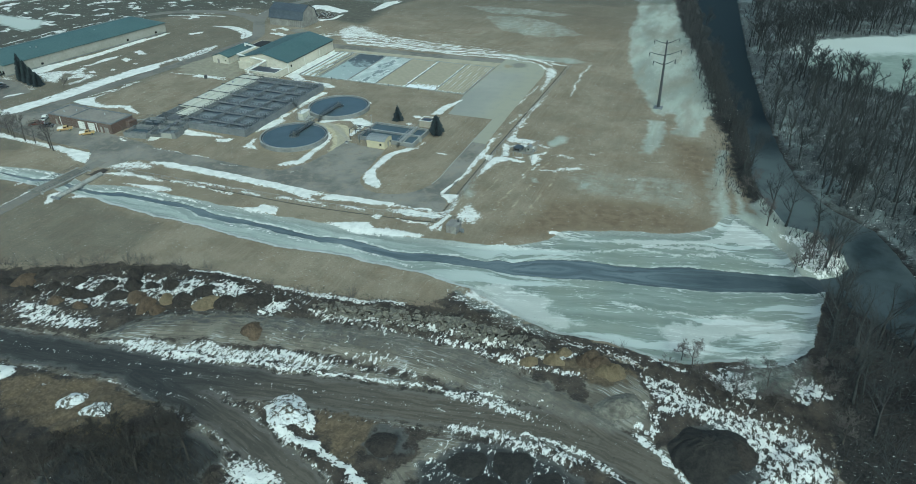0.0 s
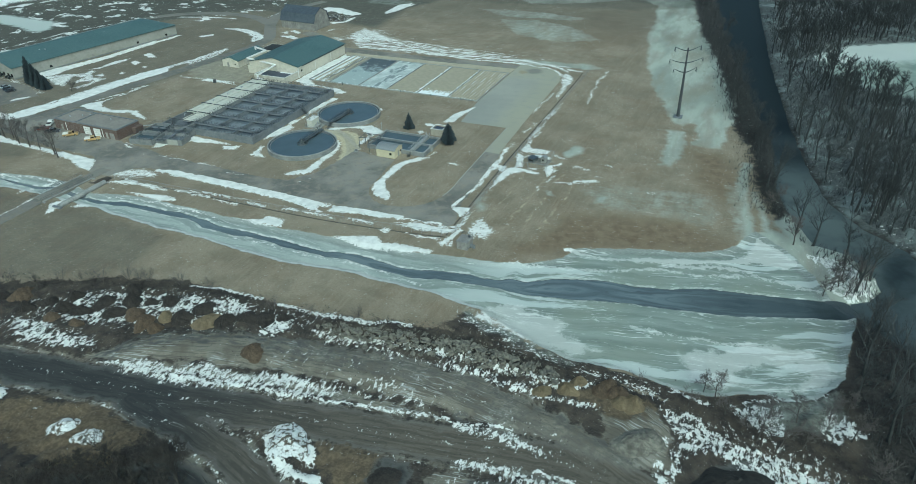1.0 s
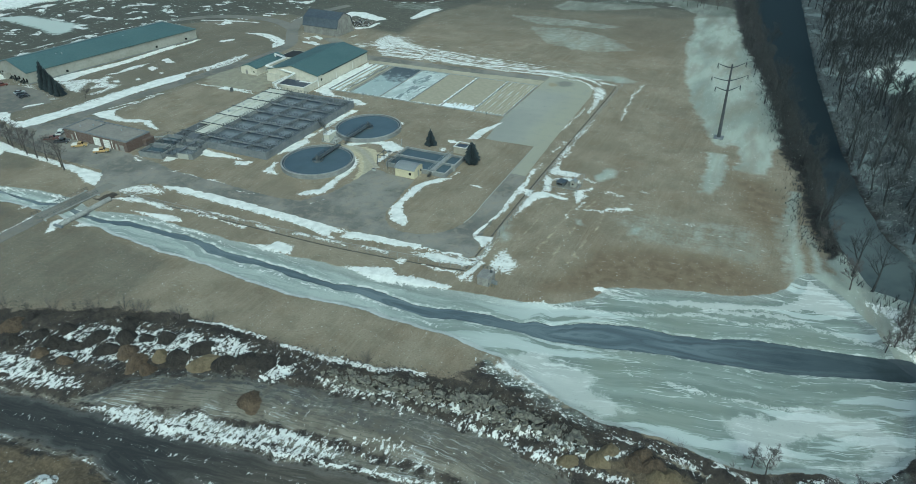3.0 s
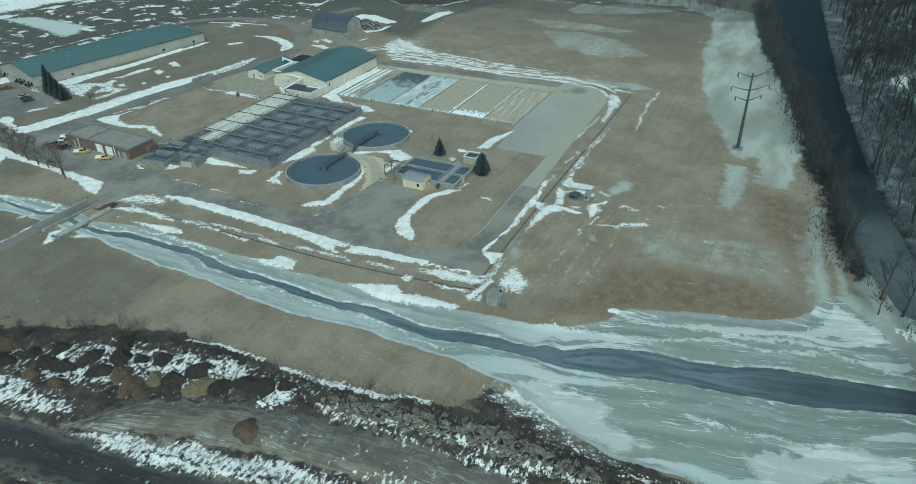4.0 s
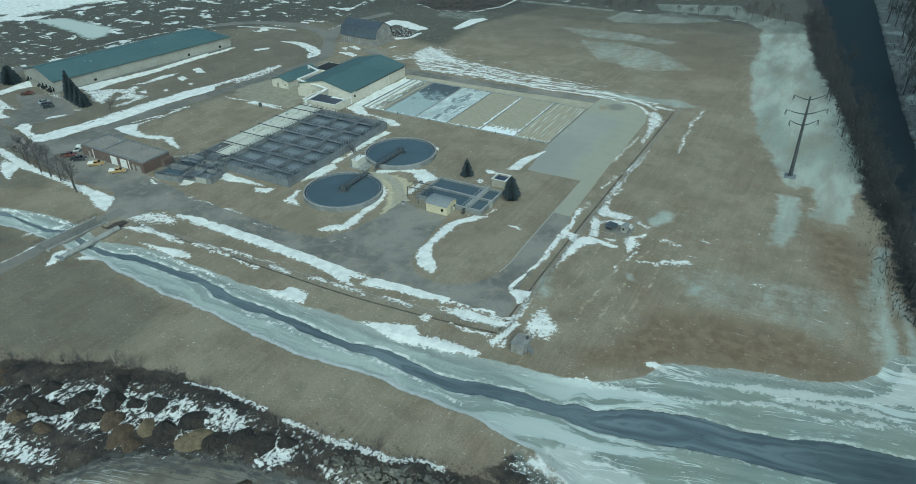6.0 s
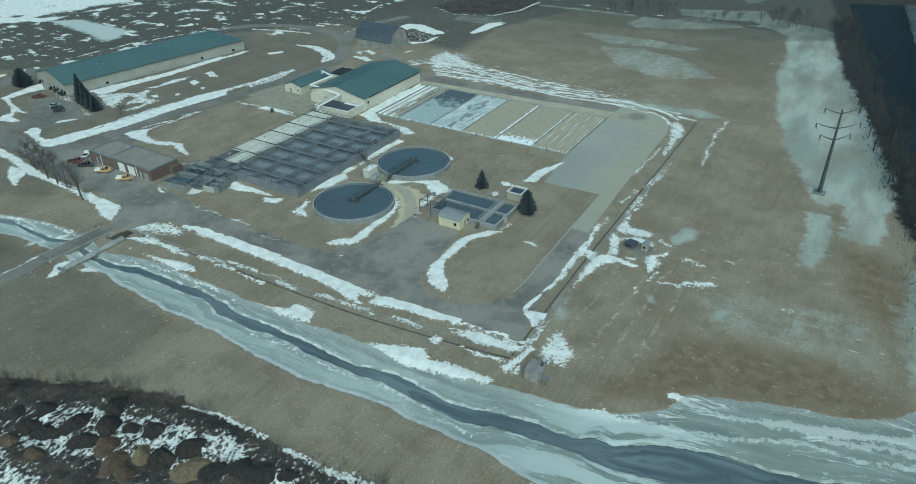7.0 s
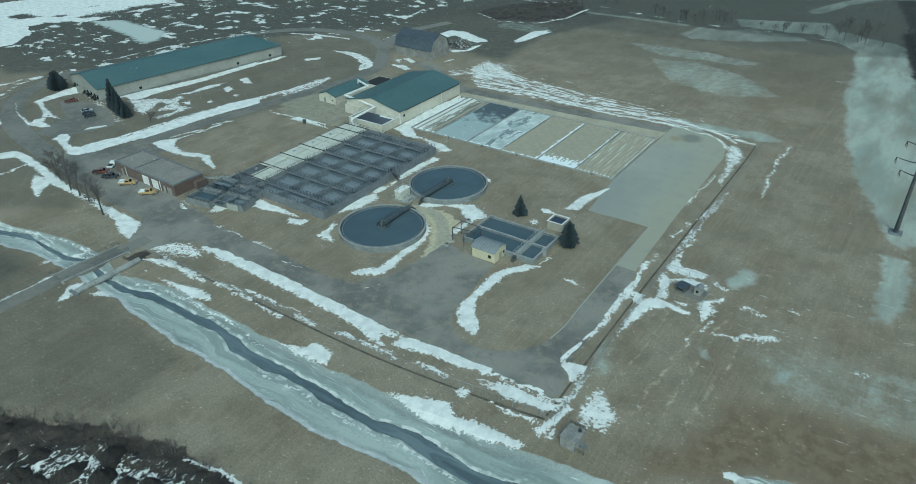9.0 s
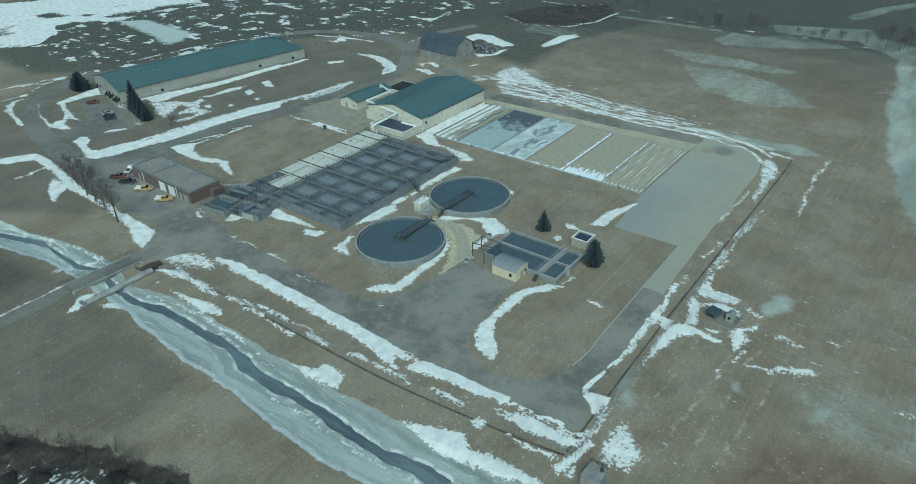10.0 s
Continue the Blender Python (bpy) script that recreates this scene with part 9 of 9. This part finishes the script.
def rubble_pile():
    """Broken slabs tipped in a long bank; the nearest are parts, the crumbs are one mesh."""
    t = thing("rubble_pile", 88, -89.5, 0, 0, "long bank of broken grey concrete slabs with snow between", "rubble")
    r = random.Random(31)
    shapes = []
    for k in range(8):
        bm = bmesh.new()
        n = r.choice((4, 5, 5, 6))
        pts = [(r.uniform(0.7, 1.1) * math.cos(2 * math.pi * i / n + r.uniform(-0.3, 0.3)), r.uniform(0.55, 1.0) * math.sin(2 * math.pi * i / n + r.uniform(-0.3, 0.3))) for i in range(n)]
        bm.free()
        bm = prism(pts, -0.14, 0.14)
        me = bpy.data.meshes.new("slab")
        bm.to_mesh(me)
        bm.free()
        me.materials.append(M["rubble"])
        shapes.append(me)
    line = [(62, -94.2), (74, -91.2), (86, -89.6), (98, -88.6), (106, -88.6), (117, -90)]

    def along(u):
        u *= len(line) - 1
        i = min(int(u), len(line) - 2)
        f = u - i
        return line[i][0] * (1 - f) + line[i + 1][0] * f, line[i][1] * (1 - f) + line[i + 1][1] * f

    for i in range(300):
        u = r.random() ** 0.9
        x, y = along(u)
        w = r.gauss(0, 1.9 if u < 0.75 else 1.3)
        if u > 0.8 and r.random() < 0.45:
            continue
        z = ground_z(x, y + w) + max(0, 1.5 - 0.55 * abs(w)) * r.uniform(0.4, 1.0)
        ob = new("slab", shapes[i % 8])
        ob.parent = t
        s = r.uniform(0.4, 1.05)
        ob.matrix_basis = pose(x - 88 + r.uniform(-0.7, 0.7), y + w + 89.5, z, r.uniform(-38, 38), r.uniform(-38, 38), r.uniform(0, 360)) @ Matrix.Diagonal((s, s, r.uniform(0.8, 1.8), 1))
    bm = bmesh.new()
    for i in range(1100):
        u = r.random()
        x, y = along(u)
        w = r.gauss(0, 2.3)
        c = Vector((x - 88 + r.uniform(-1, 1), y + w + 89.5, ground_z(x, y + w) + r.uniform(0, 0.25)))
        s = r.uniform(0.15, 0.45)
        v = [bm.verts.new(c + Vector((r.uniform(-1, 1), r.uniform(-1, 1), r.uniform(-0.5, 1))) * s) for _ in range(5)]
        for f in ((0, 1, 2), (0, 2, 3), (0, 3, 4), (1, 2, 4), (2, 3, 4), (0, 1, 4)):
            bm.faces.new([v[j] for j in f])
    fix(part("crumb_bed", bm, "rubble", t, "small broken concrete pieces"), "stuff")


rubble_pile()


def brush():
    """Dark dead weeds and brush over the spoil ground: one mesh."""
    r = random.Random(91)
    bm = bmesh.new()
    line = [(-40, -108), (-20, -106), (0, -98), (20, -92), (45, -90.5), (70, -87), (95, -84), (112, -85.5), (130, -87), (150, -91), (176, -93)]
    for i in range(5200):
        u = r.random() * (len(line) - 1)
        k = min(int(u), len(line) - 2)
        f = u - k
        x = line[k][0] * (1 - f) + line[k + 1][0] * f + r.gauss(0, 1.5)
        y = line[k][1] * (1 - f) + line[k + 1][1] * f + r.gauss(0, 1.7 if x < 130 else 2.6)
        z = ground_z(x, y)
        for _ in range(2):
            d = Vector((r.uniform(-0.6, 0.6), r.uniform(-0.6, 0.6), 1)) * r.uniform(0.2, 0.65)
            s = Vector((r.uniform(-1, 1), r.uniform(-1, 1), 0)) * 0.08
            p = Vector((x + r.uniform(-0.3, 0.3), y + r.uniform(-0.3, 0.3), z))
            bm.faces.new([bm.verts.new(p - s), bm.verts.new(p + s), bm.verts.new(p + d)])
    for i in range(2600):
        x, y = r.triangular(28, 78, 55), r.triangular(-160, -136, -146)
        if y > -138 - 0.012 * (x - 62) ** 2:
            continue
        p = Vector((x, y, ground_z(x, y)))
        for _ in range(3):
            d = Vector((r.uniform(-0.6, 0.6), r.uniform(-0.6, 0.6), 1)) * r.uniform(0.5, 2.2)
            s = Vector((r.uniform(-1, 1), r.uniform(-1, 1), 0)) * 0.07
            bm.faces.new([bm.verts.new(p - s), bm.verts.new(p + s), bm.verts.new(p + d)])
    ob = link_mesh("brush", bm, "dead_weed")
    tagged(ob, "dark dead weeds and brush along spoil edge", "brush", kind="stuff")


brush()


def undergrowth():
    """Dark saplings and scrub under the riverside trees: one mesh."""
    r = random.Random(92)
    bm = bmesh.new()
    n = 0
    while n < 7000:
        x, y = r.triangular(130, 300, 175), r.uniform(-135, 260)
        if mask_at("wood", x, y) < 0.5 or mask_at("river", x, y) > -0.5 or mask_at("ice", x, y) > -1:
            continue
        n += 1
        p = Vector((x, y, ground_z(x, y)))
        for _ in range(3):
            d = Vector((r.uniform(-0.5, 0.5), r.uniform(-0.5, 0.5), 1)) * r.uniform(1.0, 3.2)
            s = Vector((r.uniform(-1, 1), r.uniform(-1, 1), 0)) * 0.10
            q = p + Vector((r.uniform(-0.6, 0.6), r.uniform(-0.6, 0.6), 0))
            bm.faces.new([bm.verts.new(q - s), bm.verts.new(q + s), bm.verts.new(q + d)])
    for i in range(5200):
        k = r.choice((0, 1, 2, 2, 3, 3, 4, 4, 5))
        u = r.random()
        x = bank[k][0] * (1 - u) + bank[k + 1][0] * u - 4.0 + r.gauss(0, 3.4)
        y = bank[k][1] * (1 - u) + bank[k + 1][1] * u
        p = Vector((x, y, ground_z(x, y)))
        for _ in range(2):
            d = Vector((r.uniform(-0.6, 0.6), r.uniform(-0.6, 0.6), 1)) * r.uniform(0.4, 1.3)
            s = Vector((r.uniform(-1, 1), r.uniform(-1, 1), 0)) * 0.10
            bm.faces.new([bm.verts.new(p - s), bm.verts.new(p + s), bm.verts.new(p + d)])
    tagged(link_mesh("undergrowth", bm, "dark_bark"), "dark leafless scrub under riverside trees", "scrub", kind="stuff")


undergrowth()


# ---- small fixtures ----
def post_light(x, y, h, label):
    t = thing("light_pole", x, y, 0, 0, label, "pole")
    bm = bmesh.new()
    tube(bm, (0, 0, 0), (0, 0, h), 0.07, 0.05, 6)
    part("pole", bm, "galvanised", t)
    part("lamp_head", cuboid(-0.15, -0.4, h, 0.15, 0.4, h + 0.15, 0.02), "galvanised", t)


post_light(20.8, 12.5, 5.5, "thin grey light pole by settling basin")


def hydrant(x, y):
    t = thing("valve_box", x, y, 0, 0, "dark valve box on lawn beside office road", "box")
    bm = bmesh.new()
    tube(bm, (0, 0, 0), (0, 0, 1.1), 0.75, 0.7, 12)
    part("body", bm, "dark_steel", t)
    part("cap", cuboid(-0.5, -0.5, 1.1, 0.5, 0.5, 1.5, 0.08), "dark_steel", t)


hydrant(-81.6, 41.6)
for x, y in ((15.8, 11.8), (18.4, -2.6)):
    t = thing("manhole", x, y, 0, 0, "small round concrete manhole with dark lid", "manhole", "manholes")
    bm = bmesh.new()
    tube(bm, (0, 0, 0), (0, 0, 0.7), 0.75, 0.7, 14)
    part("shaft", bm, "concrete", t)
    bm = bmesh.new()
    tube(bm, (0, 0, 0.7), (0, 0, 0.78), 0.45, 0.45, 12)
    part("lid", bm, "dark_steel", t)
t = thing("pallet_row", -46.2, 92.5, 0, 0, "row of white barrels beside process building", "barrel row")
for i in range(6):
    bm = bmesh.new()
    tube(bm, (0, i * 1.0, 0), (0, i * 1.0, 0.95), 0.42, 0.42, 12)
    part("barrel", bm, "white_paint", t)


# ---- debris pile by the barn, bushes at the long building, far utility poles ----
def debris_pile(x, y):
    t = thing("debris_pile", x, y, 0, 0, "pile of dark scrap timber and rubble ringed with snow", "debris")
    r = random.Random(71)
    for i in range(46):
        a, d = r.uniform(0, 6.28), abs(r.gauss(0, 1)) * 3.2
        l, w, h = r.uniform(0.8, 3.4), r.uniform(0.25, 0.9), r.uniform(0.15, 0.6)
        ob = part("plank" if w < 0.5 else "slab", cuboid(-l / 2, -w / 2, -h / 2, l / 2, w / 2, h / 2, 0.03), r.choice(("grey_boards", "soil_dark", "dark_steel", "pale_boards", "soil_brown")), t)
        ob.matrix_basis = pose(d * 1.4 * math.cos(a), d * math.sin(a), max(0.15, 1.1 - 0.22 * d), r.uniform(-25, 25), r.uniform(-25, 25), r.uniform(0, 180))


debris_pile(-91.5, 164.0)


def bush(x, y, r0, seed):
    t = thing("bush", x, y, ground_z(x, y), 0, "clipped dark evergreen bush at wall of long building", "bush", "foundation bushes")
    r = random.Random(seed)
    bm = bmesh.new()
    for i in range(150):
        a, e = r.uniform(0, 6.28), math.asin(r.random())
        d = Vector((math.cos(a) * math.cos(e), math.sin(a) * math.cos(e), math.sin(e)))
        c = d * r0 * r.uniform(0.55, 1.0) + Vector((0, 0, 0.3))
        s = Vector((r.uniform(-1, 1), r.uniform(-1, 1), r.uniform(-1, 1))) * r0 * 0.25
        bm.faces.new([bm.verts.new(c - s), bm.verts.new(c + s), bm.verts.new(c + d * r0 * 0.32)])
    part("crown", bm, "needles", t)


for i, (x, y, r0) in enumerate([(-202.3, 18.1, 1.5), (-199.4, 17.6, 1.2), (-196.6, 17.0, 1.4), (-192.8, 16.0, 1.1), (-189.8, 15.0, 1.3), (-186.8, 14.4, 1.0), (-184.6, 13.9, 1.2), (-180.2, 13.0, 1.1), (-177.2, 12.4, 1.2)]):
    bush(x, y, r0, 500 + i)


def utility_pole(x, y, h):
    t = thing("utility_pole", x, y, ground_z(x, y), 0, "tall dark wooden utility pole beside far track", "pole")
    bm = bmesh.new()
    tube(bm, (0, 0, -0.3), (0, 0, h), 0.18, 0.12, 7)
    part("pole", bm, "dark_bark", t)
    part("cross_arm", cuboid(-1.2, -0.08, h - 0.8, 1.2, 0.08, h - 0.6), "dark_bark", t)


utility_pole(-73.1, 268.9, 11.0)
